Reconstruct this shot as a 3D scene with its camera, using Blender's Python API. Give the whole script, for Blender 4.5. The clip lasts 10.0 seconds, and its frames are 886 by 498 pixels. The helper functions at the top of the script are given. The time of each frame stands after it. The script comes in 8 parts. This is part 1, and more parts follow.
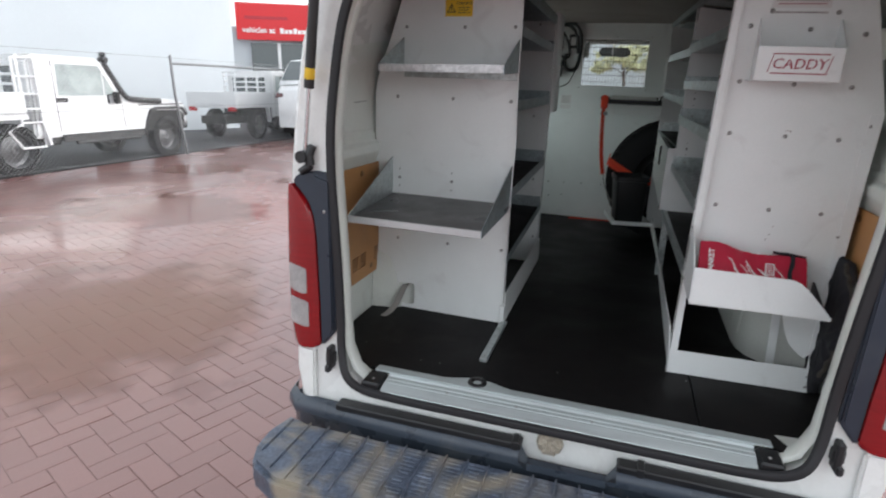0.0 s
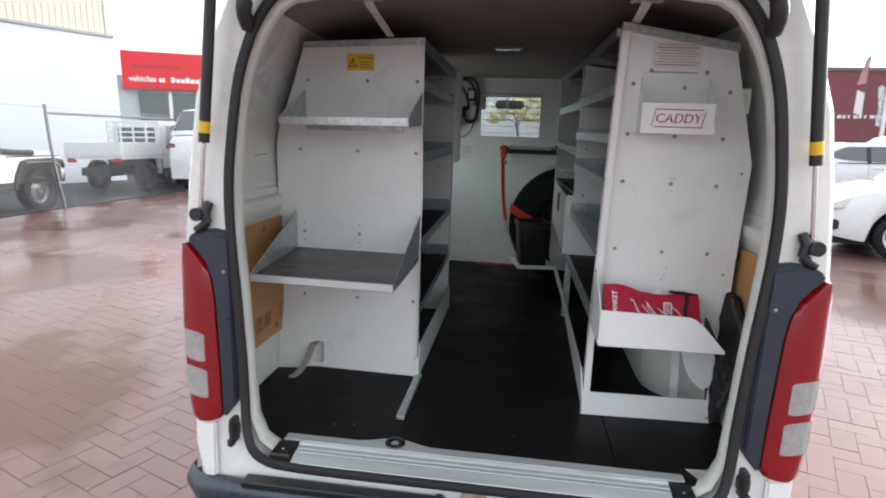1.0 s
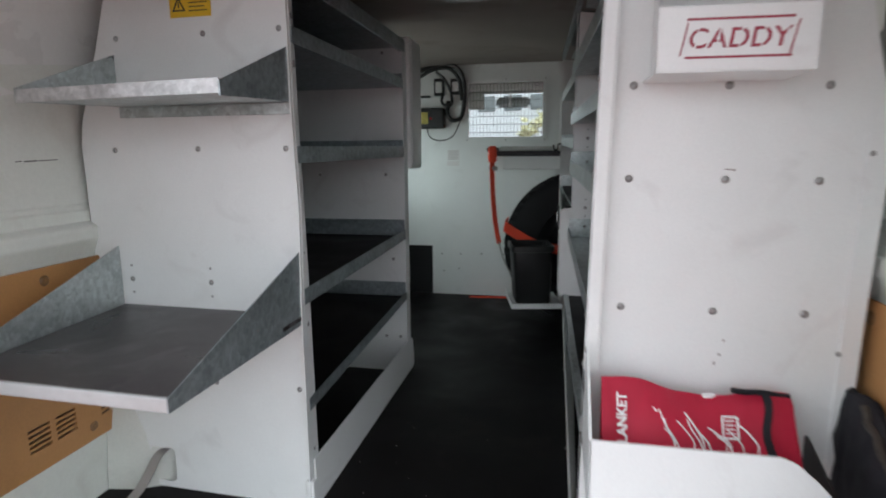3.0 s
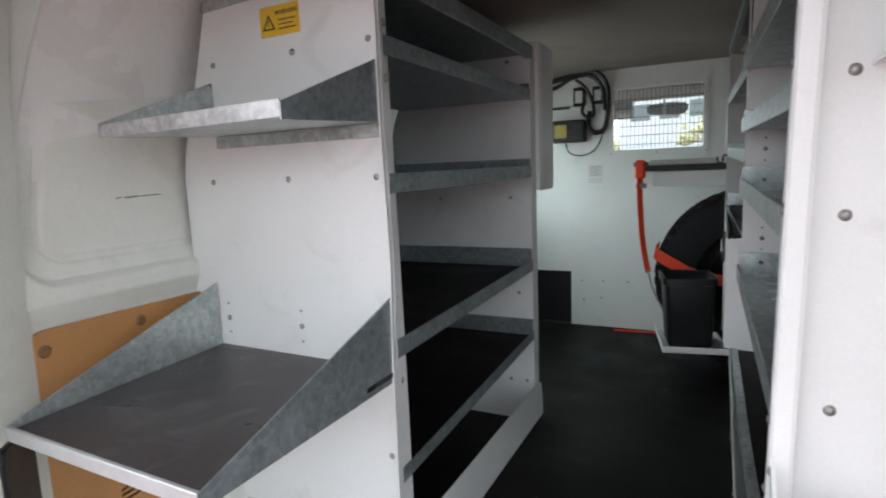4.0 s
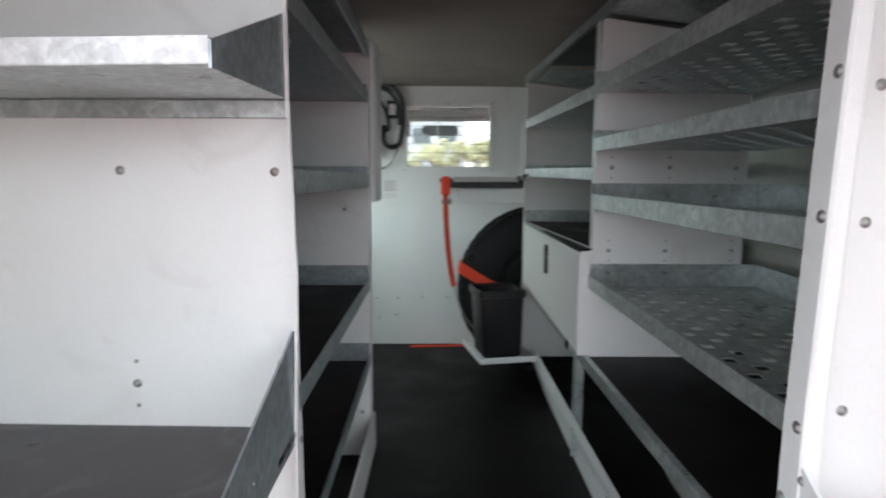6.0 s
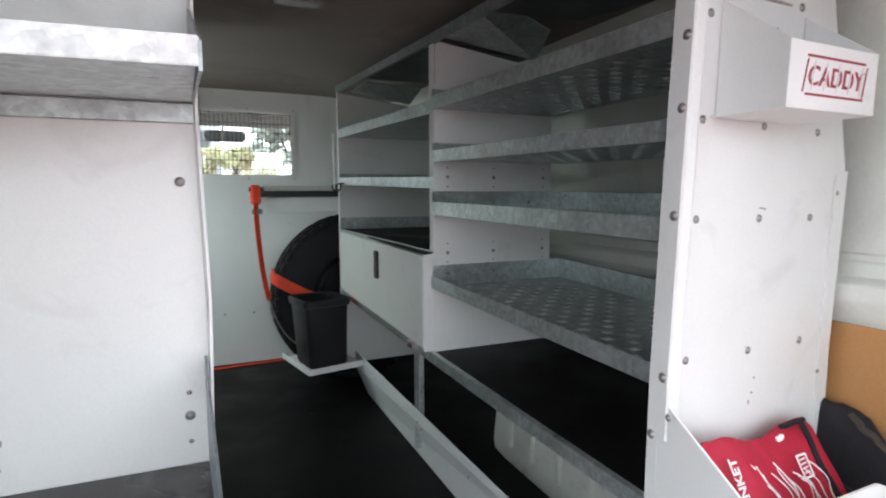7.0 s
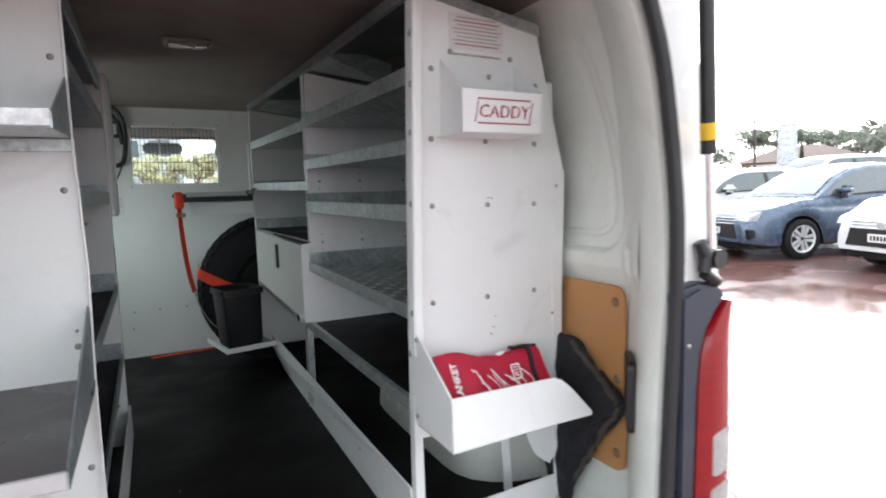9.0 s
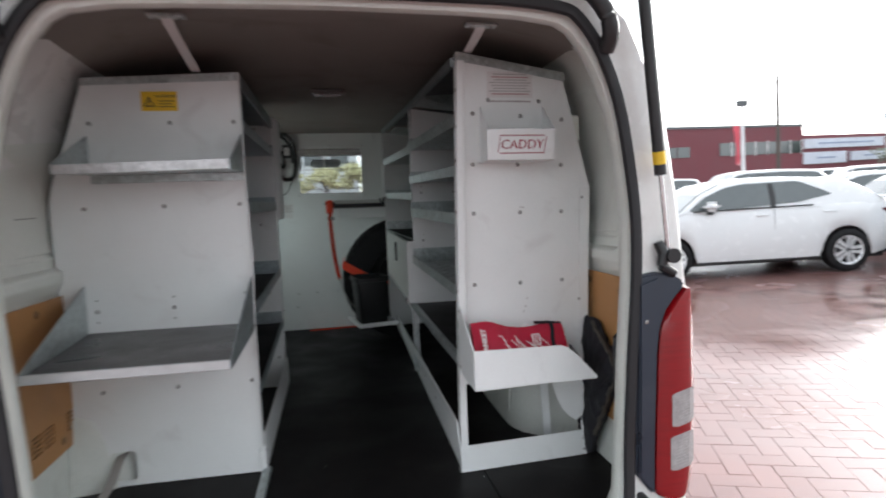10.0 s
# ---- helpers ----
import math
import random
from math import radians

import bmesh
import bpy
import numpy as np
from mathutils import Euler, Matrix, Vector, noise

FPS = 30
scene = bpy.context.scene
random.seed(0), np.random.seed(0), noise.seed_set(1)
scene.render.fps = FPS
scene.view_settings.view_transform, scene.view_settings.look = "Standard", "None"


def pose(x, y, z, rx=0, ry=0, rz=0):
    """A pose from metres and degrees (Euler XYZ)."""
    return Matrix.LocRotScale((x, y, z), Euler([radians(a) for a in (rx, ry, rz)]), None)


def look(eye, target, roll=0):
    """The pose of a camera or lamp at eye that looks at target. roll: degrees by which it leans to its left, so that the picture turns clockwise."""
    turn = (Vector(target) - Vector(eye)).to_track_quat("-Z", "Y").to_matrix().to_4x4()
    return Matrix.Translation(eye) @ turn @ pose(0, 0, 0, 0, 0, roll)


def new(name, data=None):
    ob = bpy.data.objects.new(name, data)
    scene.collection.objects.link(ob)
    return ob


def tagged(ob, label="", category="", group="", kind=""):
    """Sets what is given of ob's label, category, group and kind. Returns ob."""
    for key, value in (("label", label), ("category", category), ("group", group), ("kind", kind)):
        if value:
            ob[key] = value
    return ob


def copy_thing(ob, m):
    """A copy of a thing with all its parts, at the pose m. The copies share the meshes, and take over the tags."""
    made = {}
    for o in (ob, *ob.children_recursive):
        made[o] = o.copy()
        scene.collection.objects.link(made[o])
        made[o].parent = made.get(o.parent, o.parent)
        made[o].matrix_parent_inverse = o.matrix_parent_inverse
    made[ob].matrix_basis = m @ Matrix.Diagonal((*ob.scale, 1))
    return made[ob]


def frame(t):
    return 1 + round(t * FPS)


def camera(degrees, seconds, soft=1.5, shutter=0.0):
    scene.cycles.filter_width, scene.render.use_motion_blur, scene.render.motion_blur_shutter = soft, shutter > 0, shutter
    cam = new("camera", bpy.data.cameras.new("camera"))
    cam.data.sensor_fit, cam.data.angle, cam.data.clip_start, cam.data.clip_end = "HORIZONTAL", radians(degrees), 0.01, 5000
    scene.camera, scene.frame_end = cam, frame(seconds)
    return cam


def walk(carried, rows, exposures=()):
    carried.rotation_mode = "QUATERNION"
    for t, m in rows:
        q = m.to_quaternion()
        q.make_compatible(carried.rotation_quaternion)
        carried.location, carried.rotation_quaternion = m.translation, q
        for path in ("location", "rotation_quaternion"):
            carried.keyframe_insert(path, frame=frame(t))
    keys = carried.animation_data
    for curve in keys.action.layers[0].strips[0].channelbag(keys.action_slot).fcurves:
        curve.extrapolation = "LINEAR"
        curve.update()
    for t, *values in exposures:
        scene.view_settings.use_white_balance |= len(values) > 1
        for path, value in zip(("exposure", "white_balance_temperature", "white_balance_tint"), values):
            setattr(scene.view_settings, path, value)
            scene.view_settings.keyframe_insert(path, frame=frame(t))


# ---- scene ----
cam = camera(76.7, 10.0, soft=1.9, shutter=0.35)
PATH = [
    (0, (0.107, -1.415, 1.539), (-0.456, 0.418, 0.972), 2.2),
    (0.5, (0.107, -1.405, 1.554), (-0.302, 0.497, 1.091), 2.5),
    (1, (0.087, -1.382, 1.549), (-0.169, 0.562, 1.154), 2.0),
    (1.5, (0.078, -1.319, 1.525), (-0.098, 0.64, 1.162), 1.4),
    (2, (0.157, -1.145, 1.486), (-0.007, 0.816, 1.129), 0.9),
    (2.2, (0.205, -1.045, 1.472), (0.036, 0.916, 1.121), 0.9),
    (3.3, (0.288, -0.401, 1.475), (-0.251, 1.498, 1.151), -1.0),
    (3.5, (0.288, -0.341, 1.485), (-0.357, 1.526, 1.171), -1.3),
    (4, (0.284, -0.301, 1.492), (-0.603, 1.47, 1.218), -2.2),
    (4.5, (0.241, -0.289, 1.485), (-0.726, 1.443, 1.235), -2.2),
    (5, (0.169, -0.248, 1.461), (-0.778, 1.498, 1.232), -2.2),
    (5.5, (0.093, -0.228, 1.46), (-0.596, 1.635, 1.232), -1.1),
    (6, (-0.055, -0.206, 1.47), (-0.034, 1.781, 1.244), 0.3),
    (6.2, (-0.126, -0.223, 1.471), (0.141, 1.746, 1.249), 0.6),
    (7.3, (-0.275, -0.191, 1.472), (0.634, 1.58, 1.277), -0.6),
    (7.5, (-0.277, -0.186, 1.469), (0.667, 1.566, 1.273), -0.7),
    (8, (-0.295, -0.302, 1.462), (0.684, 1.432, 1.268), -0.9),
    (8.5, (-0.275, -0.479, 1.442), (0.696, 1.259, 1.255), -1.4),
    (9, (-0.133, -0.689, 1.456), (0.78, 1.08, 1.265), -1.8),
    (9.5, (-0.016, -0.932, 1.457), (0.717, 0.92, 1.272), -2.1),
    (10, (-0.005, -1.196, 1.467), (0.375, 0.761, 1.304), -2.1),
]
EXPOSURES = [(t, e, 6250, 10) for t, e in ((0.0, 0.66), (1.0, 0.83), (2.2, 1.09), (3.5, 1.44), (4.3, 1.78), (7.5, 1.92), (8.5, 1.80), (9.5, 1.06), (10.0, 0.76))]
# the van leans a little to its left on the cross-fall; PATH and all van parts are given upright and leaned together
LEAN = Matrix.Rotation(radians(1.66), 4, "Y")
walk(cam, [(t, LEAN @ look(eye, target, roll)) for t, eye, target, roll in PATH], EXPOSURES)

# ---- world, sun ----
SUN_ELEVATION, SUN_AZIMUTH = 20.0, 66.0
world = bpy.data.worlds.new("overcast_sky")
scene.world = world
world.use_nodes = True
wn = world.node_tree
wn.nodes.clear()
sky = wn.nodes.new("ShaderNodeTexSky")
sky.sky_type, sky.sun_disc = "NISHITA", False
sky.sun_elevation, sky.sun_rotation = radians(SUN_ELEVATION), radians(SUN_AZIMUTH)
sky.dust_density, sky.air_density = 4.0, 1.0
grey = wn.nodes.new("ShaderNodeHueSaturation")
grey.inputs["Saturation"].default_value = 0.22
back = wn.nodes.new("ShaderNodeBackground")
back.inputs["Strength"].default_value = 0.10
cloud = wn.nodes.new("ShaderNodeBackground")
cloud.inputs["Color"].default_value, cloud.inputs["Strength"].default_value = (0.93, 0.97, 1.0, 1), 0.75
both = wn.nodes.new("ShaderNodeAddShader")
wout = wn.nodes.new("ShaderNodeOutputWorld")
wn.links.new(sky.outputs[0], grey.inputs["Color"])
wn.links.new(grey.outputs[0], back.inputs["Color"])
wn.links.new(back.outputs[0], both.inputs[0])
wn.links.new(cloud.outputs[0], both.inputs[1])
wn.links.new(both.outputs[0], wout.inputs["Surface"])

sun_data = bpy.data.lights.new("sun", "SUN")
sun_data.energy, sun_data.angle, sun_data.color = 0.68, radians(17), (1.0, 0.97, 0.93)
sun = new("sun", sun_data)
az, el = radians(SUN_AZIMUTH), radians(SUN_ELEVATION)
sun.matrix_world = look((0, 0, 30), Vector((0, 0, 30)) - Vector((math.sin(az) * math.cos(el), math.cos(az) * math.cos(el), math.sin(el))))


# daylight through the sliding door's window
window_data = bpy.data.lights.new("side_window_daylight", "AREA")
window_data.shape, window_data.size, window_data.size_y = "RECTANGLE", 0.80, 0.40
window_data.energy, window_data.color = 0.5, (0.86, 1.0, 0.93)
window_light = new("side_window_daylight", window_data)
window_light.matrix_world = LEAN @ look((-0.775, 2.03, 1.52), (0.3, 2.03, 1.40))


# ---- materials ----
def material(name, color, rough=0.5, metal=0.0, var=0.15, scale=8.0, fine=120.0, bump=0.0, bump_scale=None, stain=None, stain_amount=0.0,
             stain_scale=3.0, coat=0.0, rough_var=0.1, per_object=0.0, stretch=(1, 1, 1), spec=0.5, dirt_edge=0.55):
    """Procedural surface: two scales of tone, a stain colour with its own shape, uneven gloss and fine relief."""
    m = bpy.data.materials.new(name)
    m.use_nodes = True
    nt = m.node_tree
    n, l = nt.nodes, nt.links
    b = n["Principled BSDF"]
    tc = n.new("ShaderNodeTexCoord")
    mp = n.new("ShaderNodeMapping")
    mp.inputs["Scale"].default_value = stretch
    l.new(tc.outputs["Object"], mp.inputs["Vector"])
    def noise_tex(sc, detail=4.0, dist=0.0):
        t = n.new("ShaderNodeTexNoise")
        t.inputs["Scale"].default_value, t.inputs["Detail"].default_value, t.inputs["Distortion"].default_value = sc, detail, dist
        l.new(mp.outputs[0], t.inputs["Vector"])
        return t
    big, small = noise_tex(scale, 5.0, 0.4), noise_tex(fine, 3.0)
    mixn = n.new("ShaderNodeMath")
    mixn.operation = "MULTIPLY_ADD"
    mixn.inputs[1].default_value = 0.45
    l.new(small.outputs[0], mixn.inputs[0])
    half = n.new("ShaderNodeMath")
    half.operation = "MULTIPLY"
    half.inputs[1].default_value = 0.55
    l.new(big.outputs[0], half.inputs[0])
    l.new(half.outputs[0], mixn.inputs[2])
    ramp = n.new("ShaderNodeValToRGB")
    dark = [max(0, c * (1 - var)) for c in color]
    light = [min(1, c * (1 + var)) for c in color]
    ramp.color_ramp.elements[0].position, ramp.color_ramp.elements[0].color = 0.32, (*dark, 1)
    ramp.color_ramp.elements[1].position, ramp.color_ramp.elements[1].color = 0.68, (*light, 1)
    l.new(mixn.outputs[0], ramp.inputs[0])
    col = ramp.outputs[0]
    if stain:
        st = noise_tex(stain_scale, 8.0, 1.2)
        sr = n.new("ShaderNodeValToRGB")
        sr.color_ramp.elements[0].position, sr.color_ramp.elements[1].position = dirt_edge, dirt_edge + 0.18
        l.new(st.outputs[0], sr.inputs[0])
        am = n.new("ShaderNodeMath")
        am.operation = "MULTIPLY"
        am.inputs[1].default_value = stain_amount
        l.new(sr.outputs[0], am.inputs[0])
        mx = n.new("ShaderNodeMix")
        mx.data_type = "RGBA"
        l.new(am.outputs[0], mx.inputs[0])
        l.new(col, mx.inputs[6])
        mx.inputs[7].default_value = (*stain, 1)
        col = mx.outputs[2]
    if per_object:
        oi = n.new("ShaderNodeObjectInfo")
        geo = n.new("ShaderNodeNewGeometry")
        ad = n.new("ShaderNodeMath")
        ad.operation = "ADD"
        l.new(oi.outputs["Random"], ad.inputs[0])
        l.new(geo.outputs["Random Per Island"], ad.inputs[1])
        fr = n.new("ShaderNodeMath")
        fr.operation = "FRACT"
        l.new(ad.outputs[0], fr.inputs[0])
        mr = n.new("ShaderNodeMapRange")
        mr.inputs[3].default_value, mr.inputs[4].default_value = 1 - per_object, 1 + per_object
        l.new(fr.outputs[0], mr.inputs[0])
        hs = n.new("ShaderNodeHueSaturation")
        l.new(mr.outputs[0], hs.inputs["Value"])
        l.new(col, hs.inputs["Color"])
        col = hs.outputs[0]
    l.new(col, b.inputs["Base Color"])
    rr = n.new("ShaderNodeMapRange")
    rr.inputs[3].default_value, rr.inputs[4].default_value = max(0.02, rough - rough_var), min(1, rough + rough_var)
    l.new(big.outputs[0], rr.inputs[0])
    rr.inputs[1].default_value, rr.inputs[2].default_value = 0.3, 0.7
    l.new(rr.outputs[0], b.inputs["Roughness"])
    b.inputs["Metallic"].default_value = metal
    b.inputs["Coat Weight"].default_value = coat
    b.inputs["Coat Roughness"].default_value = 0.08
    b.inputs["Specular IOR Level"].default_value = spec
    if bump:
        bt = noise_tex(bump_scale or fine, 5.0)
        bp = n.new("ShaderNodeBump")
        bp.inputs["Strength"].default_value, bp.inputs["Distance"].default_value = bump, 0.004
        l.new(bt.outputs[0], bp.inputs["Height"])
        l.new(bp.outputs[0], b.inputs["Normal"])
    return m


def galvanised(name, color, rough):
    """Zinc with soft crystal spangles and a dull bloom."""
    m = material(name, color, rough, metal=0.72, var=0.26, scale=11, fine=90, stain=[c * 0.72 for c in color], stain_amount=0.35, stain_scale=12, rough_var=0.07, bump=0.012, bump_scale=40)
    n, l = m.node_tree.nodes, m.node_tree.links
    b = n["Principled BSDF"]
    tc = n.new("ShaderNodeTexCoord")
    warp = n.new("ShaderNodeTexNoise")
    warp.inputs["Scale"].default_value, warp.inputs["Detail"].default_value = 60, 3
    l.new(tc.outputs["Object"], warp.inputs["Vector"])
    mixv = n.new("ShaderNodeMix")
    mixv.data_type = "VECTOR"
    mixv.inputs[0].default_value = 0.02
    l.new(tc.outputs["Object"], mixv.inputs[4])
    l.new(warp.outputs["Color"], mixv.inputs[5])
    v = n.new("ShaderNodeTexVoronoi")
    v.inputs["Scale"].default_value = 85
    l.new(mixv.outputs[1], v.inputs["Vector"])
    sep = n.new("ShaderNodeSeparateColor")
    l.new(v.outputs["Color"], sep.inputs[0])
    mr = n.new("ShaderNodeMapRange")
    mr.inputs[3].default_value, mr.inputs[4].default_value = 0.86, 1.12
    l.new(sep.outputs[0], mr.inputs[0])
    old = b.inputs["Base Color"].links[0].from_socket
    hs = n.new("ShaderNodeHueSaturation")
    l.new(old, hs.inputs["Color"])
    l.new(mr.outputs[0], hs.inputs["Value"])
    l.new(hs.outputs[0], b.inputs["Base Color"])
    rough_old = b.inputs["Roughness"].links[0].from_socket
    ad = n.new("ShaderNodeMath")
    ad.operation = "MULTIPLY_ADD"
    ad.inputs[1].default_value = 0.09
    l.new(sep.outputs[1], ad.inputs[0])
    l.new(rough_old, ad.inputs[2])
    l.new(ad.outputs[0], b.inputs["Roughness"])
    return m


def glass(name, tint=(1, 1, 1), rough=0.0, alpha=0.0):
    m = bpy.data.materials.new(name)
    m.use_nodes = True
    b = m.node_tree.nodes["Principled BSDF"]
    b.inputs["Base Color"].default_value = (*tint, 1)
    b.inputs["Roughness"].default_value = rough
    b.inputs["Transmission Weight"].default_value = 1.0
    b.inputs["IOR"].default_value = 1.45 if alpha else 1.02
    return m


VAN_WHITE = material("van_white_paint", (0.82, 0.825, 0.80), 0.28, var=0.03, coat=0.4, stain=(0.60, 0.57, 0.50), stain_amount=0.18, stain_scale=5)
INNER_WHITE = material("interior_body_white", (0.735, 0.76, 0.705), 0.38, var=0.05, stain=(0.45, 0.42, 0.36), stain_amount=0.22, stain_scale=6, coat=0.15, dirt_edge=0.58)
POWDER = material("powder_coat_white", (0.81, 0.825, 0.815), 0.42, var=0.035, fine=260, bump=0.05, bump_scale=420, stain=(0.42, 0.38, 0.37), stain_amount=0.24, stain_scale=7, dirt_edge=0.61)
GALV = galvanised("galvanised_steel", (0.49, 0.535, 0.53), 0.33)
# darker copy of GALV: shade inside the racks put into the colour
GALV_DARK = galvanised("shaded_zinc_steel", (0.36, 0.405, 0.42), 0.38)
# zinc with the shade close under the roof put into its colour
SHADED_ZINC = material("shaded_zinc_sheet", (0.075, 0.08, 0.085), 0.5, metal=0.3, var=0.2, scale=6, stain=(0.05, 0.05, 0.055), stain_amount=0.4)
BRIGHT_ZINC = galvanised("rubbed_bright_zinc", (0.60, 0.60, 0.60), 0.42)
ROLLED_ZINC = material("rolled_zinc_edge", (0.52, 0.53, 0.53), 0.42, metal=0.55, var=0.10, scale=4, fine=60, stain=(0.36, 0.36, 0.36), stain_amount=0.25, stain_scale=4)
ALLOY = material("mill_aluminium", (0.54, 0.59, 0.59), 0.44, metal=0.45, var=0.12, scale=5, fine=200, stretch=(1, 14, 14), stain=(0.3, 0.3, 0.3), stain_amount=0.3)
PLY_FLOOR = material("black_phenolic_ply", (0.0095, 0.0086, 0.0088), 0.48, var=0.35, scale=4, fine=300, bump=0.12, bump_scale=500, stain=(0.05, 0.047, 0.043), stain_amount=0.3, stain_scale=5, rough_var=0.12, dirt_edge=0.6, spec=0.10)
PLY_SHELF = material("brown_phenolic_ply", (0.040, 0.033, 0.036), 0.34, var=0.3, scale=6, fine=250, bump=0.1, bump_scale=450, stain=(0.14, 0.132, 0.135), stain_amount=0.5, stain_scale=9, dirt_edge=0.55, spec=0.4)
HARDBOARD = material("brown_hardboard", (0.46, 0.235, 0.088), 0.55, var=0.10, scale=6, fine=220, bump=0.06, bump_scale=300, stain=(0.2, 0.11, 0.05), stain_amount=0.3)
HARDBOARD_DARK = material("hardboard_clip", (0.22, 0.12, 0.05), 0.5)
GARNISH = material("dark_blue_grey_plastic", (0.022, 0.031, 0.047), 0.36, var=0.12, fine=500, bump=0.08, bump_scale=700, stain=(0.08, 0.09, 0.1), stain_amount=0.3)
BUMPER = material("weathered_blue_grey_plastic", (0.042, 0.053, 0.070), 0.32, var=0.3, scale=12, fine=260, bump=0.12, bump_scale=300, stain=(0.12, 0.125, 0.13), stain_amount=0.4, stain_scale=6, dirt_edge=0.54, rough_var=0.14)
STEP_TREAD = material("worn_step_plastic", (0.085, 0.105, 0.145), 0.50, var=0.6, scale=18, fine=90, bump=0.45, bump_scale=110, stain=(0.34, 0.29, 0.21), stain_amount=0.85, stain_scale=3.6, dirt_edge=0.47, rough_var=0.16)
RUBBER = material("black_rubber", (0.014, 0.014, 0.016), 0.55, var=0.2, fine=300)
TYRE = material("tyre_rubber", (0.014, 0.014, 0.015), 0.7, var=0.25, scale=20, fine=200, stain=(0.035, 0.033, 0.03), stain_amount=0.3, spec=0.2)
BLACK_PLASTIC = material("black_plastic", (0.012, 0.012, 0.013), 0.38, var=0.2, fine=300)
BLACK_STEEL = material("black_painted_steel", (0.02, 0.02, 0.021), 0.35, var=0.2)
HEADLINER = material("grey_brown_headliner", (0.29, 0.262, 0.24), 0.9, var=0.12, scale=3, fine=500, bump=0.25, bump_scale=700, stain=(0.08, 0.07, 0.06), stain_amount=0.3, spec=0.2)
RED_LENS = material("red_lamp_lens", (0.45, 0.007, 0.013), 0.16, var=0.12, scale=5, fine=30, coat=0.3, bump=0.12, bump_scale=6, stretch=(1, 1, 22))
LAMP_RED = material("sectioned_red_lens_hot_spot", (0.43, 0.006, 0.011), 0.16, var=0.12, scale=5, fine=30, coat=0.4, spec=0.35, bump=0.12, bump_scale=6, stretch=(1, 1, 22))
ln_, ll_ = LAMP_RED.node_tree.nodes, LAMP_RED.node_tree.links
lco = ln_.new("ShaderNodeTexCoord")
lsep = ln_.new("ShaderNodeSeparateXYZ")
ll_.new(lco.outputs["Object"], lsep.inputs[0])
lrange = ln_.new("ShaderNodeMapRange")
lrange.inputs[1].default_value, lrange.inputs[2].default_value = 0.74, 1.26
ll_.new(lsep.outputs[2], lrange.inputs[0])
# lens sections by height, with the lit facet's hot spot put into the red
lramp = ln_.new("ShaderNodeValToRGB")
for pos, v in ((0.10, 0.40), (0.30, 0.85), (0.36, 0.42), (0.50, 0.55), (0.56, 1.0), (0.64, 1.0), (0.74, 0.45)):
    e = lramp.color_ramp.elements.new(pos)
    e.color = (v, v * 0.9, v * 0.9, 1)
lramp.color_ramp.elements[0].color, lramp.color_ramp.elements[-1].color = (0.34, 0.36, 0.40, 1), (0.36, 0.40, 0.50, 1)
lmix = ln_.new("ShaderNodeMix")
lmix.data_type, lmix.blend_type = "RGBA", "MULTIPLY"
lmix.inputs[0].default_value = 1.0
lb = ln_["Principled BSDF"]
lold = lb.inputs["Base Color"].links[0].from_socket
ll_.new(lold, lmix.inputs[6])
ll_.new(lramp.outputs[0], lmix.inputs[7])
ll_.new(lmix.outputs[2], lb.inputs["Base Color"])
CLEAR_LENS = material("clear_ribbed_lens", (0.34, 0.325, 0.32), 0.16, var=0.18, scale=30, coat=0.6)
ORANGE_WEB = material("orange_webbing", (0.84, 0.070, 0.028), 0.7, var=0.12, fine=600, bump=0.3, bump_scale=900)
GREY_WEB = material("grey_webbing", (0.32, 0.30, 0.28), 0.75, var=0.15, fine=600, bump=0.3, bump_scale=900)
RED_CLOTH = material("red_nylon", (0.47, 0.010, 0.042), 0.62, var=0.12, scale=15, fine=700, bump=0.25, bump_scale=900)
BLACK_CLOTH = material("black_cloth", (0.012, 0.012, 0.016), 0.85, var=0.3, scale=20, fine=500, bump=0.6, bump_scale=60)
GREY_CLOTH = material("worn_grey_cloth", (0.060, 0.050, 0.042), 0.9, var=0.4, scale=30, fine=300, bump=0.8, bump_scale=90)
YELLOW = material("yellow_sticker", (0.80, 0.52, 0.03), 0.4, var=0.05)
MUSTARD = material("dull_yellow_label", (0.40, 0.34, 0.07), 0.5, var=0.3, scale=60)
PRINT_BLACK = material("black_print", (0.03, 0.03, 0.03), 0.5)
PRINT_RED = material("red_print", (0.42, 0.035, 0.05), 0.5)
STENCIL_RED = material("dark_red_stencil_ink", (0.33, 0.045, 0.07), 0.5, var=0.2)
FADED_RED = material("faded_red_print", (0.46, 0.24, 0.24), 0.6)
STAMP_GREY = material("smudged_dark_print", (0.40, 0.36, 0.35), 0.6, var=0.5, scale=90)
PRINT_GREY = material("grey_print", (0.45, 0.43, 0.42), 0.6)
PRINT_WHITE = material("white_print", (0.8, 0.78, 0.77), 0.55)
BOLT_STEEL = material("zinc_bolt", (0.36, 0.355, 0.345), 0.42, metal=0.7, var=0.1)
CHROME = material("bright_steel", (0.7, 0.7, 0.7), 0.15, metal=1.0, var=0.05)
BRASS = material("worn_bronze_latch", (0.46, 0.41, 0.33), 0.5, metal=0.3, var=0.3, scale=40)
PANE = glass("window_glass", (0.93, 0.97, 0.96))
DARK_IN = material("dark_interior_trim", (0.03, 0.03, 0.032), 0.7)
PAPER = material("white_paper_label", (0.74, 0.72, 0.71), 0.6, var=0.03)


# ---- mesh helpers ----
def thing(name, label, category, base=(0, 0, 0), group="", kind=""):
    ob = new(name)
    ob.location = base
    ob.empty_display_size = 0.1
    return tagged(ob, label, category, group, kind)


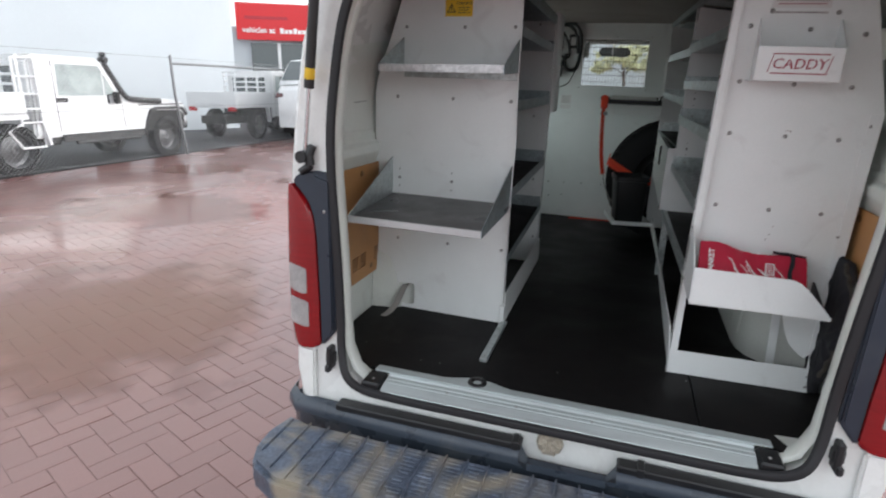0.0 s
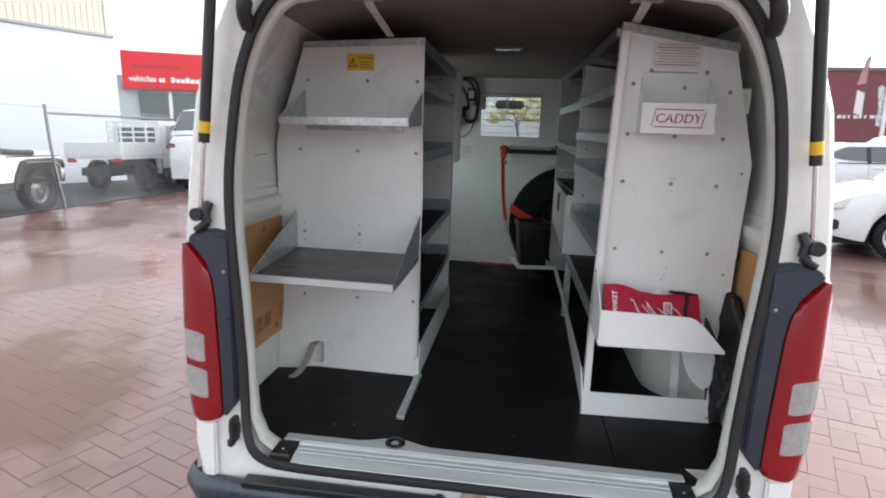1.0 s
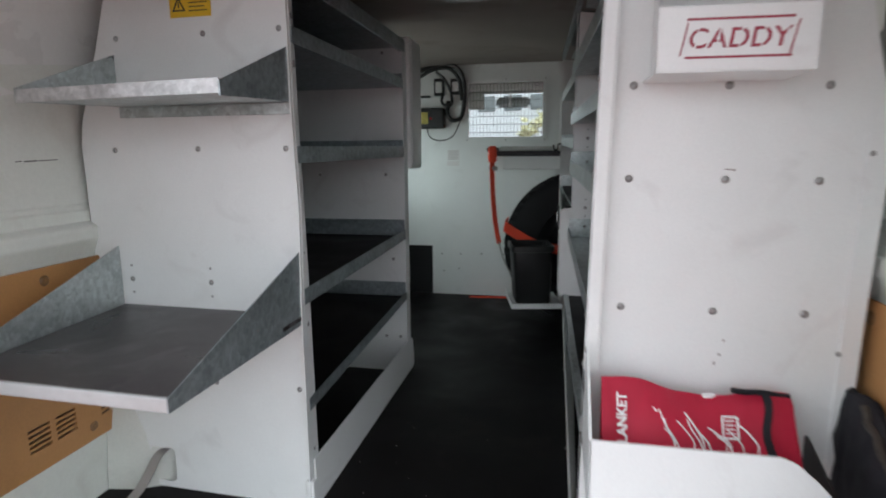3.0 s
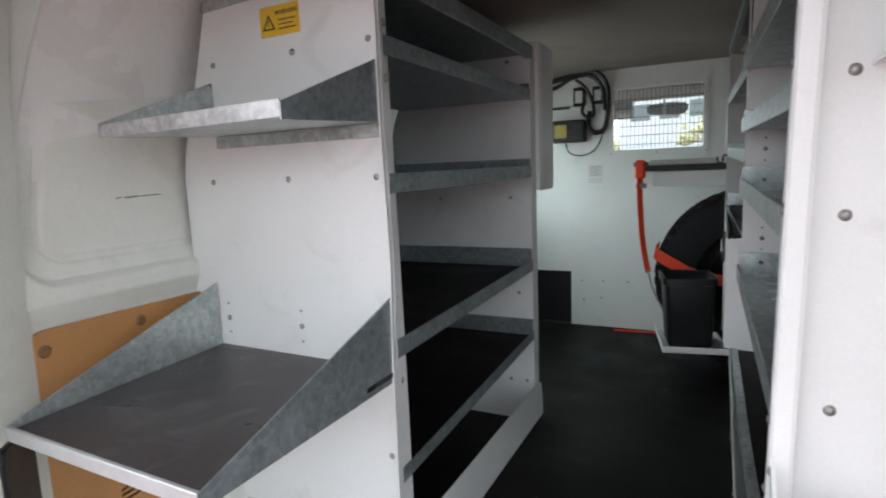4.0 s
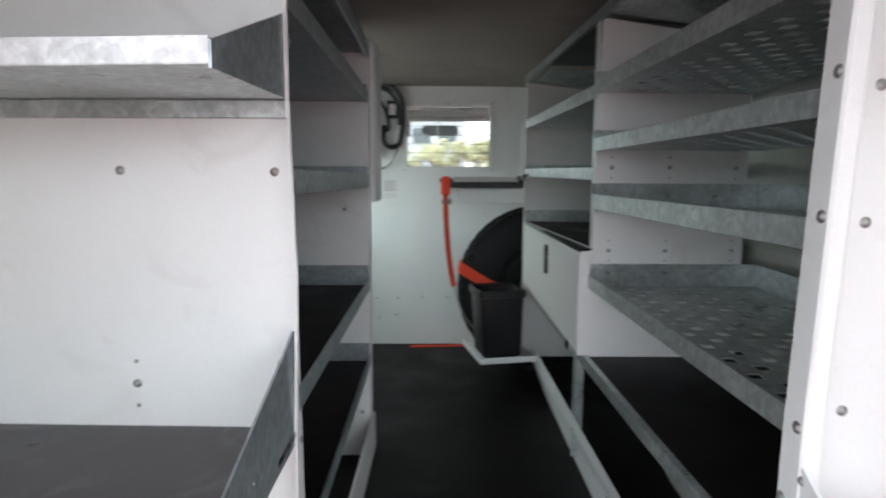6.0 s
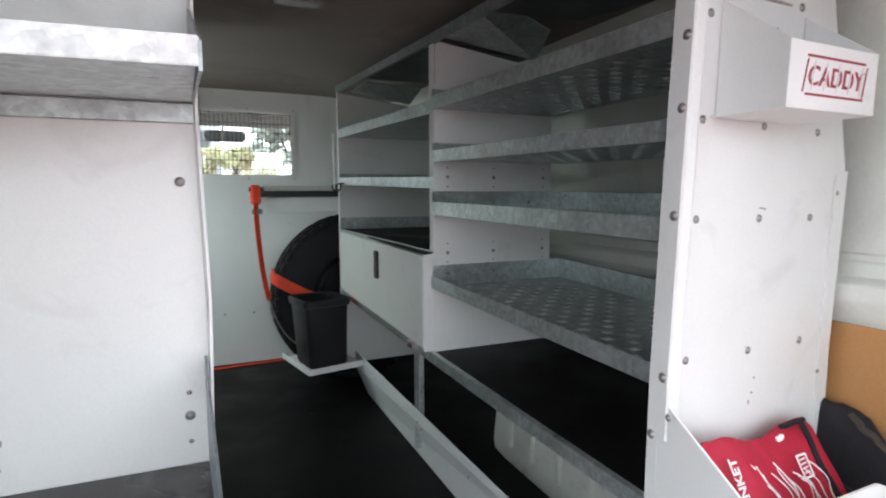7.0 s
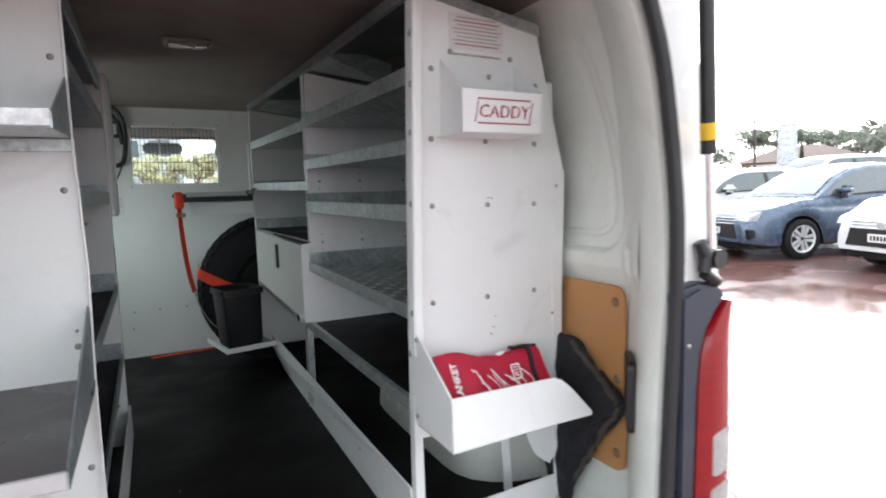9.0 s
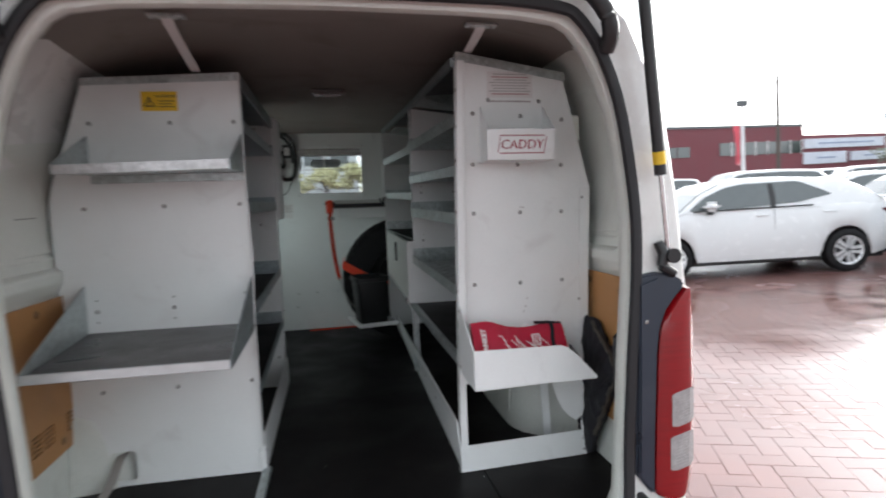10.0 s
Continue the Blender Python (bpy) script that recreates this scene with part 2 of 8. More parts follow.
def link(name, me, mat, parent=None, label="", smooth=False):
    if mat and not me.materials:
        me.materials.append(mat)
    ob = new(name, me)
    if parent:
        ob.parent = parent
        if parent.type == "EMPTY":
            ob.matrix_parent_inverse = Matrix.Translation(-Vector(parent.location))
    return tagged(ob, label)


def part(name, bm, mat, parent=None, label="", smooth=False):
    bmesh.ops.recalc_face_normals(bm, faces=bm.faces)
    me = bpy.data.meshes.new(name)
    bm.to_mesh(me)
    bm.free()
    if smooth:
        for p in me.polygons:
            p.use_smooth = True
        me.set_sharp_from_angle(angle=radians(40))
    return link(name, me, mat, parent, label)


def setting(name, bm, mat, label, category, smooth=False):
    return tagged(part(name, bm, mat, None, label, smooth), label, category, "", "structure")


def bevel(bm, geom_edges, r, seg=2):
    bmesh.ops.bevel(bm, geom=geom_edges, offset=r, segments=seg, affect="EDGES", clamp_overlap=True)


def box(x0, x1, y0, y1, z0, z1, r=0.0, bm=None, seg=1):
    own = bmesh.new()
    bmesh.ops.create_cube(own, size=1.0)
    for v in own.verts:
        v.co = Vector(((x0 + x1) / 2 + v.co.x * (x1 - x0), (y0 + y1) / 2 + v.co.y * (y1 - y0), (z0 + z1) / 2 + v.co.z * (z1 - z0)))
    if r:
        bevel(own, list(own.edges), r, seg)
    return merge(bm, own)


def merge(bm, own):
    if bm is None:
        return own
    me = bpy.data.meshes.new("tmp")
    own.to_mesh(me)
    own.free()
    bm.from_mesh(me)
    bpy.data.meshes.remove(me)
    return bm


AX = {"x": lambda a, b, d: Vector((d, a, b)), "y": lambda a, b, d: Vector((a, d, b)), "z": lambda a, b, d: Vector((a, b, d))}


def plate(outline, axis, d0, d1, holes=(), bm=None, r=0.0):
    """A flat outline (with holes) across an axis, from d0 to d1 thick."""
    own = bmesh.new()
    edges = []
    for loop in (outline, *holes):
        vs = [own.verts.new(AX[axis](a, b, d0)) for a, b in loop]
        edges += [own.edges.new((vs[i], vs[(i + 1) % len(vs)])) for i in range(len(vs))]
    if holes:
        bmesh.ops.triangle_fill(own, use_beauty=True, use_dissolve=True, edges=edges)
    else:
        own.faces.new([e.verts[0] for e in edges])
    out = bmesh.ops.extrude_face_region(own, geom=list(own.faces))
    shift = AX[axis](0, 0, d1 - d0)
    for v in out["geom"]:
        if isinstance(v, bmesh.types.BMVert):
            v.co += shift
    if r:
        bmesh.ops.recalc_face_normals(own, faces=own.faces)
        sharp = [e for e in own.edges if len(e.link_faces) == 2 and e.calc_face_angle() > 0.6]
        bevel(own, sharp, r, 2)
    return merge(bm, own)


def rounded(a0, a1, b0, b1, r, n=5):
    pts = []
    for ca, cb, s in ((a1 - r, b1 - r, 0), (a0 + r, b1 - r, 90), (a0 + r, b0 + r, 180), (a1 - r, b0 + r, 270)):
        for i in range(n + 1):
            t = radians(s + 90 * i / n)
            pts.append((ca + r * math.cos(t), cb + r * math.sin(t)))
    return pts


def rod(p0, p1, r0, r1=None, n=12, bm=None, caps=True):
    own = bmesh.new()
    p0, p1 = Vector(p0), Vector(p1)
    d = p1 - p0
    bmesh.ops.create_cone(own, cap_ends=caps, segments=n, radius1=r0, radius2=r0 if r1 is None else r1, depth=d.length)
    bmesh.ops.transform(own, verts=own.verts, matrix=Matrix.Translation((p0 + p1) / 2) @ d.to_track_quat("Z", "Y").to_matrix().to_4x4())
    return merge(bm, own)


def tube(points, r, n=8, closed=False, bm=None, flat=1.0, axis=None):
    """A round (or flattened) section swept along points."""
    own = bmesh.new()
    pts = [Vector(p) for p in points]
    rings = []
    for i, p in enumerate(pts):
        a = pts[i - 1] if (i or closed) else p
        b = pts[(i + 1) % len(pts)] if (i < len(pts) - 1 or closed) else p
        d = (b - a).normalized()
        up = Vector(axis) if axis else (Vector((0, 0, 1)) if abs(d.z) < 0.9 else Vector((0, 1, 0)))
        s = d.cross(up).normalized()
        u = s.cross(d).normalized()
        rings.append([own.verts.new(p + s * r * math.cos(2 * math.pi * k / n) + u * r * flat * math.sin(2 * math.pi * k / n)) for k in range(n)])
    m = len(rings)
    for i in range(m if closed else m - 1):
        a, b = rings[i], rings[(i + 1) % m]
        for k in range(n):
            own.faces.new((a[k], a[(k + 1) % n], b[(k + 1) % n], b[k]))
    if not closed:
        own.faces.new(rings[0])
        own.faces.new(rings[-1])
    return merge(bm, own)


def smooth_path(points, n=6):
    """Points along a smooth curve through the given ones."""
    p = [Vector(q) for q in points]
    out = []
    for i in range(len(p) - 1):
        a, b, c, d = p[max(i - 1, 0)], p[i], p[i + 1], p[min(i + 2, len(p) - 1)]
        for k in range(n):
            t = k / n
            out.append(0.5 * ((2 * b) + (c - a) * t + (2 * a - 5 * b + 4 * c - d) * t * t + (3 * b - a - 3 * c + d) * t ** 3))
    return out + [p[-1]]


def ribbon(points, width, thick, side, bm=None):
    """A flat band along points; side: the way its width runs."""
    own = bmesh.new()
    pts = [Vector(p) for p in points]
    side = Vector(side).normalized()
    rings = []
    for i, p in enumerate(pts):
        d = (pts[min(i + 1, len(pts) - 1)] - pts[max(i - 1, 0)]).normalized()
        s = (side - d * side.dot(d)).normalized()
        u = s.cross(d).normalized()
        w, h = s * width / 2, u * thick / 2
        rings.append([own.verts.new(q) for q in (p - w - h, p + w - h, p + w + h, p - w + h)])
    for a, b in zip(rings, rings[1:]):
        for k in range(4):
            own.faces.new((a[k], a[(k + 1) % 4], b[(k + 1) % 4], b[k]))
    own.faces.new(rings[0])
    own.faces.new(rings[-1])
    return merge(bm, own)


def loft(rings, closed=False, bm=None, caps=False):
    own = bmesh.new()
    vs = [[own.verts.new(p) for p in ring] for ring in rings]
    k = len(vs[0])
    for a, b in zip(vs, vs[1:]):
        for i in range(k if closed else k - 1):
            own.faces.new((a[i], a[(i + 1) % k], b[(i + 1) % k], b[i]))
    if caps:
        own.faces.new(vs[0])
        own.faces.new(vs[-1])
    return merge(bm, own)


def lathe(profile, n=32, axis="y", bm=None):
    """profile: (radius, along) pairs turned about the axis."""
    own = bmesh.new()
    rings = []
    for r, a in profile:
        ring = []
        for k in range(n):
            t = 2 * math.pi * k / n
            c, s = r * math.cos(t), r * math.sin(t)
            ring.append(own.verts.new({"y": (c, a, s), "x": (a, c, s), "z": (c, s, a)}[axis]))
        rings.append(ring)
    for a, b in zip(rings, rings[1:]):
        for k in range(n):
            own.faces.new((a[k], a[(k + 1) % n], b[(k + 1) % n], b[k]))
    return merge(bm, own)


def move(bm, m):
    bmesh.ops.transform(bm, matrix=m, verts=bm.verts)
    return bm


def letters(text, size, m, mat, parent, name="lettering", spacing=1.0, shear=0.0, bold=0.0):
    cu = bpy.data.curves.new("text", "FONT")
    cu.body, cu.size, cu.align_x, cu.align_y, cu.extrude = text, size, "CENTER", "CENTER", 0.0004
    cu.space_character, cu.shear, cu.offset = spacing, shear, bold
    tmp = bpy.data.objects.new("text", cu)
    me = bpy.data.meshes.new_from_object(tmp)
    bpy.data.objects.remove(tmp)
    me.transform(m)
    me.materials.clear()
    return link(name, me, mat, parent)


def bolt_mesh():
    bm = lathe([(0.0001, -0.004), (0.0035, -0.0038), (0.006, -0.002), (0.0065, -0.0008), (0.009, -0.0006), (0.009, 0.0006)], 12)
    bmesh.ops.recalc_face_normals(bm, faces=bm.faces)
    me = bpy.data.meshes.new("bolt")
    bm.to_mesh(me)
    bm.free()
    for p in me.polygons:
        p.use_smooth = True
    me.materials.append(BOLT_STEEL)
    return me


BOLT = bolt_mesh()


def bolts(parent, places, turn=0.0, tilt=0.0, size=1.0):
    """Dome-headed bolts whose heads face -y before the turn."""
    for p in places:
        ob = link("bolt", BOLT, None, parent)
        base = Vector(parent.location) if parent.type == "EMPTY" else Vector((0, 0, 0))
        ob.matrix_basis = pose(*p, tilt, 0, turn) @ Matrix.Scale(size * 0.68, 4)


# ---- the van: outer body ----
def mirror_loop(half):
    """A closed outline from its right half, listed from top centre to bottom centre."""
    return half + [(-a, b) for a, b in reversed(half) if abs(a) > 1e-6]


OUTER = [(0, 1.975), (0.35, 1.965), (0.54, 1.94), (0.62, 1.91), (0.675, 1.865), (0.725, 1.76), (0.77, 1.63), (0.80, 1.45), (0.822, 1.25),
         (0.828, 1.0), (0.82, 0.75), (0.81, 0.50), (0.0, 0.50)]
OPENING = [(0, 1.905), (0.30, 1.901), (0.42, 1.896), (0.508, 1.884), (0.540, 1.866), (0.576, 1.822), (0.606, 1.765), (0.637, 1.675), (0.660, 1.545),
           (0.675, 1.41), (0.675, 1.27), (0.663, 1.08), (0.653, 0.87), (0.645, 0.735), (0.620, 0.668), (0.570, 0.632), (0.0, 0.622)]
INSIDE = [(0, 1.95), (0.34, 1.945), (0.52, 1.935), (0.61, 1.915), (0.665, 1.88), (0.70, 1.82), (0.735, 1.72), (0.757, 1.60), (0.775, 1.42),
          (0.785, 1.25), (0.787, 1.0), (0.787, 0.85), (0.787, 0.76), (0.785, 0.66), (0.78, 0.645), (0.5, 0.64), (0, 0.64)]


def at_y(half, y, sx=1.0, dz=0.0):
    return [Vector((a * sx, y, b + dz)) for a, b in mirror_loop(half)]


van = thing("van", "white panel van, tailgate open, cargo bay fitted with racks", "van")

frame_hole = mirror_loop([(a + 0.012 * (a > 0.3), b + (0.012 if b > 1.8 else -0.012 if b < 0.7 else 0)) for a, b in OPENING])
pillar_face = plate(mirror_loop([(a * 0.976, b) for a, b in OUTER]), "y", 0.004, 0.05, [frame_hole])
part("rear_frame", pillar_face, VAN_WHITE, van, "white painted rear door frame")

shell = []
for y, sx, dz in ((0.004, 0.976, 0.0), (0.012, 0.990, 0.002), (0.03, 1.002, 0.004), (0.06, 1.013, 0.006), (0.12, 1.024, 0.008), (0.6, 1.034, 0.012), (1.62, 1.036, 0.014), (2.45, 1.036, 0.013), (2.72, 1.03, 0.012)):
    shell.append([Vector((a * sx, y, b + dz * (b > 1.5))) for a, b in mirror_loop(OUTER[:-1])])
side_bm = loft(shell)
def side_glass(bm):
    """Takes the sliding door's window out of a left-hand skin."""
    gone = [f for f in bm.faces if f.calc_center_median().x < -0.5 and 1.62 < f.calc_center_median().y < 2.45 and 1.28 < f.calc_center_median().z < 1.755]
    bmesh.ops.delete(bm, geom=gone, context="FACES")
    return bm
part("body_side", side_glass(side_bm), VAN_WHITE, van, smooth=True)
GREEN_PANE = glass("green_tinted_glass", (0.78, 0.95, 0.84))
sg_pane = part("side_window", loft([[Vector((-0.838, y, 1.25)), Vector((-0.822, y, 1.45)), Vector((-0.795, y, 1.63)), Vector((-0.752, y, 1.76))] for y in (1.6, 2.47)]), GREEN_PANE, van, "green tinted sliding door window", True)
sg_pane.visible_shadow = False
lower = [(a * 1.03, b) for a, b in OUTER[8:12]]
for s in (1, -1):
    ring = lambda y, k=1.0: [Vector((s * a * k, y, b)) for a, b in lower]
    part("cab_door", loft([ring(2.72), ring(3.5), ring(4.1, 0.985), ring(4.45, 0.94), ring(4.62, 0.8)]), VAN_WHITE, van, smooth=True)
    part("windscreen_pillar", tube([(s * 0.70, 3.35, 1.92), (s * 0.74, 3.75, 1.62), (s * 0.79, 4.25, 1.24)], 0.035, 8), VAN_WHITE, van, smooth=True)
    part("door_pillar", tube([(s * 0.70, 2.76, 1.93), (s * 0.80, 2.78, 1.55), (s * 0.845, 2.80, 1.24)], 0.04, 8), VAN_WHITE, van, smooth=True)
roof_rows = []
for y, k, z in ((2.72, 1.0, 0.012), (3.1, 0.99, 0.005), (3.42, 0.96, -0.03)):
    roof_rows.append([Vector((s * a * 1.03 * k, y, b + z)) for s, a, b in [(-1, a, b) for a, b in reversed(OUTER[1:5])] + [(1, a, b) for a, b in OUTER[:5]]])
part("cab_roof", loft(roof_rows), VAN_WHITE, van, smooth=True)
nose = [[Vector((x * k, y, z)) for x in (-0.84, -0.6, 0, 0.6, 0.84)] for y, z, k in ((4.22, 1.25, 1.0), (4.4, 1.17, 0.97), (4.6, 0.98, 0.93), (4.66, 0.75, 0.92), (4.62, 0.4, 0.93))]
part("bonnet", loft(nose), VAN_WHITE, van, smooth=True)
screen = loft([[Vector((x, 3.42, 1.90 - 0.03 * abs(x))) for x in (-0.66, -0.3, 0, 0.3, 0.66)], [Vector((x, 4.22, 1.25)) for x in (-0.78, -0.4, 0, 0.4, 0.78)]])
SCREEN_PANE = glass("tinted_windscreen", (0.90, 0.95, 0.95))
pane = part("windscreen", screen, SCREEN_PANE, van, "clear windscreen glass", True)
pane.visible_shadow = False
part("underbody", box(-0.78, 0.78, 0.15, 4.5, 0.30, 0.56, 0.02), BLACK_STEEL, van)


def wheel_meshes(r, w, rim, spokes=5, steel=False):
    """Tyre and rim turned about y; the outer face towards -y."""
    h = w / 2
    tyre = lathe([(rim, -h * 0.9), (rim + 0.012, -h), (r - 0.06, -h * 1.04), (r - 0.022, -h * 0.96), (r - 0.004, -h * 0.78), (r, -h * 0.3), (r, h * 0.3),
                  (r - 0.004, h * 0.78), (r - 0.03, h), (rim, h * 0.9)], 40)
    for k in range(28):
        t = 2 * math.pi * k / 28
        for a in (-0.5, 0.5):
            g = box(-0.012, 0.012, h * a - h * 0.34, h * a + h * 0.34, r - 0.006, r + 0.003)
            merge(tyre, move(g, Matrix.Rotation(t + a * 0.1, 4, "Y")))
    rm = lathe([(0.001, -h * 0.35), (0.035, -h * 0.55), (0.06, -h * 0.5), (0.062, -h * 0.3), (rim * 0.75, h * 0.05), (rim * 0.9, -h * 0.1), (rim - 0.012, -h * 0.75), (rim + 0.004, -h * 0.95), (rim, -h * 0.6), (rim - 0.01, h * 0.8)], 32)
    hub = bmesh.new()
    for k in range(spokes):
        for side in (-1, 1):
            b = plate([(0.03, side * 0.008), (0.04, side * 0.040), (rim - 0.006, side * 0.068), (rim - 0.006, side * 0.016)], "y", -h * 0.82, -h * 0.55, bm=None)
            for v in b.verts:
                v.co.z, v.co.x = v.co.z, v.co.x
            merge(hub, move(b, Matrix.Rotation(2 * math.pi * k / spokes, 4, "Y")))
    merge(hub, lathe([(rim - 0.022, -h * 0.80), (rim - 0.004, -h * 0.97), (rim + 0.004, -h * 0.97), (rim + 0.004, -h * 0.80)], 32))
    out = []
    for name, bm in (("tyre", tyre), ("rim", rm), ("spokes", hub)):
        bmesh.ops.recalc_face_normals(bm, faces=bm.faces)
        me = bpy.data.meshes.new(name)
        bm.to_mesh(me)
        bm.free()
        for p in me.polygons:
            p.use_smooth = True
        me.set_sharp_from_angle(angle=radians(35))
        out.append(me)
    return out


RIM_DARK = material("dark_wheel_steel", (0.09, 0.09, 0.093), 0.45, metal=0.6, var=0.15)
RIM_SILVER = material("silver_wheel", (0.72, 0.73, 0.74), 0.35, metal=0.45, var=0.08)
WHEEL = wheel_meshes(0.315, 0.20, 0.215)
for me, mat in zip(WHEEL, (TYRE, RIM_DARK, RIM_SILVER)):
    me.materials.append(mat)


def put_wheel(parent, x, y, z, turn, scale=1.0, spokes=True):
    w = link("wheel", WHEEL[0], None, parent)
    w.matrix_basis = pose(x, y, z, 0, 0, turn) @ Matrix.Scale(scale, 4)
    link("rim", WHEEL[1], None, w)
    if spokes:
        link("spokes", WHEEL[2], None, w)
    return w


for x, turn in ((0.72, 90), (-0.72, -90)):
    for y in (1.05, 3.75):
        put_wheel(van, x, y, 0.32 + 0.029 * x, turn)

# tailgate, swung up over the bay
gate = part("tailgate", box(-0.72, 0.72, -1.12, 0.0, -0.03, 0.03, 0.02, seg=2), VAN_WHITE, van, "raised white tailgate with a window")
gate.matrix_basis = pose(0, -0.03, 2.0, -8, 0, 0)

# door seal and reveal
def smoothstep(a, b, x):
    t = min(1, max(0, (x - a) / (b - a)))
    return t * t * (3 - 2 * t)


def seal_y(z):
    return -0.004 - 0.032 * (1 - smoothstep(0.64, 0.80, z))


seal_loop = [Vector((a, seal_y(b), b + 0.004 * (b < 0.65))) for a, b in mirror_loop(OPENING[:-1] + [(0.50, 0.624), (0.42, 0.622), (0.2, 0.622), (0.0, 0.622)])]
seal_line = smooth_path(seal_loop + seal_loop[:1], 4)[:-1]
part("door_seal", tube(seal_line, 0.0145, 8, True, flat=0.8, axis=(0, 1, 0)), RUBBER, van, "black rubber seal round the rear opening", True)


def inset(half, d):
    cx, cz = 0.0, 1.25
    return [(a - d * (a > 0.05) * min(1, a / 0.5), b - d - 0.013 * smoothstep(1.6, 1.8, b) if b > 1.6 else (b + d * 0.6 if b < 0.7 else b)) for a, b in half]


reveal = [at_y(OPENING, 0.012), at_y(inset(OPENING, 0.010), 0.016), at_y(inset(OPENING, 0.013), 0.030), at_y(inset(OPENING, 0.002), 0.07), at_y(INSIDE, 0.22)]
reveal[3] = [Vector((v.x, 0.07, max(v.z, 0.635))) for v in reveal[3]]
part("door_reveal", loft(reveal, True), INNER_WHITE, van, "white painted inner door reveal", True)

# lamps with their plastic surrounds
LENS_IN = [(0.748, 0.733), (0.722, 0.745), (0.721, 0.80), (0.722, 0.88), (0.726, 1.0), (0.729, 1.09), (0.736, 1.15), (0.752, 1.192), (0.775, 1.222), (0.797, 1.246)]
LENS_OUT = [(0.797, 0.733), (0.810, 0.745), (0.819, 0.8), (0.823, 0.88), (0.825, 1.0), (0.823, 1.09), (0.821, 1.15), (0.819, 1.192), (0.816, 1.222), (0.809, 1.246)]
SURROUND = [(0.672, 1.262), (0.684, 1.282), (0.72, 1.287), (0.765, 1.281), (0.795, 1.262), (0.798, 1.250), (0.772, 1.224), (0.749, 1.194), (0.733, 1.15), (0.726, 1.09), (0.723, 1.0), (0.719, 0.88), (0.718, 0.752),
            (0.714, 0.742), (0.69, 0.772), (0.668, 0.80), (0.672, 1.0), (0.675, 1.2)]
def smooth_line(pts):
    return [(p.x, p.y) for p in smooth_path([(a, b, 0) for a, b in pts], 4)]


LENS_FACE = [(0.0, -0.010), (0.12, -0.0185), (0.5, -0.0215), (0.78, -0.019), (0.96, -0.010), (1.04, 0.004)]


def lerp_at(line, u):
    for (a, b), (c, d) in zip(line, line[1:]):
        if u <= c:
            return b + (d - b) * (u - a) / (c - a)
    return line[-1][1]


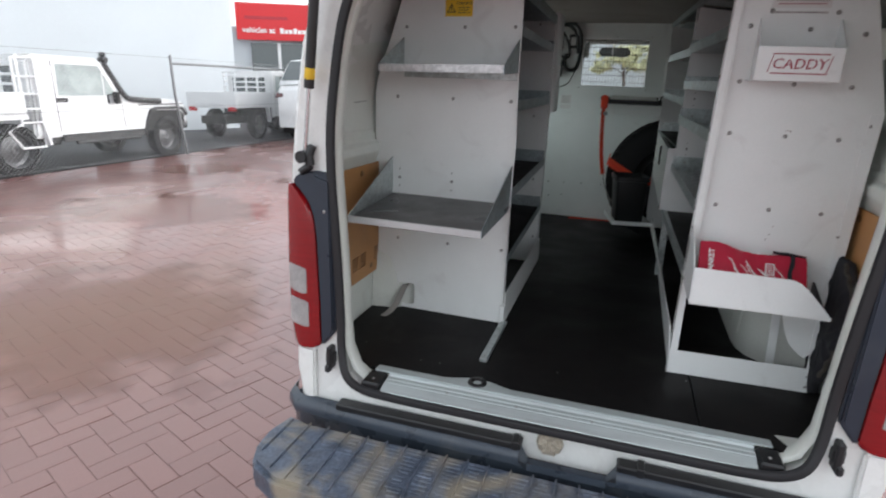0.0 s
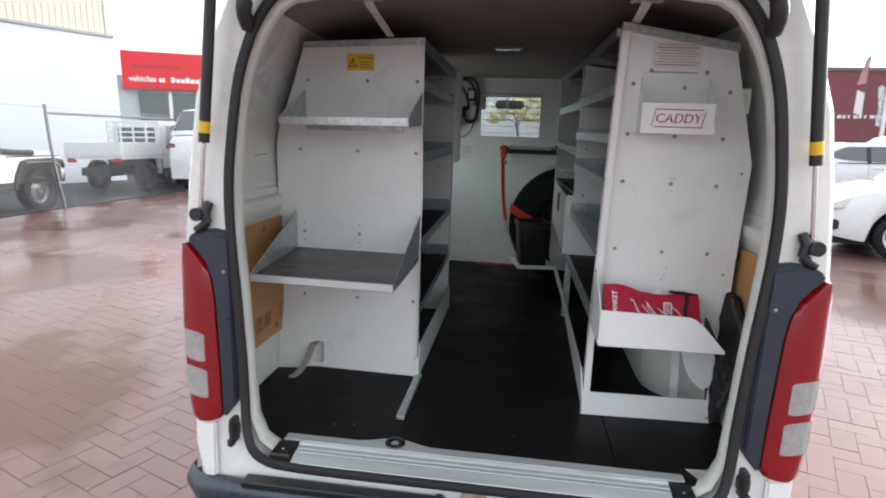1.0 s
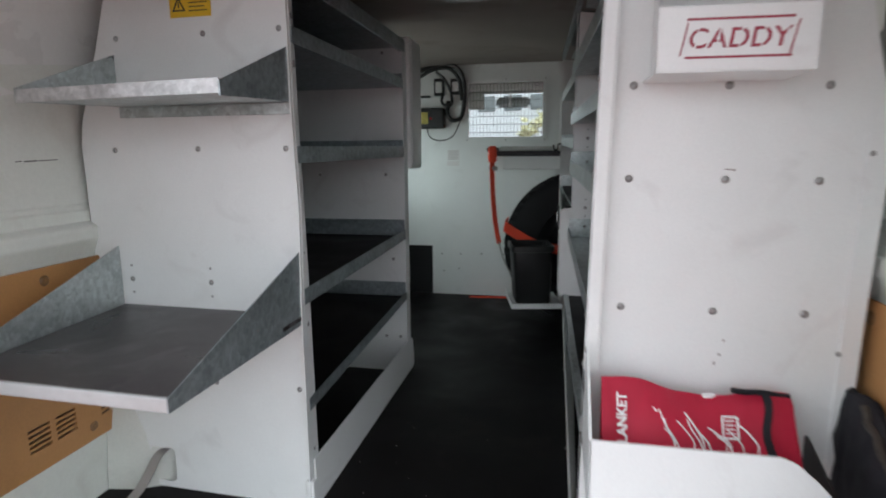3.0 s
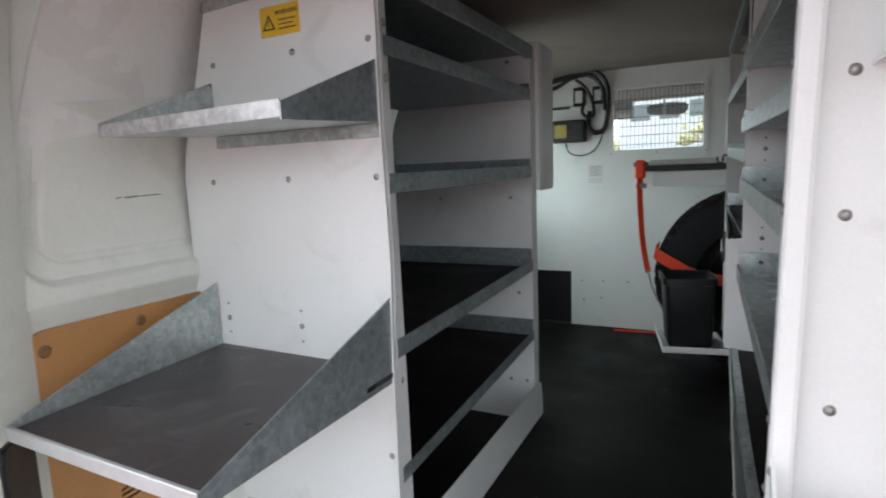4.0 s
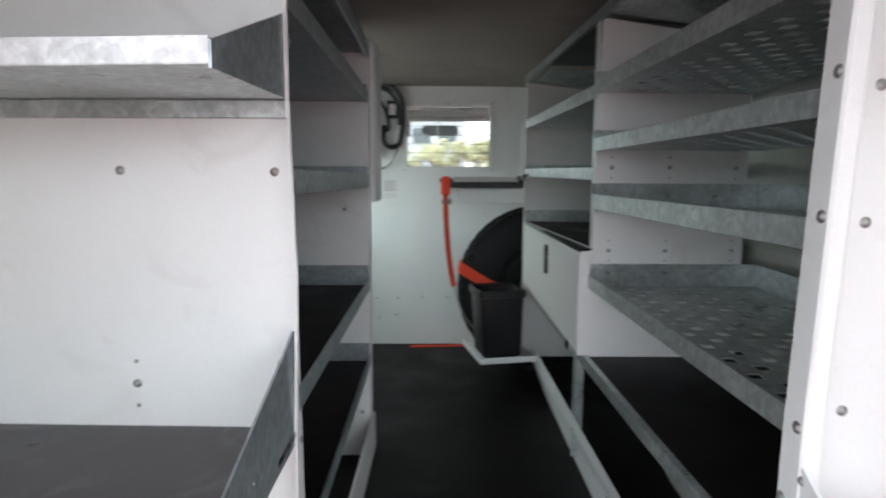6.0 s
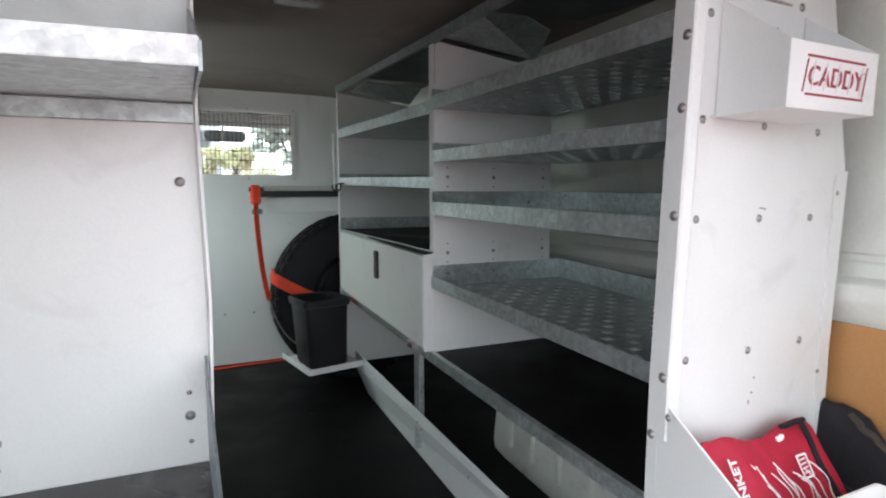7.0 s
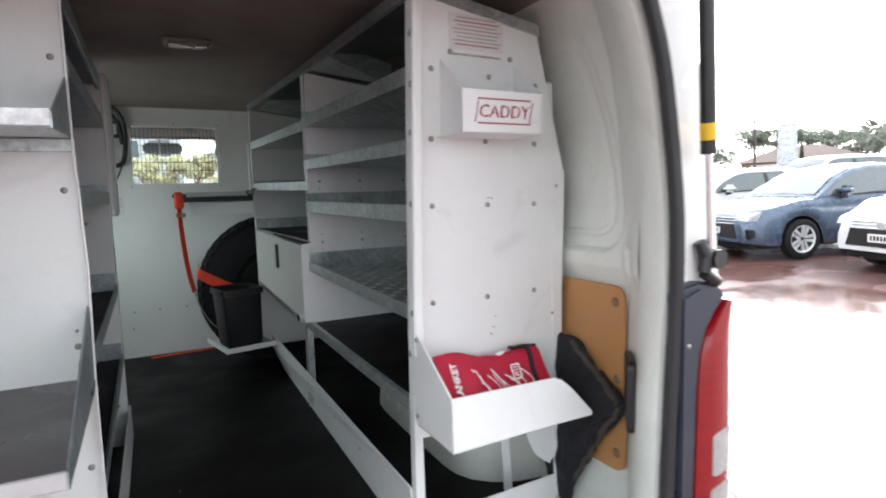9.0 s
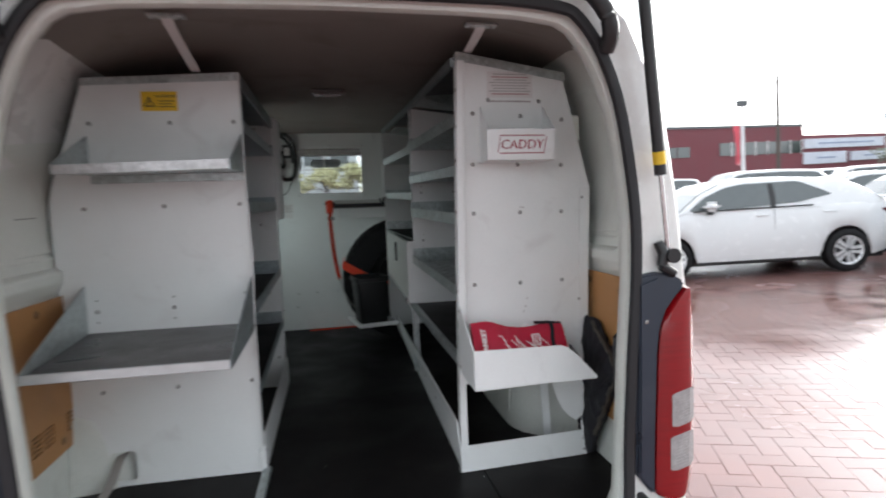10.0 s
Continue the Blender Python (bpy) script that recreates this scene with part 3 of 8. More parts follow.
for s in (1, -1):
    flip = lambda pts: [(s * a, b) for a, b in pts]
    rings = []
    for (xi, z), (xo, _) in zip(smooth_line(LENS_IN), smooth_line(LENS_OUT)):
        w = xo - xi
        rings.append([Vector((s * a, b, z)) for a, b in ((xi, 0.008), (xi + 0.001, -0.010), (xi + 0.12 * w, -0.0185), (xi + 0.5 * w, -0.0215), (xi + 0.78 * w, -0.019), (xo - 0.04 * w, -0.010), (xo + 0.004, 0.006), (xo + 0.018, 0.032), (xo + 0.028, 0.07), (xo + 0.030, 0.12))])
    lamp = part("tail_lamp", loft(rings, caps=True), LAMP_RED, van, "tall red tail lamp wrapping round the corner", True)
    for z0, z1, x0, x1 in ((0.910, 0.994, 0.757, 0.820), (0.802, 0.888, 0.753, 0.819)):
        cols = []
        for k in range(9):
            f = k / 8
            x = x0 + (x1 - x0) * f
            y = lerp_at(LENS_FACE, (x - 0.7235) / 0.1005) - 0.0022
            crop = 0.005 if k in (0, 8) else 0.0014 if k in (1, 7) else 0.0
            lo, hi = z0 + 0.013 * f + crop, z1 + 0.013 * f - crop
            cols.append([Vector((s * x, y, lo)), Vector((s * x, y, hi)), Vector((s * x, 0.004, hi)), Vector((s * x, 0.004, lo))])
        lens = loft(cols, True, caps=True)
        cl = part("clear_lens", lens, CLEAR_LENS, lamp, "clear ribbed lens")
        ribs = bmesh.new()
        for k in range(9):
            z = z0 + 0.008 + k * 0.0079
            line = []
            for f in (0.08, 0.3, 0.5, 0.7, 0.92):
                x = x0 + (x1 - x0) * f
                line.append((s * x, lerp_at(LENS_FACE, (x - 0.7235) / 0.1005) - 0.0021, z + 0.013 * f))
            tube(line, 0.0008, 6, bm=ribs)
        part("lens_rib", ribs, CLEAR_LENS, lamp)
    sur = part("lamp_surround", plate(flip(SURROUND), "y", -0.012, 0.03, r=0.012), GARNISH, van, "dark grey moulded plastic lamp surround", True)
    part("surround_step", plate(flip([(0.677, 1.262), (0.728, 1.278), (0.716, 1.20), (0.700, 1.15), (0.694, 1.05), (0.688, 0.90), (0.686, 0.79), (0.674, 0.805), (0.676, 1.0)]), "y", -0.017, -0.006, r=0.004), GARNISH, sur, "raised inner step", True)
    bolts(van, [(s * 0.694, -0.017, 1.172)], size=0.8)
    corner = plate(flip([(0.740, 0.729), (0.800, 0.733), (0.803, 0.66), (0.793, 0.60), (0.780, 0.552), (0.744, 0.552)]), "y", -0.014, 0.006, r=0.006)
    part("corner_panel", corner, VAN_WHITE, van, "white painted body corner under the lamp", True)
    # lower catch block
    block = box(s * 0.686 - 0.009, s * 0.686 + 0.009, -0.026, 0.01, 0.672, 0.748, 0.004)
    box(s * 0.686 - 0.014, s * 0.686 + 0.014, -0.020, 0.006, 0.690, 0.728, 0.004, bm=block)
    box(s * 0.690 - 0.008, s * 0.690 + 0.010, -0.034, -0.01, 0.664, 0.690, 0.005, bm=block)
    part("door_buffer", block, BLACK_PLASTIC, van, "black rubber door buffer")
    # gas strut
    low, mid, top = Vector((s * 0.753, -0.012, 1.328)), Vector((s * 0.7245, -0.028, 1.514)), Vector((s * 0.657, -0.066, 1.955))
    strut = part("gas_strut", rod(mid, top, 0.0138, n=16), BLACK_STEEL, van, "black gas strut", True)
    part("piston_rod", rod(low, mid, 0.006, n=12), CHROME, strut, "bright steel piston rod", True)
    ax = (top - mid).normalized()
    part("collar", rod(mid + ax * 0.024, mid + ax * 0.053, 0.0144, n=16), YELLOW, strut, "yellow warning band", True)
    foot = rod(low + Vector((s * 0.004, 0.016, -0.002)), low + Vector((s * 0.004, -0.020, -0.002)), 0.0175, n=14)
    for p, q, r0, r1 in (((-0.024, 0.004, 0.030), (-0.012, -0.002, 0.002), 0.011, 0.014), ((-0.012, -0.002, 0.002), (-0.018, -0.002, -0.026), 0.014, 0.012), ((-0.018, -0.002, -0.026), (0.012, -0.006, -0.046), 0.012, 0.011)):
        p, q = (low + Vector((s * v[0], v[1], v[2])) for v in (p, q))
        rod(p, q, r0, r1, 10, bm=foot)
    part("strut_bracket", foot, BLACK_PLASTIC, strut, "black moulded strut mount", True)
    hinge = tube(smooth_path([(s * 0.525, -0.01, 1.935), (s * 0.560, -0.035, 1.905), (s * 0.590, -0.040, 1.862), (s * 0.602, -0.034, 1.825), (s * 0.602, -0.010, 1.795)], 4), 0.019, 10)
    part("gate_hinge", hinge, BLACK_STEEL, van, "", True)

# bumper, step pad, latch
bump_sec = [(-0.004, 0.556), (-0.028, 0.553), (-0.041, 0.543), (-0.045, 0.526), (-0.040, 0.510), (-0.010, 0.503), (-0.010, 0.40), (-0.05, 0.37), (-0.04, 0.30), (0.0, 0.29)]
rows = []
for x, d, dip in ((-0.86, 0.12, 0), (-0.845, 0.04, 0), (-0.80, 0.0, 0), (-0.4, -0.012, 0), (-0.075, -0.016, 0), (-0.050, -0.016, 0.042), (0.165, -0.016, 0.042), (0.190, -0.015, 0), (0.4, -0.012, 0), (0.80, 0.0, 0), (0.845, 0.04, 0), (0.86, 0.12, 0)):
    rows.append([Vector((x, y + d, z - dip * (z > 0.53))) for y, z in bump_sec])
bumper = part("bumper", loft(rows), BUMPER, van, "weathered dark blue-grey plastic rear bumper", True)
# the shadowed gap between body and bumper, built as black strips
for x0, x1, xn in ((-0.655, -0.072, -0.10), (0.188, 0.70, 0.24)):
    lip = box(x0, x1, -0.046, -0.002, 0.549, 0.571, 0.004)
    box(min(xn, xn + 0.02), max(xn, xn + 0.02), -0.049, -0.002, 0.549, 0.577, 0.003, bm=lip)
    part("bumper_slot", lip, BLACK_PLASTIC, bumper, "black strip standing in for the shaded gap along the bumper top")

STEP = [(-0.826, -0.030), (-0.846, -0.12), (-0.836, -0.20), (-0.80, -0.275), (-0.70, -0.325), (0.70, -0.325), (0.80, -0.275), (0.836, -0.20), (0.846, -0.12), (0.826, -0.030), (0.74, -0.050), (-0.74, -0.050)]
step = part("rear_step", plate(STEP, "z", 0.40, 0.488, r=0.014), STEP_TREAD, van, "worn blue-grey rear step pad with a ribbed tread", True)
ribs = bmesh.new()
for x in [-0.80, -0.735, -0.672] + [-0.60 + 0.0635 * i for i in range(20)] + [0.672, 0.735, 0.80]:
    e = max(0, abs(x) - 0.70) * 0.9
    box(x - 0.0022, x + 0.0022, -0.312 + e, -0.056, 0.486, 0.4935, 0.0012, bm=ribs)
part("tread", ribs, STEP_TREAD, step, "raised cross ribs")
rt = random.Random(12)
studs = bmesh.new()
for i in range(20):
    for j in range(15):
        x, y, w = -0.632 + 0.0635 * i + rt.uniform(-0.004, 0.004), -0.304 + 0.0168 * j + rt.uniform(-0.002, 0.002), rt.uniform(0.012, 0.026)
        box(x - w, x + w, y - 0.0034, y + 0.0034, 0.486, 0.4880 + rt.uniform(0.0, 0.0042), 0.0014, bm=studs)
part("tread", studs, STEP_TREAD, step, "worn raised tread studs")
latch = lathe([(0.001, -0.018), (0.018, -0.018), (0.024, -0.011), (0.034, -0.010), (0.038, -0.002), (0.038, 0.012)], 10)
for a in (0, 60, 120):
    merge(latch, move(box(-0.033, 0.033, -0.0165, -0.006, -0.004, 0.004, 0.0015), Matrix.Rotation(radians(a), 4, "Y")))
move(latch, Matrix.Translation((0.004, -0.008, 0.570)))
for x in (-0.0065, 0.0085):
    box(x, x + 0.006, -0.031, -0.020, 0.554, 0.590, 0.002, bm=latch)
part("door_striker", latch, BRASS, van, "worn bronze tailgate striker", True)

# ---- load bay: floor, walls, ceiling, bulkhead ----
setting("floor", plate([(-0.785, 0.07), (0.402, 0.07), (0.402, 0.40), (0.785, 0.40), (0.785, 2.62), (-0.785, 2.62)], "z", 0.64, 0.66), PLY_FLOOR, "black phenolic plywood load floor, scuffed", "floor")
setting("floor_2", plate([(0.406, 0.078), (0.566, 0.078), (0.582, 0.05), (0.60, 0.036), (0.622, 0.036), (0.645, 0.07), (0.785, 0.07), (0.785, 0.397), (0.406, 0.397)], "z", 0.64, 0.6605), PLY_FLOOR, "separate black plywood floor piece by the sill", "floor")
setting("sub_floor", box(-0.79, 0.79, 0.05, 2.75, 0.58, 0.636), INNER_WHITE, "painted steel floor under the plywood", "floor")

sill_sec = [(-0.036, 0.638), (-0.034, 0.642), (-0.004, 0.6525), (0.0, 0.6535), (0.001, 0.652), (0.0025, 0.652), (0.0035, 0.654), (0.016, 0.6548), (0.017, 0.6535), (0.0185, 0.6535), (0.0195, 0.6555), (0.034, 0.6565), (0.040, 0.6615), (0.06, 0.6625), (0.068, 0.664), (0.078, 0.664), (0.078, 0.63), (-0.036, 0.63)]
sill = thing("sill_plate", "ribbed aluminium sill plate along the rear edge of the floor", "sill plate", (0, 0.03, 0.65))
body = loft([[Vector((x, y, z)) for y, z in sill_sec] for x in (-0.50, -0.2, 0.2, 0.53)], True, caps=True)
part("plate", body, ALLOY, sill)
part("back_strip", plate([(-0.55, 0.076), (-0.55, 0.042), (0.575, 0.042), (0.575, 0.076), (-0.12, 0.076), (-0.15, 0.084), (-0.19, 0.099), (-0.225, 0.103), (-0.26, 0.099), (-0.30, 0.084), (-0.33, 0.076)], "z", 0.6615, 0.6665, r=0.0015), ALLOY, sill)
for x0, x1 in ((-0.565, -0.505), (0.535, 0.59)):
    part("end_cap", box(x0, x1, -0.03, 0.045, 0.632, 0.660, 0.005), BLACK_PLASTIC, sill, "black plastic end cap")
bolts(sill, [(x, 0.008, 0.6540) for x in (-0.300, -0.092, 0.120, 0.328)], 0, -90, size=0.7)
bolts(sill, [(x, 0.0, 0.660) for x in (-0.535, 0.56)], 0, -90, size=0.8)
ring = lathe([(0.012, 0.0), (0.02, 0.006), (0.028, 0.004), (0.03, 0.0)], 20, "z")
part("tie_down_cup", move(ring, Matrix.Translation((-0.226, 0.078, 0.667))), BLACK_PLASTIC, sill, "", True)


def wall_x(y, z):
    """The pressed inner side panel: depth from the centre line at a place."""
    pts = [(0.66, 0.787), (1.20, 0.787), (1.245, 0.788), (1.285, 0.770), (1.33, 0.768), (1.42, 0.778), (1.50, 0.777), (1.60, 0.768), (1.72, 0.742), (1.82, 0.708), (1.88, 0.67), (1.93, 0.60), (1.955, 0.5)]
    x = pts[-1][1]
    for (z0, x0), (z1, x1) in zip(pts, pts[1:]):
        if z <= z1:
            x = x0 + (x1 - x0) * max(0, (z - z0) / (z1 - z0))
            break
    def panel(y0, y1, z0, z1, r, soft):
        dy = max(y0 + r - y, y - (y1 - r), 0)
        dz = max(z0 + r - z, z - (z1 - r), 0)
        return 1 - smoothstep(r - soft, r, math.hypot(dy, dz))
    y -= 0.060 * (max(0, z - 1.40) / 0.365) ** 1.2
    x += 0.022 * panel(0.208, 1.30, 1.312, 2.10, 0.075, 0.014)
    x += 0.0045 * (panel(0.249, 1.27, 1.349, 1.80, 0.06, 0.004) - panel(0.265, 1.25, 1.363, 1.785, 0.05, 0.004))
    y += 0.060 * (max(0, z - 1.40) / 0.365) ** 1.2
    x += 0.020 * panel(1.42, 2.50, 1.335, 1.80, 0.075, 0.028)
    x += 0.008 * panel(0.13, 0.195, 1.255, 1.335, 0.02, 0.008)
    return x


rs = random.Random(21)
flecks, fleck_faces = [], []
for k in range(30):
    x, y, r_ = rs.uniform(-0.70, 0.70), rs.uniform(0.12, 1.2) if k < 20 else rs.uniform(1.2, 2.5), rs.uniform(0.0008, 0.0024)
    if abs(x) > 0.22 and y > 0.40:
        x *= 0.3
    a0 = rs.random() * 6.28
    base = len(flecks)
    flecks.extend([(x + r_ * math.cos(a0 + j * 2.1), y + r_ * 1.4 * math.sin(a0 + j * 2.1), 0.6608) for j in range(3)] + [(x, y, 0.6608 + r_ * 0.6)])
    fleck_faces.extend([(base, base + 1, base + 3), (base + 1, base + 2, base + 3), (base + 2, base, base + 3)])
fm_ = bpy.data.meshes.new("floor_debris")
fm_.from_pydata(flecks, [], fleck_faces)
tagged(link("floor_debris", fm_, PRINT_GREY), "pale grit specks scattered on the load floor", "debris", kind="stuff")

for s, name, lab in ((-1, "wall_left", "white painted steel side panel with a pressed recess"), (1, "wall_right", "white painted steel side panel with a pressed recess")):
    ys = [0.10 + 0.005 * i for i in range(28)] + [0.24 + 0.0025 * i for i in range(56)] + [0.38 + 0.045 * i for i in range(51)]
    zs = [0.64 + 0.1 * i for i in range(6)] + [1.20 + 0.005 * i for i in range(28)] + [1.34 + 0.002 * i for i in range(20)] + [1.38 + 0.02 * i for i in range(17)] + [1.72 + 0.008 * i for i in range(29)]
    def pull(y):
        return smoothstep(0.22, 0.09, y)
    grid = [[Vector((s * (wall_x(y, z) * (1 - pull(y)) + (wall_x(y, z) - 0.07) * pull(y)), y, z)) for z in zs] for y in ys]
    setting(name, side_glass(loft(grid)), INNER_WHITE, lab, "wall", True)

ceil = []
for y in (0.12, 0.16, 0.22, 0.35, 0.6, 1.2, 1.9, 2.62):
    lift = 0.0 if y > 0.3 else -0.045 * (1 - smoothstep(0.1, 0.34, y))
    ceil.append([Vector((x, y, 1.952 + lift - 0.055 * abs(x / 0.66) ** 5)) for x in [-0.68 + 0.085 * i for i in range(17)]])
setting("ceiling", loft(ceil), HEADLINER, "grey-brown cloth headliner, slightly sagging and dull", "ceiling", True)
lampb = thing("ceiling_light", "small clear interior lamp set in the headliner", "light", (0.0, 1.23, 1.945))
LAMP_GREY = material("grey_lamp_plastic", (0.20, 0.19, 0.18), 0.5, var=0.1)
part("housing", box(-0.07, 0.07, 1.195, 1.265, 1.938, 1.952, 0.004), LAMP_GREY, lampb)
part("diffuser", box(-0.055, 0.055, 1.205, 1.255, 1.932, 1.94, 0.003), CLEAR_LENS, lampb, "clear plastic lamp cover")

# brown access panels
CLIP = lathe([(0.001, -0.004), (0.008, -0.004), (0.012, 0.0)], 12)
bmesh.ops.recalc_face_normals(CLIP, faces=CLIP.faces)
clip_mesh = bpy.data.meshes.new("clip")
CLIP.to_mesh(clip_mesh)
CLIP.free()
clip_mesh.materials.append(HARDBOARD_DARK)
for s, name in ((-1, "wall_panel_left"), (1, "wall_panel_right")):
    slots = []
    if s < 0:
        for y0 in (0.338, 0.404, 0.526):
            for k in range(5):
                z0 = 0.860 + k * 0.0115
                slots.append([(y0, z0), (y0 + 0.052, z0 + 0.001), (y0 + 0.052, z0 + 0.007), (y0, z0 + 0.006)])
    ob = thing("access_panel", "brown hardboard access panel with rounded corners" + (" and vent slots" if s < 0 else ""), "panel", (s * 0.785, 0.4, 1.03))
    outline = rounded(0.205, 0.62, 0.812, 1.243, 0.035)
    part("board", plate(outline, "x", s * 0.774, s * 0.7795, slots), HARDBOARD, ob)
    if s < 0:
        # black sheet gives the slots their shaded depth
        part("vent_backing", box(-0.7835, -0.7815, 0.32, 0.60, 0.85, 0.93), BLACK_PLASTIC, ob, "black sheet standing in for the shaded space behind the slots")
    for y, z in ((0.235, 1.205), (0.42, 1.215), (0.60, 1.215), (0.23, 1.03), (0.232, 0.855), (0.5, 0.845)):
        c = link("clip", clip_mesh, None, ob)
        c.matrix_basis = pose(s * 0.774, y, z, 0, 0, -90 * s if s > 0 else 90)
for sd in (1, -1):
    grip = thing("pillar_cover", "black plastic cover on the pillar", "cover", (sd * 0.716, 0.153, 1.0), "pillar covers")
    cov = plate(rounded(-0.052, 0.052, -0.075, 0.075, 0.016), "y", 0.004, 0.02, r=0.003)
    place = (0.716, 0.153, 1.038) if sd > 0 else (-0.706, 0.150, 1.025)
    part("cover", move(cov, pose(*place, 0, 0, 180 + 48 * sd)), BLACK_PLASTIC, grip)
# scratches on the left side panel
scr = thing("wall_scratch", "dark scratch rubbed into the white side panel", "mark", (-0.785, 0.45, 1.464))
for y0, y1, z0, w in ((0.412, 0.426, 1.4635, 0.0016), (0.432, 0.462, 1.4640, 0.0026), (0.466, 0.512, 1.4655, 0.0018)):
    pts = [(-(wall_x(y0 + (y1 - y0) * k / 4, z0) - 0.0012), y0 + (y1 - y0) * k / 4, z0 + 0.0004 * k) for k in range(5)]
    part("mark", ribbon(pts, w, 0.0006, (0, 0, 1)), PRINT_BLACK, scr)

# wheel arches
ARCH_PAINT = material("scuffed_arch_paint", (0.66, 0.67, 0.62), 0.5, var=0.06, scale=9, fine=150, stain=(0.22, 0.20, 0.17), stain_amount=0.45, stain_scale=9, dirt_edge=0.58, bump=0.05)
PLAN = [(0.785, 0.535), (0.715, 0.548), (0.655, 0.578), (0.610, 0.622), (0.588, 0.675), (0.582, 0.74), (0.584, 1.00), (0.590, 1.22), (0.600, 1.30), (0.630, 1.36), (0.69, 1.40), (0.785, 1.415)]
for s, name in ((1, "wheel_arch_right"), (-1, "wheel_arch_left")):
    rows = []
    for z, k in ((0.655, -0.01), (0.70, 0.0), (0.80, 0.03), (0.87, 0.07), (0.915, 0.14), (0.94, 0.25), (0.95, 0.45), (0.953, 0.75)):
        rows.append([Vector((s * (x + (0.785 - x) * k), y + (0.975 - y) * k * 0.8, z)) for x, y in PLAN])
    arch_ob = setting(name, loft(rows), ARCH_PAINT, "scuffed white painted steel wheel arch inside the bay", "wheel arch", True)
    for y in (0.70, 0.82, 0.95, 1.08, 1.195):
        fl_ = tube([(s * 0.5865, y, 0.712), (s * 0.589, y, 0.76), (s * 0.593, y, 0.82), (s * 0.601, y, 0.88)], 0.013, 10, flat=0.5, axis=(1, 0, 0))
        part("flute", fl_, ARCH_PAINT, arch_ob, "", True)

# bulkhead with its window
B = 2.605
bulk = plate([(-0.785, 0.945), (-0.415, 0.945), (-0.415, 0.655), (0.785, 0.655), (0.785, 1.3), (0.75, 1.7), (0.66, 1.9), (0.5, 1.965), (-0.5, 1.965), (-0.66, 1.9), (-0.75, 1.7), (-0.785, 1.3)],
             "y", B, B + 0.012, [[(-0.205, 1.56), (0.205, 1.56), (0.205, 1.855), (-0.205, 1.855)]])
setting("bulkhead", bulk, POWDER, "white steel bulkhead behind the seats with a window", "wall")
# black backing paints the shade in the opening below the bulkhead
setting("bulkhead_recess", box(-0.785, -0.41, 2.64, 2.66, 0.655, 0.96), BLACK_PLASTIC, "black sheet standing in for the shaded recess under the bulkhead", "wall")
panel = thing("bulkhead_panel", "white steel sheet bolted over the lower bulkhead", "panel", (-0.1, 2.6, 0.66))
part("sheet", plate([(-0.416, 0.662), (0.70, 0.662), (0.70, 1.437), (-0.416, 1.437)], "y", B - 0.012, B - 0.003, r=0.002), POWDER, panel)
bolts(panel, [(x, B - 0.013, z) for x, z in ((-0.36, 0.90), (-0.25, 0.902), (-0.13, 0.905), (0.0, 0.905), (-0.35, 0.80), (-0.26, 0.815))], size=0.8)
note = thing("paper_notice", "small faded printed notice on the bulkhead", "notice", (-0.29, 2.6, 1.41))
part("paper", box(-0.326, -0.257, B - 0.0145, B - 0.0122, 1.405, 1.432), PAPER, note)
part("paper_top", box(-0.326, -0.257, B - 0.004, B - 0.001, 1.4375, 1.495), PAPER, note)
for k in range(6):
    zz = 1.485 - k * 0.009
    part("text_line", box(-0.32, -0.265 - 0.01 * (k % 2), B - 0.0048, B - 0.004, zz, zz + 0.003), PRINT_GREY, note)

win = thing("window_1", "bulkhead window with a black wire grille", "window", (0, 2.6, 1.55), kind="structure")
part("window_frame", plate(rounded(-0.225, 0.222, 1.535, 1.878, 0.01), "y", B - 0.008, B - 0.001, [rounded(-0.203, 0.2, 1.562, 1.853, 0.006)], r=0.0015), POWDER, win)
bolts(win, [(x, B - 0.009, z) for x in (-0.214, 0, 0.212) for z in (1.546, 1.868)], size=0.6)
for i in range(22):
    part("wire", rod((-0.198 + i * 0.0188, B - 0.004, 1.555), (-0.198 + i * 0.0188, B - 0.004, 1.86), 0.0013, n=6), BLACK_STEEL, win)
for i in range(7):
    part("wire", rod((-0.21, B - 0.0068, 1.586 + i * 0.0432), (0.207, B - 0.0068, 1.586 + i * 0.0432), 0.0014, n=6), BLACK_STEEL, win)
gp = part("pane", box(-0.204, 0.204, B + 0.004, B + 0.008, 1.56, 1.855), PANE, win, "clear pane")
gp.visible_shadow = False

# cab beyond the bulkhead
MIRROR_GREY = material("grey_mirror_plastic", (0.30, 0.31, 0.31), 0.5, var=0.1)
mirror = thing("rear_view_mirror", "dark rear view mirror on the windscreen", "mirror", (0.02, 3.6, 1.75))
part("mirror_shell", box(-0.158, 0.084, 3.55, 3.58, 1.794, 1.862, 0.014, seg=2), MIRROR_GREY, mirror)
part("stem", box(-0.062, -0.046, 3.535, 3.55, 1.795, 1.93, 0.003), PAPER, mirror, "pale mounting stem")
CAB_LINING = material("grey_cab_lining", (0.36, 0.36, 0.34), 0.8, var=0.06)
head = thing("cab_header_trim", "grey lining above the windscreen in the cab", "trim", (0, 3.5, 1.91))
part("trim", box(-0.70, 0.70, 3.40, 3.62, 1.890, 1.95, 0.01), CAB_LINING, head)
part("sun_visor", box(-0.64, -0.232, 3.49, 3.512, 1.778, 1.915, 0.008), CAB_LINING, head, "grey sun visor hanging down")
part("map_light", box(0.10, 0.17, 3.385, 3.40, 1.915, 1.94, 0.004), CLEAR_LENS, head)
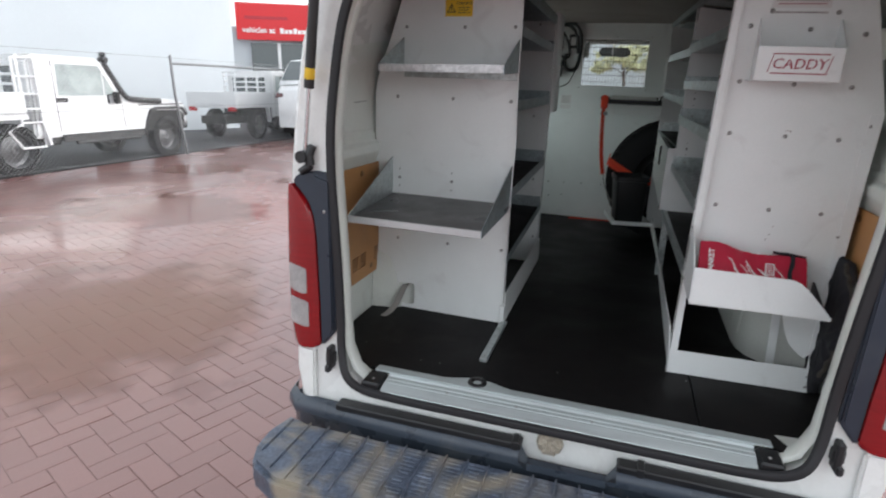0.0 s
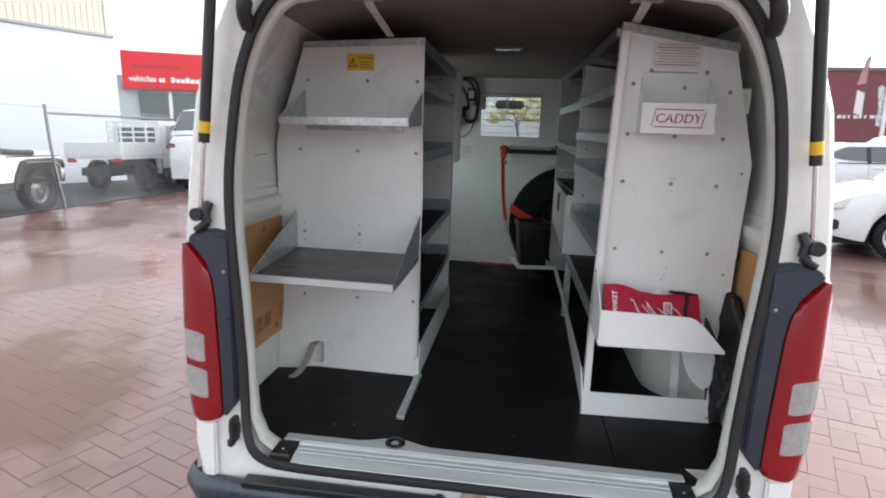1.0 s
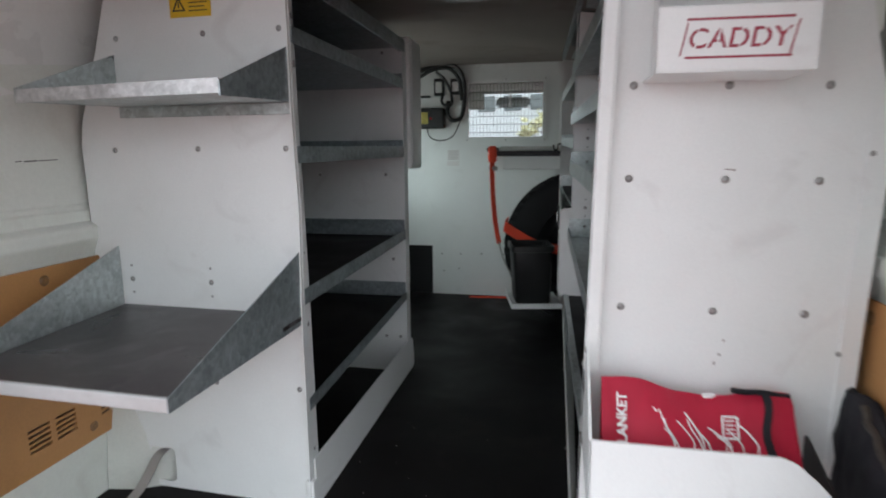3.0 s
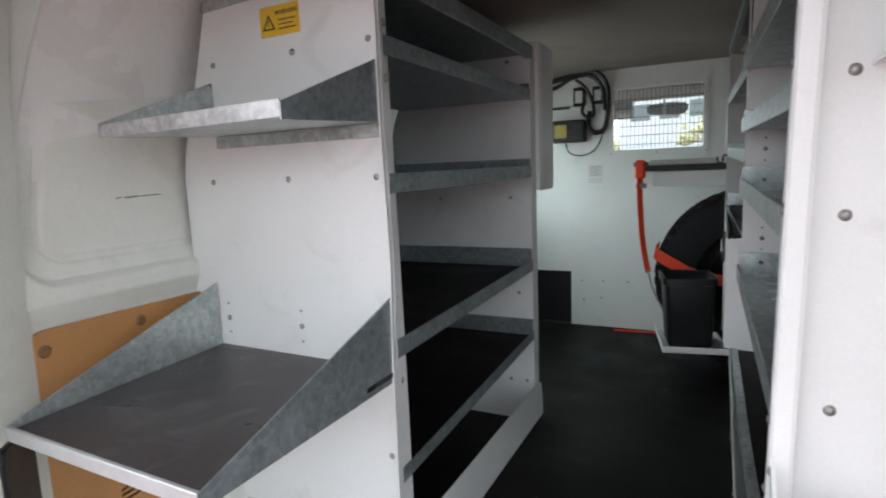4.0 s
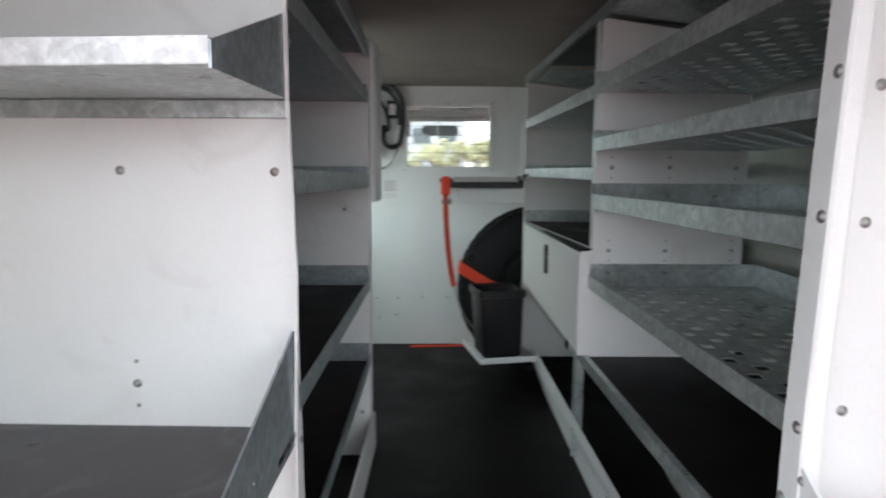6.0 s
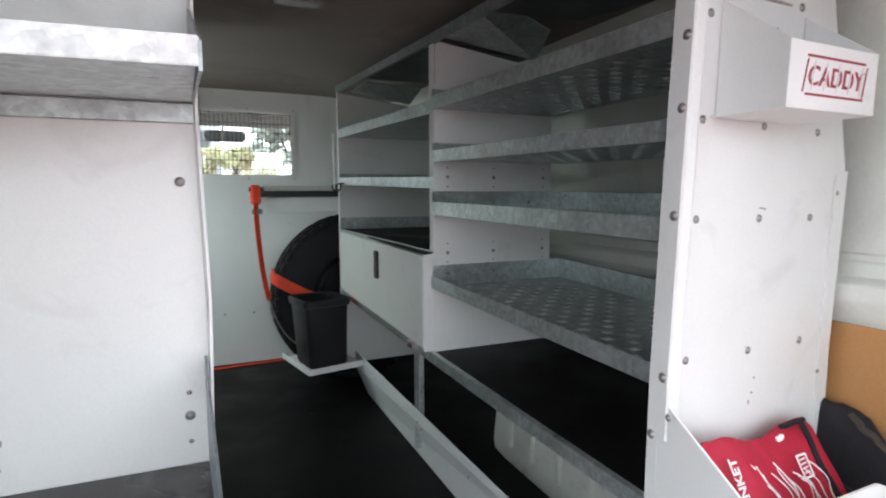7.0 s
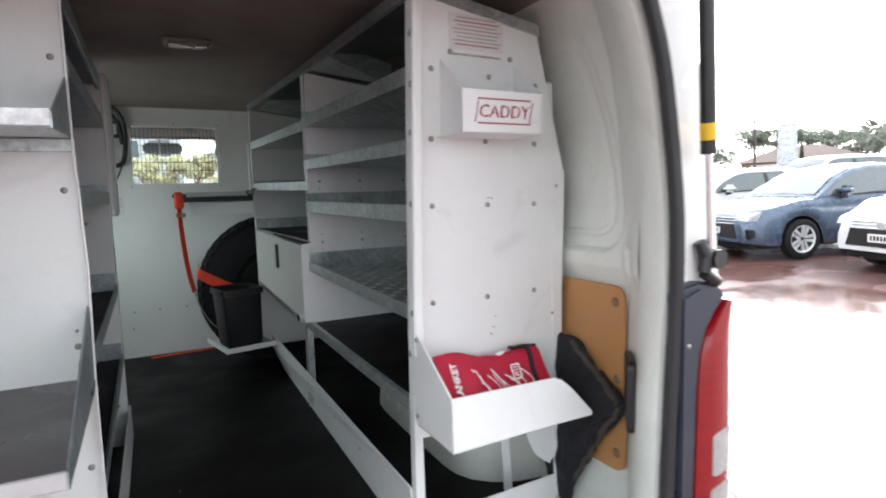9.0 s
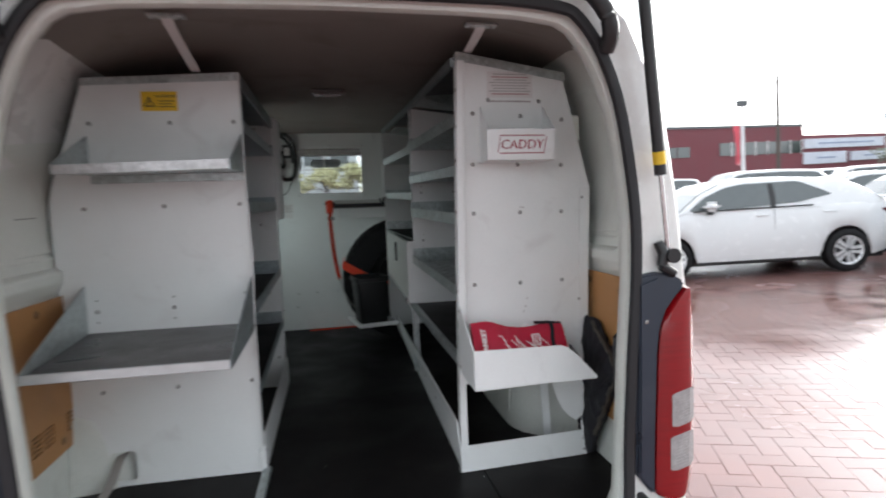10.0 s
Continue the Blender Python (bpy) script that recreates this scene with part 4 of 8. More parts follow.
for s in (1, -1):
    seat = thing("cab_seat", "dark cloth cab seat with a headrest", "seat", (s * 0.42, 2.9, 0.9), "cab seats")
    part("backrest", box(s * 0.42 - 0.24, s * 0.42 + 0.24, 2.78, 2.92, 0.95, 1.47, 0.05, seg=3), DARK_IN, seat, smooth=True)
    part("headrest", box(s * 0.42 - 0.13, s * 0.42 + 0.13, 2.80, 2.90, 1.50, 1.69, 0.04, seg=3), DARK_IN, seat, smooth=True)
    part("cushion", box(s * 0.42 - 0.25, s * 0.42 + 0.25, 2.9, 3.4, 0.82, 0.97, 0.05, seg=3), DARK_IN, seat, smooth=True)
    part("base", box(s * 0.42 - 0.22, s * 0.42 + 0.22, 2.85, 3.3, 0.56, 0.83, 0.02), DARK_IN, seat)
dash = thing("dashboard", "dark plastic dashboard under the windscreen", "dashboard", (0, 4.0, 0.9))
part("top", loft([[Vector((x, y, z)) for x in (-0.78, -0.3, 0.3, 0.78)] for y, z in ((4.24, 1.24), (4.0, 1.27), (3.8, 1.24), (3.72, 1.1), (3.75, 0.75))]), DARK_IN, dash, smooth=True)


# ---- left rack ----
def tray(name, x0, x1, y0, y1, z, lip, parent, mat, side_lip=0.06, slots=None, skew=0.0, label="", drop=0.0):
    """A folded sheet-metal shelf: pan, front lip at x0 (or x1 when open_side), taller side and back lips."""
    t = 0.002
    bm = bmesh.new()
    if slots:
        sx, sy, w, h = slots
        ya, yb, xa, xb = y0 + 0.02, y1 - 0.02, min(x0, x1) + 0.045, max(x0, x1) - 0.02
        xl, xh = min(x0, x1), max(x0, x1)
        box(xl, xa, y0, y1, z - t, z, bm=bm)
        box(xb, xh, y0, y1, z - t, z, bm=bm)
        box(xa, xb, y0, ya, z - t, z, bm=bm)
        box(xa, xb, yb, y1, z - t, z, bm=bm)
        nx, ny = int((xb - xa) / sx), int((yb - ya) / sy)
        cx, cy = (xb - xa) / nx, (yb - ya) / ny
        for i in range(nx):
            for j in range(ny):
                u0, v0 = xa + i * cx, ya + j * cy
                u1, v1 = u0 + cx, v0 + cy
                off = cy * 0.5 * (1 if i % 2 else -1)
                a0, a1, b0, b1 = u0 + (cx - w) / 2, u1 - (cx - w) / 2, (v0 + v1) / 2 - h / 2 + off * 0.5, (v0 + v1) / 2 + h / 2 + off * 0.5
                vs = [[bm.verts.new((p, q, zz)) for p, q in ((u0, v0), (u1, v0), (u1, v1), (u0, v1), (a0, b0), (a1, b0), (a1, b1), (a0, b1))] for zz in (z, z - t)]
                for g in vs:
                    for k in range(4):
                        bm.faces.new((g[k], g[(k + 1) % 4], g[4 + (k + 1) % 4], g[4 + k]))
                for k in range(4):
                    bm.faces.new((vs[0][4 + k], vs[0][4 + (k + 1) % 4], vs[1][4 + (k + 1) % 4], vs[1][4 + k]))
    else:
        box(min(x0, x1), max(x0, x1), y0, y1, z - t, z, bm=bm)
    d = 1 if x1 > x0 else -1
    def lipbox(xa, xb, ya, yb, h, low=0.0):
        box(min(xa, xb), max(xa, xb), ya, yb, z - t - low, z + h, 0.0008, bm=bm)
    lipbox(x0 - d * 0.0025, x0, y0, y1, lip, 0.004)
    lipbox(x1, x1 + d * 0.002, y0, y1, side_lip)
    lipbox(x0 + d * 0.001, x1, y0, y0 + 0.002, side_lip)
    lipbox(x0 + d * 0.001, x1, y1 - 0.002, y1, side_lip)
    for v in bm.verts:
        v.co.z -= drop * (y1 - v.co.y) / (y1 - y0)
    if skew:
        for v in bm.verts:
            v.co.x += skew * (y1 - v.co.y) / (y1 - y0) * (x1 - v.co.x) / (x1 - x0)
    return part(name, bm, mat, parent, label)


LY = 0.56
left = thing("shelving_unit", "white steel van rack with zinc shelves and two end trays", "shelving unit", (-0.5, 1.0, 0.66))
outl = [(-0.252, 0.662), (-0.251, 1.12), (-0.246, 1.34), (-0.252, 1.56), (-0.253, 1.865), (-0.677, 1.849), (-0.728, 1.69), (-0.778, 1.555), (-0.788, 1.50), (-0.782, 1.0), (-0.772, 0.662)]
part("end_panel", plate(outl, "y", LY, LY + 0.003, [rounded(-0.686, -0.616, 0.678, 0.766, 0.012, 4)]), POWDER, left, "white powder-coated end panel, lightly scuffed")
part("top_cap", plate([(-0.252, 1.846), (-0.252, 1.869), (-0.68, 1.852), (-0.684, 1.832)], "y", LY - 0.004, LY - 0.0005), GALV, left, "zinc top edge strip")
edge = [(-0.254, -0.254, 0.662), (-0.253, -0.257, 1.12), (-0.248, -0.260, 1.34), (-0.254, -0.264, 1.56), (-0.255, -0.267, 1.865)]
flange = loft([[Vector((e[k] + d, y, e[2])) for k, y, d in ((0, LY - 0.015, 0.004), (1, LY + 0.042, 0.0015), (1, LY + 0.042, 0.0), (0, LY - 0.015, 0.0005))] for e in edge], True, caps=True)
part("edge_flange", flange, POWDER, left, "folded panel edge")
part("foot_flange", box(-0.262, -0.243, LY - 0.012, LY + 0.03, 0.662, 0.735, 0.002), POWDER, left)
bolts(left, [(x, LY - 0.0005, z) for x, z in ((-0.667, 1.726), (-0.451, 1.726), (-0.276, 1.727), (-0.698, 1.487), (-0.484, 1.488), (-0.274, 1.487), (-0.69, 0.95), (-0.483, 0.951), (-0.272, 0.952),
                                              (-0.686, 1.19), (-0.477, 1.19), (-0.275, 1.192))])
bolts(left, [(x, LY - 0.0003, 1.19 + d) for x in (-0.686, -0.477, -0.275) for d in (-0.032, 0.032)], size=0.5)
bolts(left, [(-0.2535 if z < 1.2 else -0.2565, LY + 0.02, z) for z in (0.80, 1.10, 1.262, 1.66, 1.755)], 90, size=1.15)
FY = 1.402
part("far_panel", plate([(-0.252, 0.662), (-0.252, 1.862), (-0.66, 1.85), (-0.74, 1.66), (-0.778, 1.5), (-0.778, 0.662)], "y", FY, FY + 0.003), POWDER, left, "white panel at the rack's far end")
part("edge_flange", box(-0.2535, -0.2505, FY - 0.001, FY + 0.05, 0.662, 1.862), POWDER, left)
bolts(left, [(x, FY - 0.0005, z) for x, z in ((-0.323, 1.82), (-0.57, 1.82), (-0.32, 1.401), (-0.57, 1.401), (-0.298, 1.093), (-0.331, 0.797), (-0.276, 0.797))], size=0.9)
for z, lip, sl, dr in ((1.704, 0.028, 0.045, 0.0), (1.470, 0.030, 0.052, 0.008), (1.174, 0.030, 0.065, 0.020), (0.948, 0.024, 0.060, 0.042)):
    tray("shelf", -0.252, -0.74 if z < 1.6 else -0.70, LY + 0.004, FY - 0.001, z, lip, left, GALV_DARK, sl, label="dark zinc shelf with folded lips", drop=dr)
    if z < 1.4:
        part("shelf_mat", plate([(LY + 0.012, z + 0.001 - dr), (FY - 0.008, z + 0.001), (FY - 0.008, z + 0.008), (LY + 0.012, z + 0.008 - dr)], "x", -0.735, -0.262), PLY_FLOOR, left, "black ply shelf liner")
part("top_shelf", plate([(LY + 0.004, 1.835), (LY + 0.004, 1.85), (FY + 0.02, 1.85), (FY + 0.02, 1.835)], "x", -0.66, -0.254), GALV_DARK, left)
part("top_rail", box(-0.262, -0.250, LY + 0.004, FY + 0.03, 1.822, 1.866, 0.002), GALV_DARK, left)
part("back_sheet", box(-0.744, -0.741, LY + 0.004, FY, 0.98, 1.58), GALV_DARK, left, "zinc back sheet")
part("kick_board", plate([(LY + 0.003, 0.662), (LY + 0.003, 0.785), (1.43, 0.785), (1.455, 0.775), (1.468, 0.70), (1.468, 0.662)], "x", -0.2475, -0.2435), POWDER, left, "white kick board")

# lower fold-out tray
def bracket(x0, x1, y0, front, back):
    """A triangular side plate from the tray's front edge to the panel; front and back: lower and upper heights."""
    y1 = LY - 0.003
    return loft([[Vector((x + o, y, z)) for x, y, z in ((x0, y0, front[0]), (x0, y0, front[1]), (x1, y1, back[1]), (x1, y1, back[0]))] for o in (0, 0.003)], True, caps=True)


low = part("tray", plate([(-0.672, 0.118), (-0.251, 0.118), (-0.251, LY - 0.002), (-0.712, LY - 0.002)], "z", 1.119, 1.1285), PLY_SHELF, left, "dark brown ply work tray, scratched")
part("tray_lip", box(-0.676, -0.2475, 0.108, 0.116, 1.113, 1.135, 0.0015), ROLLED_ZINC, low, "zinc front lip")
# inner bracket takes the darker zinc for its shaded side
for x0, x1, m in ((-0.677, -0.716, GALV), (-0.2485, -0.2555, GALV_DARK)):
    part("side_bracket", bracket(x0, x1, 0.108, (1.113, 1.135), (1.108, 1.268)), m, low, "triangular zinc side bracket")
bolts(low, [(-0.6985, 0.36, 1.15)], -90, size=0.5)
bolts(low, [(-0.2475, 0.36, 1.155)], 90, size=0.5)
# upper fold-out tray
up = part("tray", loft([[Vector((x, y, z + d)) for x, y, z in ((-0.655, 0.305, 1.572), (-0.256, 0.305, 1.576), (-0.256, LY - 0.002, 1.582), (-0.674, LY - 0.002, 1.582))] for d in (0, 0.003)], True, caps=True), GALV, left, "shallow zinc tray")
part("tray_lip", plate([(-0.661, 1.569), (-0.2525, 1.574), (-0.2525, 1.598), (-0.661, 1.592)], "y", 0.299, 0.304, r=0.001), BRIGHT_ZINC, up, "zinc front lip, rubbed bright")
# here too the aisle-side bracket is coloured darker for shade
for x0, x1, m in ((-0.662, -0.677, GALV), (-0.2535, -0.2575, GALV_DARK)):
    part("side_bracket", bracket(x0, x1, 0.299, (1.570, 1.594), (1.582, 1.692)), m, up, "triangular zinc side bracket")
part("wall_angle", box(-0.672, -0.2545, LY - 0.006, LY - 0.001, 1.557, 1.5805, 0.001), GALV, up, "zinc fixing angle")

lab = thing("warning_sticker", "yellow warning sticker with black triangle on the rack", "sticker", (-0.475, 0.558, 1.79))
part("sheet", box(-0.524, -0.427, LY - 0.0022, LY - 0.0006, 1.760, 1.815), YELLOW, lab)
tri = plate([(-0.518, 1.772), (-0.486, 1.772), (-0.502, 1.801)], "y", LY - 0.003, LY - 0.0024, [[(-0.513, 1.775), (-0.491, 1.775), (-0.502, 1.795)]])
part("triangle", tri, PRINT_BLACK, lab)
part("mark", box(-0.5032, -0.5008, LY - 0.003, LY - 0.0024, 1.778, 1.790), PRINT_BLACK, lab)
letters("WARNING", 0.012, pose(-0.456, LY - 0.0026, 1.801, 90, 0, 0), PRINT_BLACK, lab, spacing=1.0)
for k in range(3):
    part("text_line", box(-0.478, -0.435 - 0.006 * (k % 2), LY - 0.0028, LY - 0.0023, 1.787 - k * 0.008, 1.789 - k * 0.008), PRINT_BLACK, lab)

lash = thing("lashing_strap", "grey webbing strap hanging out of the panel opening", "strap", (-0.65, 0.5, 0.66))
part("strap", ribbon(smooth_path([(-0.655, LY + 0.03, 0.755), (-0.657, LY - 0.004, 0.748), (-0.665, LY - 0.03, 0.715), (-0.678, LY - 0.055, 0.682), (-0.692, LY - 0.085, 0.664), (-0.70, LY - 0.11, 0.6625)], 5), 0.026, 0.003, (1, 0, 0.1)), GREY_WEB, lash)
rail = thing("floor_rail", "short zinc rail screwed to the load floor", "rail", (-0.243, 0.39, 0.66))
part("rail", box(-0.256, -0.230, 0.222, LY - 0.004, 0.6604, 0.676, 0.003), GALV, rail)
bolts(rail, [(-0.243, 0.245, 0.6765), (-0.243, 0.40, 0.6765)], 0, -90, size=0.7)

cab_box = thing("side_cabinet", "pale grey steel cabinet on the rack's far end", "cabinet", (-0.42, 1.6, 1.42))
part("body", box(-0.62, -0.236, 1.452, 1.60, 1.42, 1.88, 0.004), POWDER, cab_box)
part("door", box(-0.2355, -0.232, 1.46, 1.592, 1.428, 1.872, 0.002), POWDER, cab_box)

# ---- right rack ----
RY = 0.385
right = thing("shelving_unit", "white steel van rack with perforated zinc shelves and a drop-door locker", "shelving unit", (0.55, 1.2, 0.66))
lobe = [(0.712, 0.775), (0.690, 0.790), (0.665, 0.815), (0.645, 0.855), (0.630, 0.905)]
cut = [(0.357, 0.742), (0.727, 0.742), (0.727, 0.79), *lobe, (0.615, 0.93), (0.357, 0.93)]
outr = [(0.334, 0.662), (0.744, 0.662), (0.752, 1.0), (0.760, 1.505), (0.68, 1.80), (0.676, 1.832), (0.353, 1.882), (0.345, 1.5), (0.338, 1.0)]
part("end_panel", plate(outr, "y", RY, RY + 0.003, [cut]), POWDER, right, "white powder-coated end panel, scuffed")
part("top_cap", plate([(0.352, 1.862), (0.353, 1.886), (0.68, 1.834), (0.682, 1.810)], "y", RY - 0.004, RY - 0.0005), GALV, right, "zinc top edge strip")
def lerp_up(line, z):
    """The x of an upright polyline at a height."""
    for (x0, z0), (x1, z1) in zip(line, line[1:]):
        if z <= z1:
            return x0 + (x1 - x0) * (z - z0) / (z1 - z0)
    return line[-1][0]


fl = [(0.333, 0.662), (0.337, 1.0), (0.344, 1.5), (0.352, 1.882)]
part("edge_flange", loft([[Vector((x - 0.0012, y, z)) for x, z in fl] for y in (RY - 0.001, RY + 0.017)]), POWDER, right, "folded panel edge")
strip = loft([[Vector((lerp_up(fl, z) + dx, RY + dy, z)) for dx, dy in ((-0.0022, -0.0008), (-0.0022, -0.017), (0.001, -0.0205), (0.017, -0.0205), (0.0215, -0.0185), (0.0235, -0.0008))] for z in (1.12, 1.3, 1.5, 1.7, 1.858)], True, caps=True)
part("edge_strip", strip, POWDER, right, "boxed fold along the panel edge")
part("outer_flange", plate([(0.728, 1.50), (0.7605, 1.508), (0.752, 1.0), (0.745, 0.80), (0.722, 0.80)], "y", RY - 0.004, RY - 0.0008), POWDER, right)
bolts(right, [(0.735, RY - 0.004, 1.47), (0.724, RY - 0.004, 1.16), (0.735, RY - 0.001, 0.715), (0.735, RY - 0.001, 0.68)], size=0.7)
bolts(right, [(x, RY - 0.0005, z) for x, z in ((0.3955, 1.574), (0.669, 1.568), (0.395, 1.4335), (0.537, 1.432), (0.669, 1.43), (0.3925, 1.225), (0.535, 1.222), (0.67, 1.222), (0.3985, 1.717), (0.672, 1.70), (0.543, 1.710), (0.445, 1.755), (0.60, 1.752),
                                              (0.668, 1.035), (0.532, 1.571))])
bolts(right, [(lerp_up(fl, z) - (0.0024 if z > 1.12 else 0.0016), RY + (-0.008 if z > 1.12 else 0.009), z) for z in (0.78, 1.12, 1.21, 1.44, 1.585, 1.68, 1.78)], -90, size=1.15)
MY = 1.166
part("middle_panel", plate([(0.298, 1.045), (0.298, 1.308), (0.329, 1.312), (0.336, 1.866), (0.60, 1.83), (0.66, 1.78), (0.70, 1.70), (0.70, 1.66), (0.70, 1.03), (0.328, 1.03), (0.328, 1.045)], "y", MY, MY + 0.003), POWDER, right, "white dividing panel")
part("edge_flange", box(0.329, 0.332, MY - 0.001, MY + 0.03, 1.03, 1.866), POWDER, right)
bolts(right, [(x, MY - 0.0005, z) for x in (0.369, 0.510, 0.673) for z in (1.515, 1.312)], size=0.8)
bolts(right, [(x, MY - 0.0035, z) for x in (0.369, 0.510, 0.625) for z in (1.256, 1.447)], size=0.8)
bolts(right, [(x, MY - 0.0003, z + d) for x in (0.369, 0.510, 0.673) for z in (1.515, 1.312) for d in (-0.025, 0.025)], size=0.4)
EY = 2.07
part("far_panel", plate([(0.30, 0.76), (0.30, 1.876), (0.60, 1.84), (0.70, 1.70), (0.76, 1.45), (0.76, 0.76)], "y", EY, EY + 0.003), POWDER, right, "white far end panel")
part("edge_flange", box(0.296, 0.3005, EY - 0.012, EY + 0.004, 0.84, 1.876), POWDER, right)
for z, lip, sl, dr in ((1.694, 0.030, 0.048, 0.003), (1.559, 0.025, 0.045, 0.010), (1.421, 0.030, 0.056, 0.013), (1.224, 0.027, 0.055, 0.027)):
    tray("shelf", 0.322, 0.735 if z < 1.6 else 0.70, RY + 0.004, MY - 0.001, z, lip, right, GALV, sl, slots=(0.031, 0.062, 0.021, 0.019), skew=0.018 + 0.018 * (z - 1.0), drop=dr, label="perforated zinc shelf with folded lips")
for z, lip, sl, dr in ((1.702, 0.028, 0.035, 0.014), (1.513, 0.025, 0.040, 0.022), (1.318, 0.012, 0.055, 0.012)):
    tray("shelf", 0.300, 0.70, MY + 0.004, EY - 0.001, z, lip, right, GALV, sl, skew=0.031, drop=dr, label="plain zinc shelf")
part("shelf_mat", plate([(MY + 0.01, 1.308), (EY - 0.008, 1.320), (EY - 0.008, 1.326), (MY + 0.01, 1.314)], "x", 0.31, 0.69), PLY_FLOOR, right, "black liner")
def sheet_bm(points, t=0.003):
    """A bent-flat sheet of steel with the given corners."""
    return loft([[Vector(p) + Vector((0, 0, d)) for p in points] for d in (0, t)], True, caps=True)


part("top_shelf", sheet_bm([(0.345, RY + 0.006, 1.866), (0.63, RY + 0.006, 1.834), (0.63, 0.95, 1.892), (0.347, 0.95, 1.874)], 0.006), SHADED_ZINC, right, "zinc top sheet, coloured near black for the shade under the roof")
part("top_shelf", sheet_bm([(0.325, MY + 0.004, 1.862), (0.62, MY + 0.004, 1.845), (0.62, 1.80, 1.886), (0.325, 1.80, 1.884)], 0.006), SHADED_ZINC, right, "zinc top sheet, coloured near black for the shade under the roof")
part("top_rail", loft([[Vector((0.338 - 0.02 * k, y, 1.846 + h)), Vector((0.350 - 0.02 * k, y, 1.846 + h)), Vector((0.350 - 0.02 * k, y, 1.870 + h)), Vector((0.338 - 0.02 * k, y, 1.870 + h))] for y, k, h in ((RY + 0.006, 0, 0.0), (MY, 0.7, 0.013), (EY + 0.01, 2.2, 0.032))], True, caps=True), GALV_DARK, right)
part("gusset", sheet_bm([(0.352, MY - 0.012, 1.872), (0.636, MY - 0.012, 1.838), (0.575, 1.0, 1.874), (0.450, 0.935, 1.882), (0.346, 0.935, 1.868)]), GALV, right, "dull zinc gusset under the top")
part("gusset", sheet_bm([(0.330, EY - 0.09, 1.866), (0.575, EY - 0.09, 1.832), (0.565, 1.82, 1.870), (0.345, 1.82, 1.876)]), GALV, right, "dull zinc gusset under the top")
def base_z(y):
    """The base shelf rises a little towards the cab."""
    return 1.003 + 0.035 * (y - 0.40)


shelf_bm = plate([(0.3485, RY + 0.006), (0.3375, 0.75), (0.328, MY), (0.324, EY - 0.002), (0.74, EY - 0.002), (0.74, MY), (0.74, RY + 0.006)], "z", 0.0, 0.012)
for v in shelf_bm.verts:
    v.co.z += base_z(v.co.y)
part("work_shelf", shelf_bm, PLY_FLOOR, right, "black ply base shelf")
part("work_lip", loft([[Vector((x0, y, z)) for x0, z in ((xa, base_z(y) - 0.013), (xa + 0.0135, base_z(y) - 0.013), (xa + 0.0135, base_z(y) + 0.0145), (xa, base_z(y) + 0.0145))] for xa, y in ((0.3345, RY + 0.019), (0.3235, 0.75), (0.314, MY), (0.310, EY + 0.01))], True, caps=True), GALV, right, "zinc edge of the base shelf")
door = part("locker_door", plate([(MY + 0.006, 1.052), (EY - 0.004, 1.079), (EY - 0.004, 1.318), (MY + 0.006, 1.306)], "x", 0.297, 0.302, r=0.0015), POWDER, right, "white drop-down locker door")
lt = plate(rounded(1.552, 1.583, 1.192, 1.284, 0.006, 3), "x", 0.289, 0.2968, r=0.001)
part("latch", lt, BLACK_PLASTIC, door, "black flush latch")
part("latch_key", box(0.2865, 0.2895, 1.562, 1.573, 1.22, 1.26, 0.001), CHROME, door)
part("post", plate([(1.285, 0.79), (1.285, 1.025), (1.32, 1.026), (1.32, 0.79)], "x", 0.330, 0.334), GALV, right, "zinc post")
part("post", box(0.330, 0.36, 1.32, 1.323, 0.70, 1.02), GALV, right)
catch = box(0.302, 0.312, 1.27, 1.31, 1.025, 1.05, 0.002)
tube([(0.305, 1.26, 1.052), (0.303, 1.285, 1.058), (0.307, 1.32, 1.05)], 0.004, 6, bm=catch)
part("catch", catch, CHROME, right, "small bright over-centre catch")
kick = plate([(RY + 0.003, 0.662), (RY + 0.003, 0.825), (1.95, 0.842), (1.95, 0.78), (1.93, 0.662)], "x", 0.322, 0.326)
for v in kick.verts:
    v.co.x += (0.010 + 0.018 * v.co.y) * (v.co.z < 0.70)
part("kick_board", kick, POWDER, right, "white kick board leaning in at the top")
bolts(right, [(0.3215, y, z) for y, z in ((1.28, 0.80), (1.28, 0.76), (1.25, 0.79), (0.95, 0.79), (0.72, 0.78), (1.7, 0.80))], -90, size=0.7)
part("brace", plate([(0.627, 0.992), (0.652, 0.992), (0.669, 0.662), (0.644, 0.662)], "y", 0.500, 0.504), POWDER, right, "dull white upright brace")
for y in (1.985, 2.045):
    hk = tube(smooth_path([(0.298, y, 1.512), (0.286, y, 1.51), (0.283, y, 1.492), (0.274, y, 1.484), (0.265, y, 1.496), (0.266, y, 1.508)], 4), 0.0035, 6)
    part("hook", hk, BLACK_STEEL, right, "small black hook")
part("end_post", rod((0.296, 2.13, 1.50), (0.296, 2.13, 1.72), 0.006, n=8), POWDER, right)

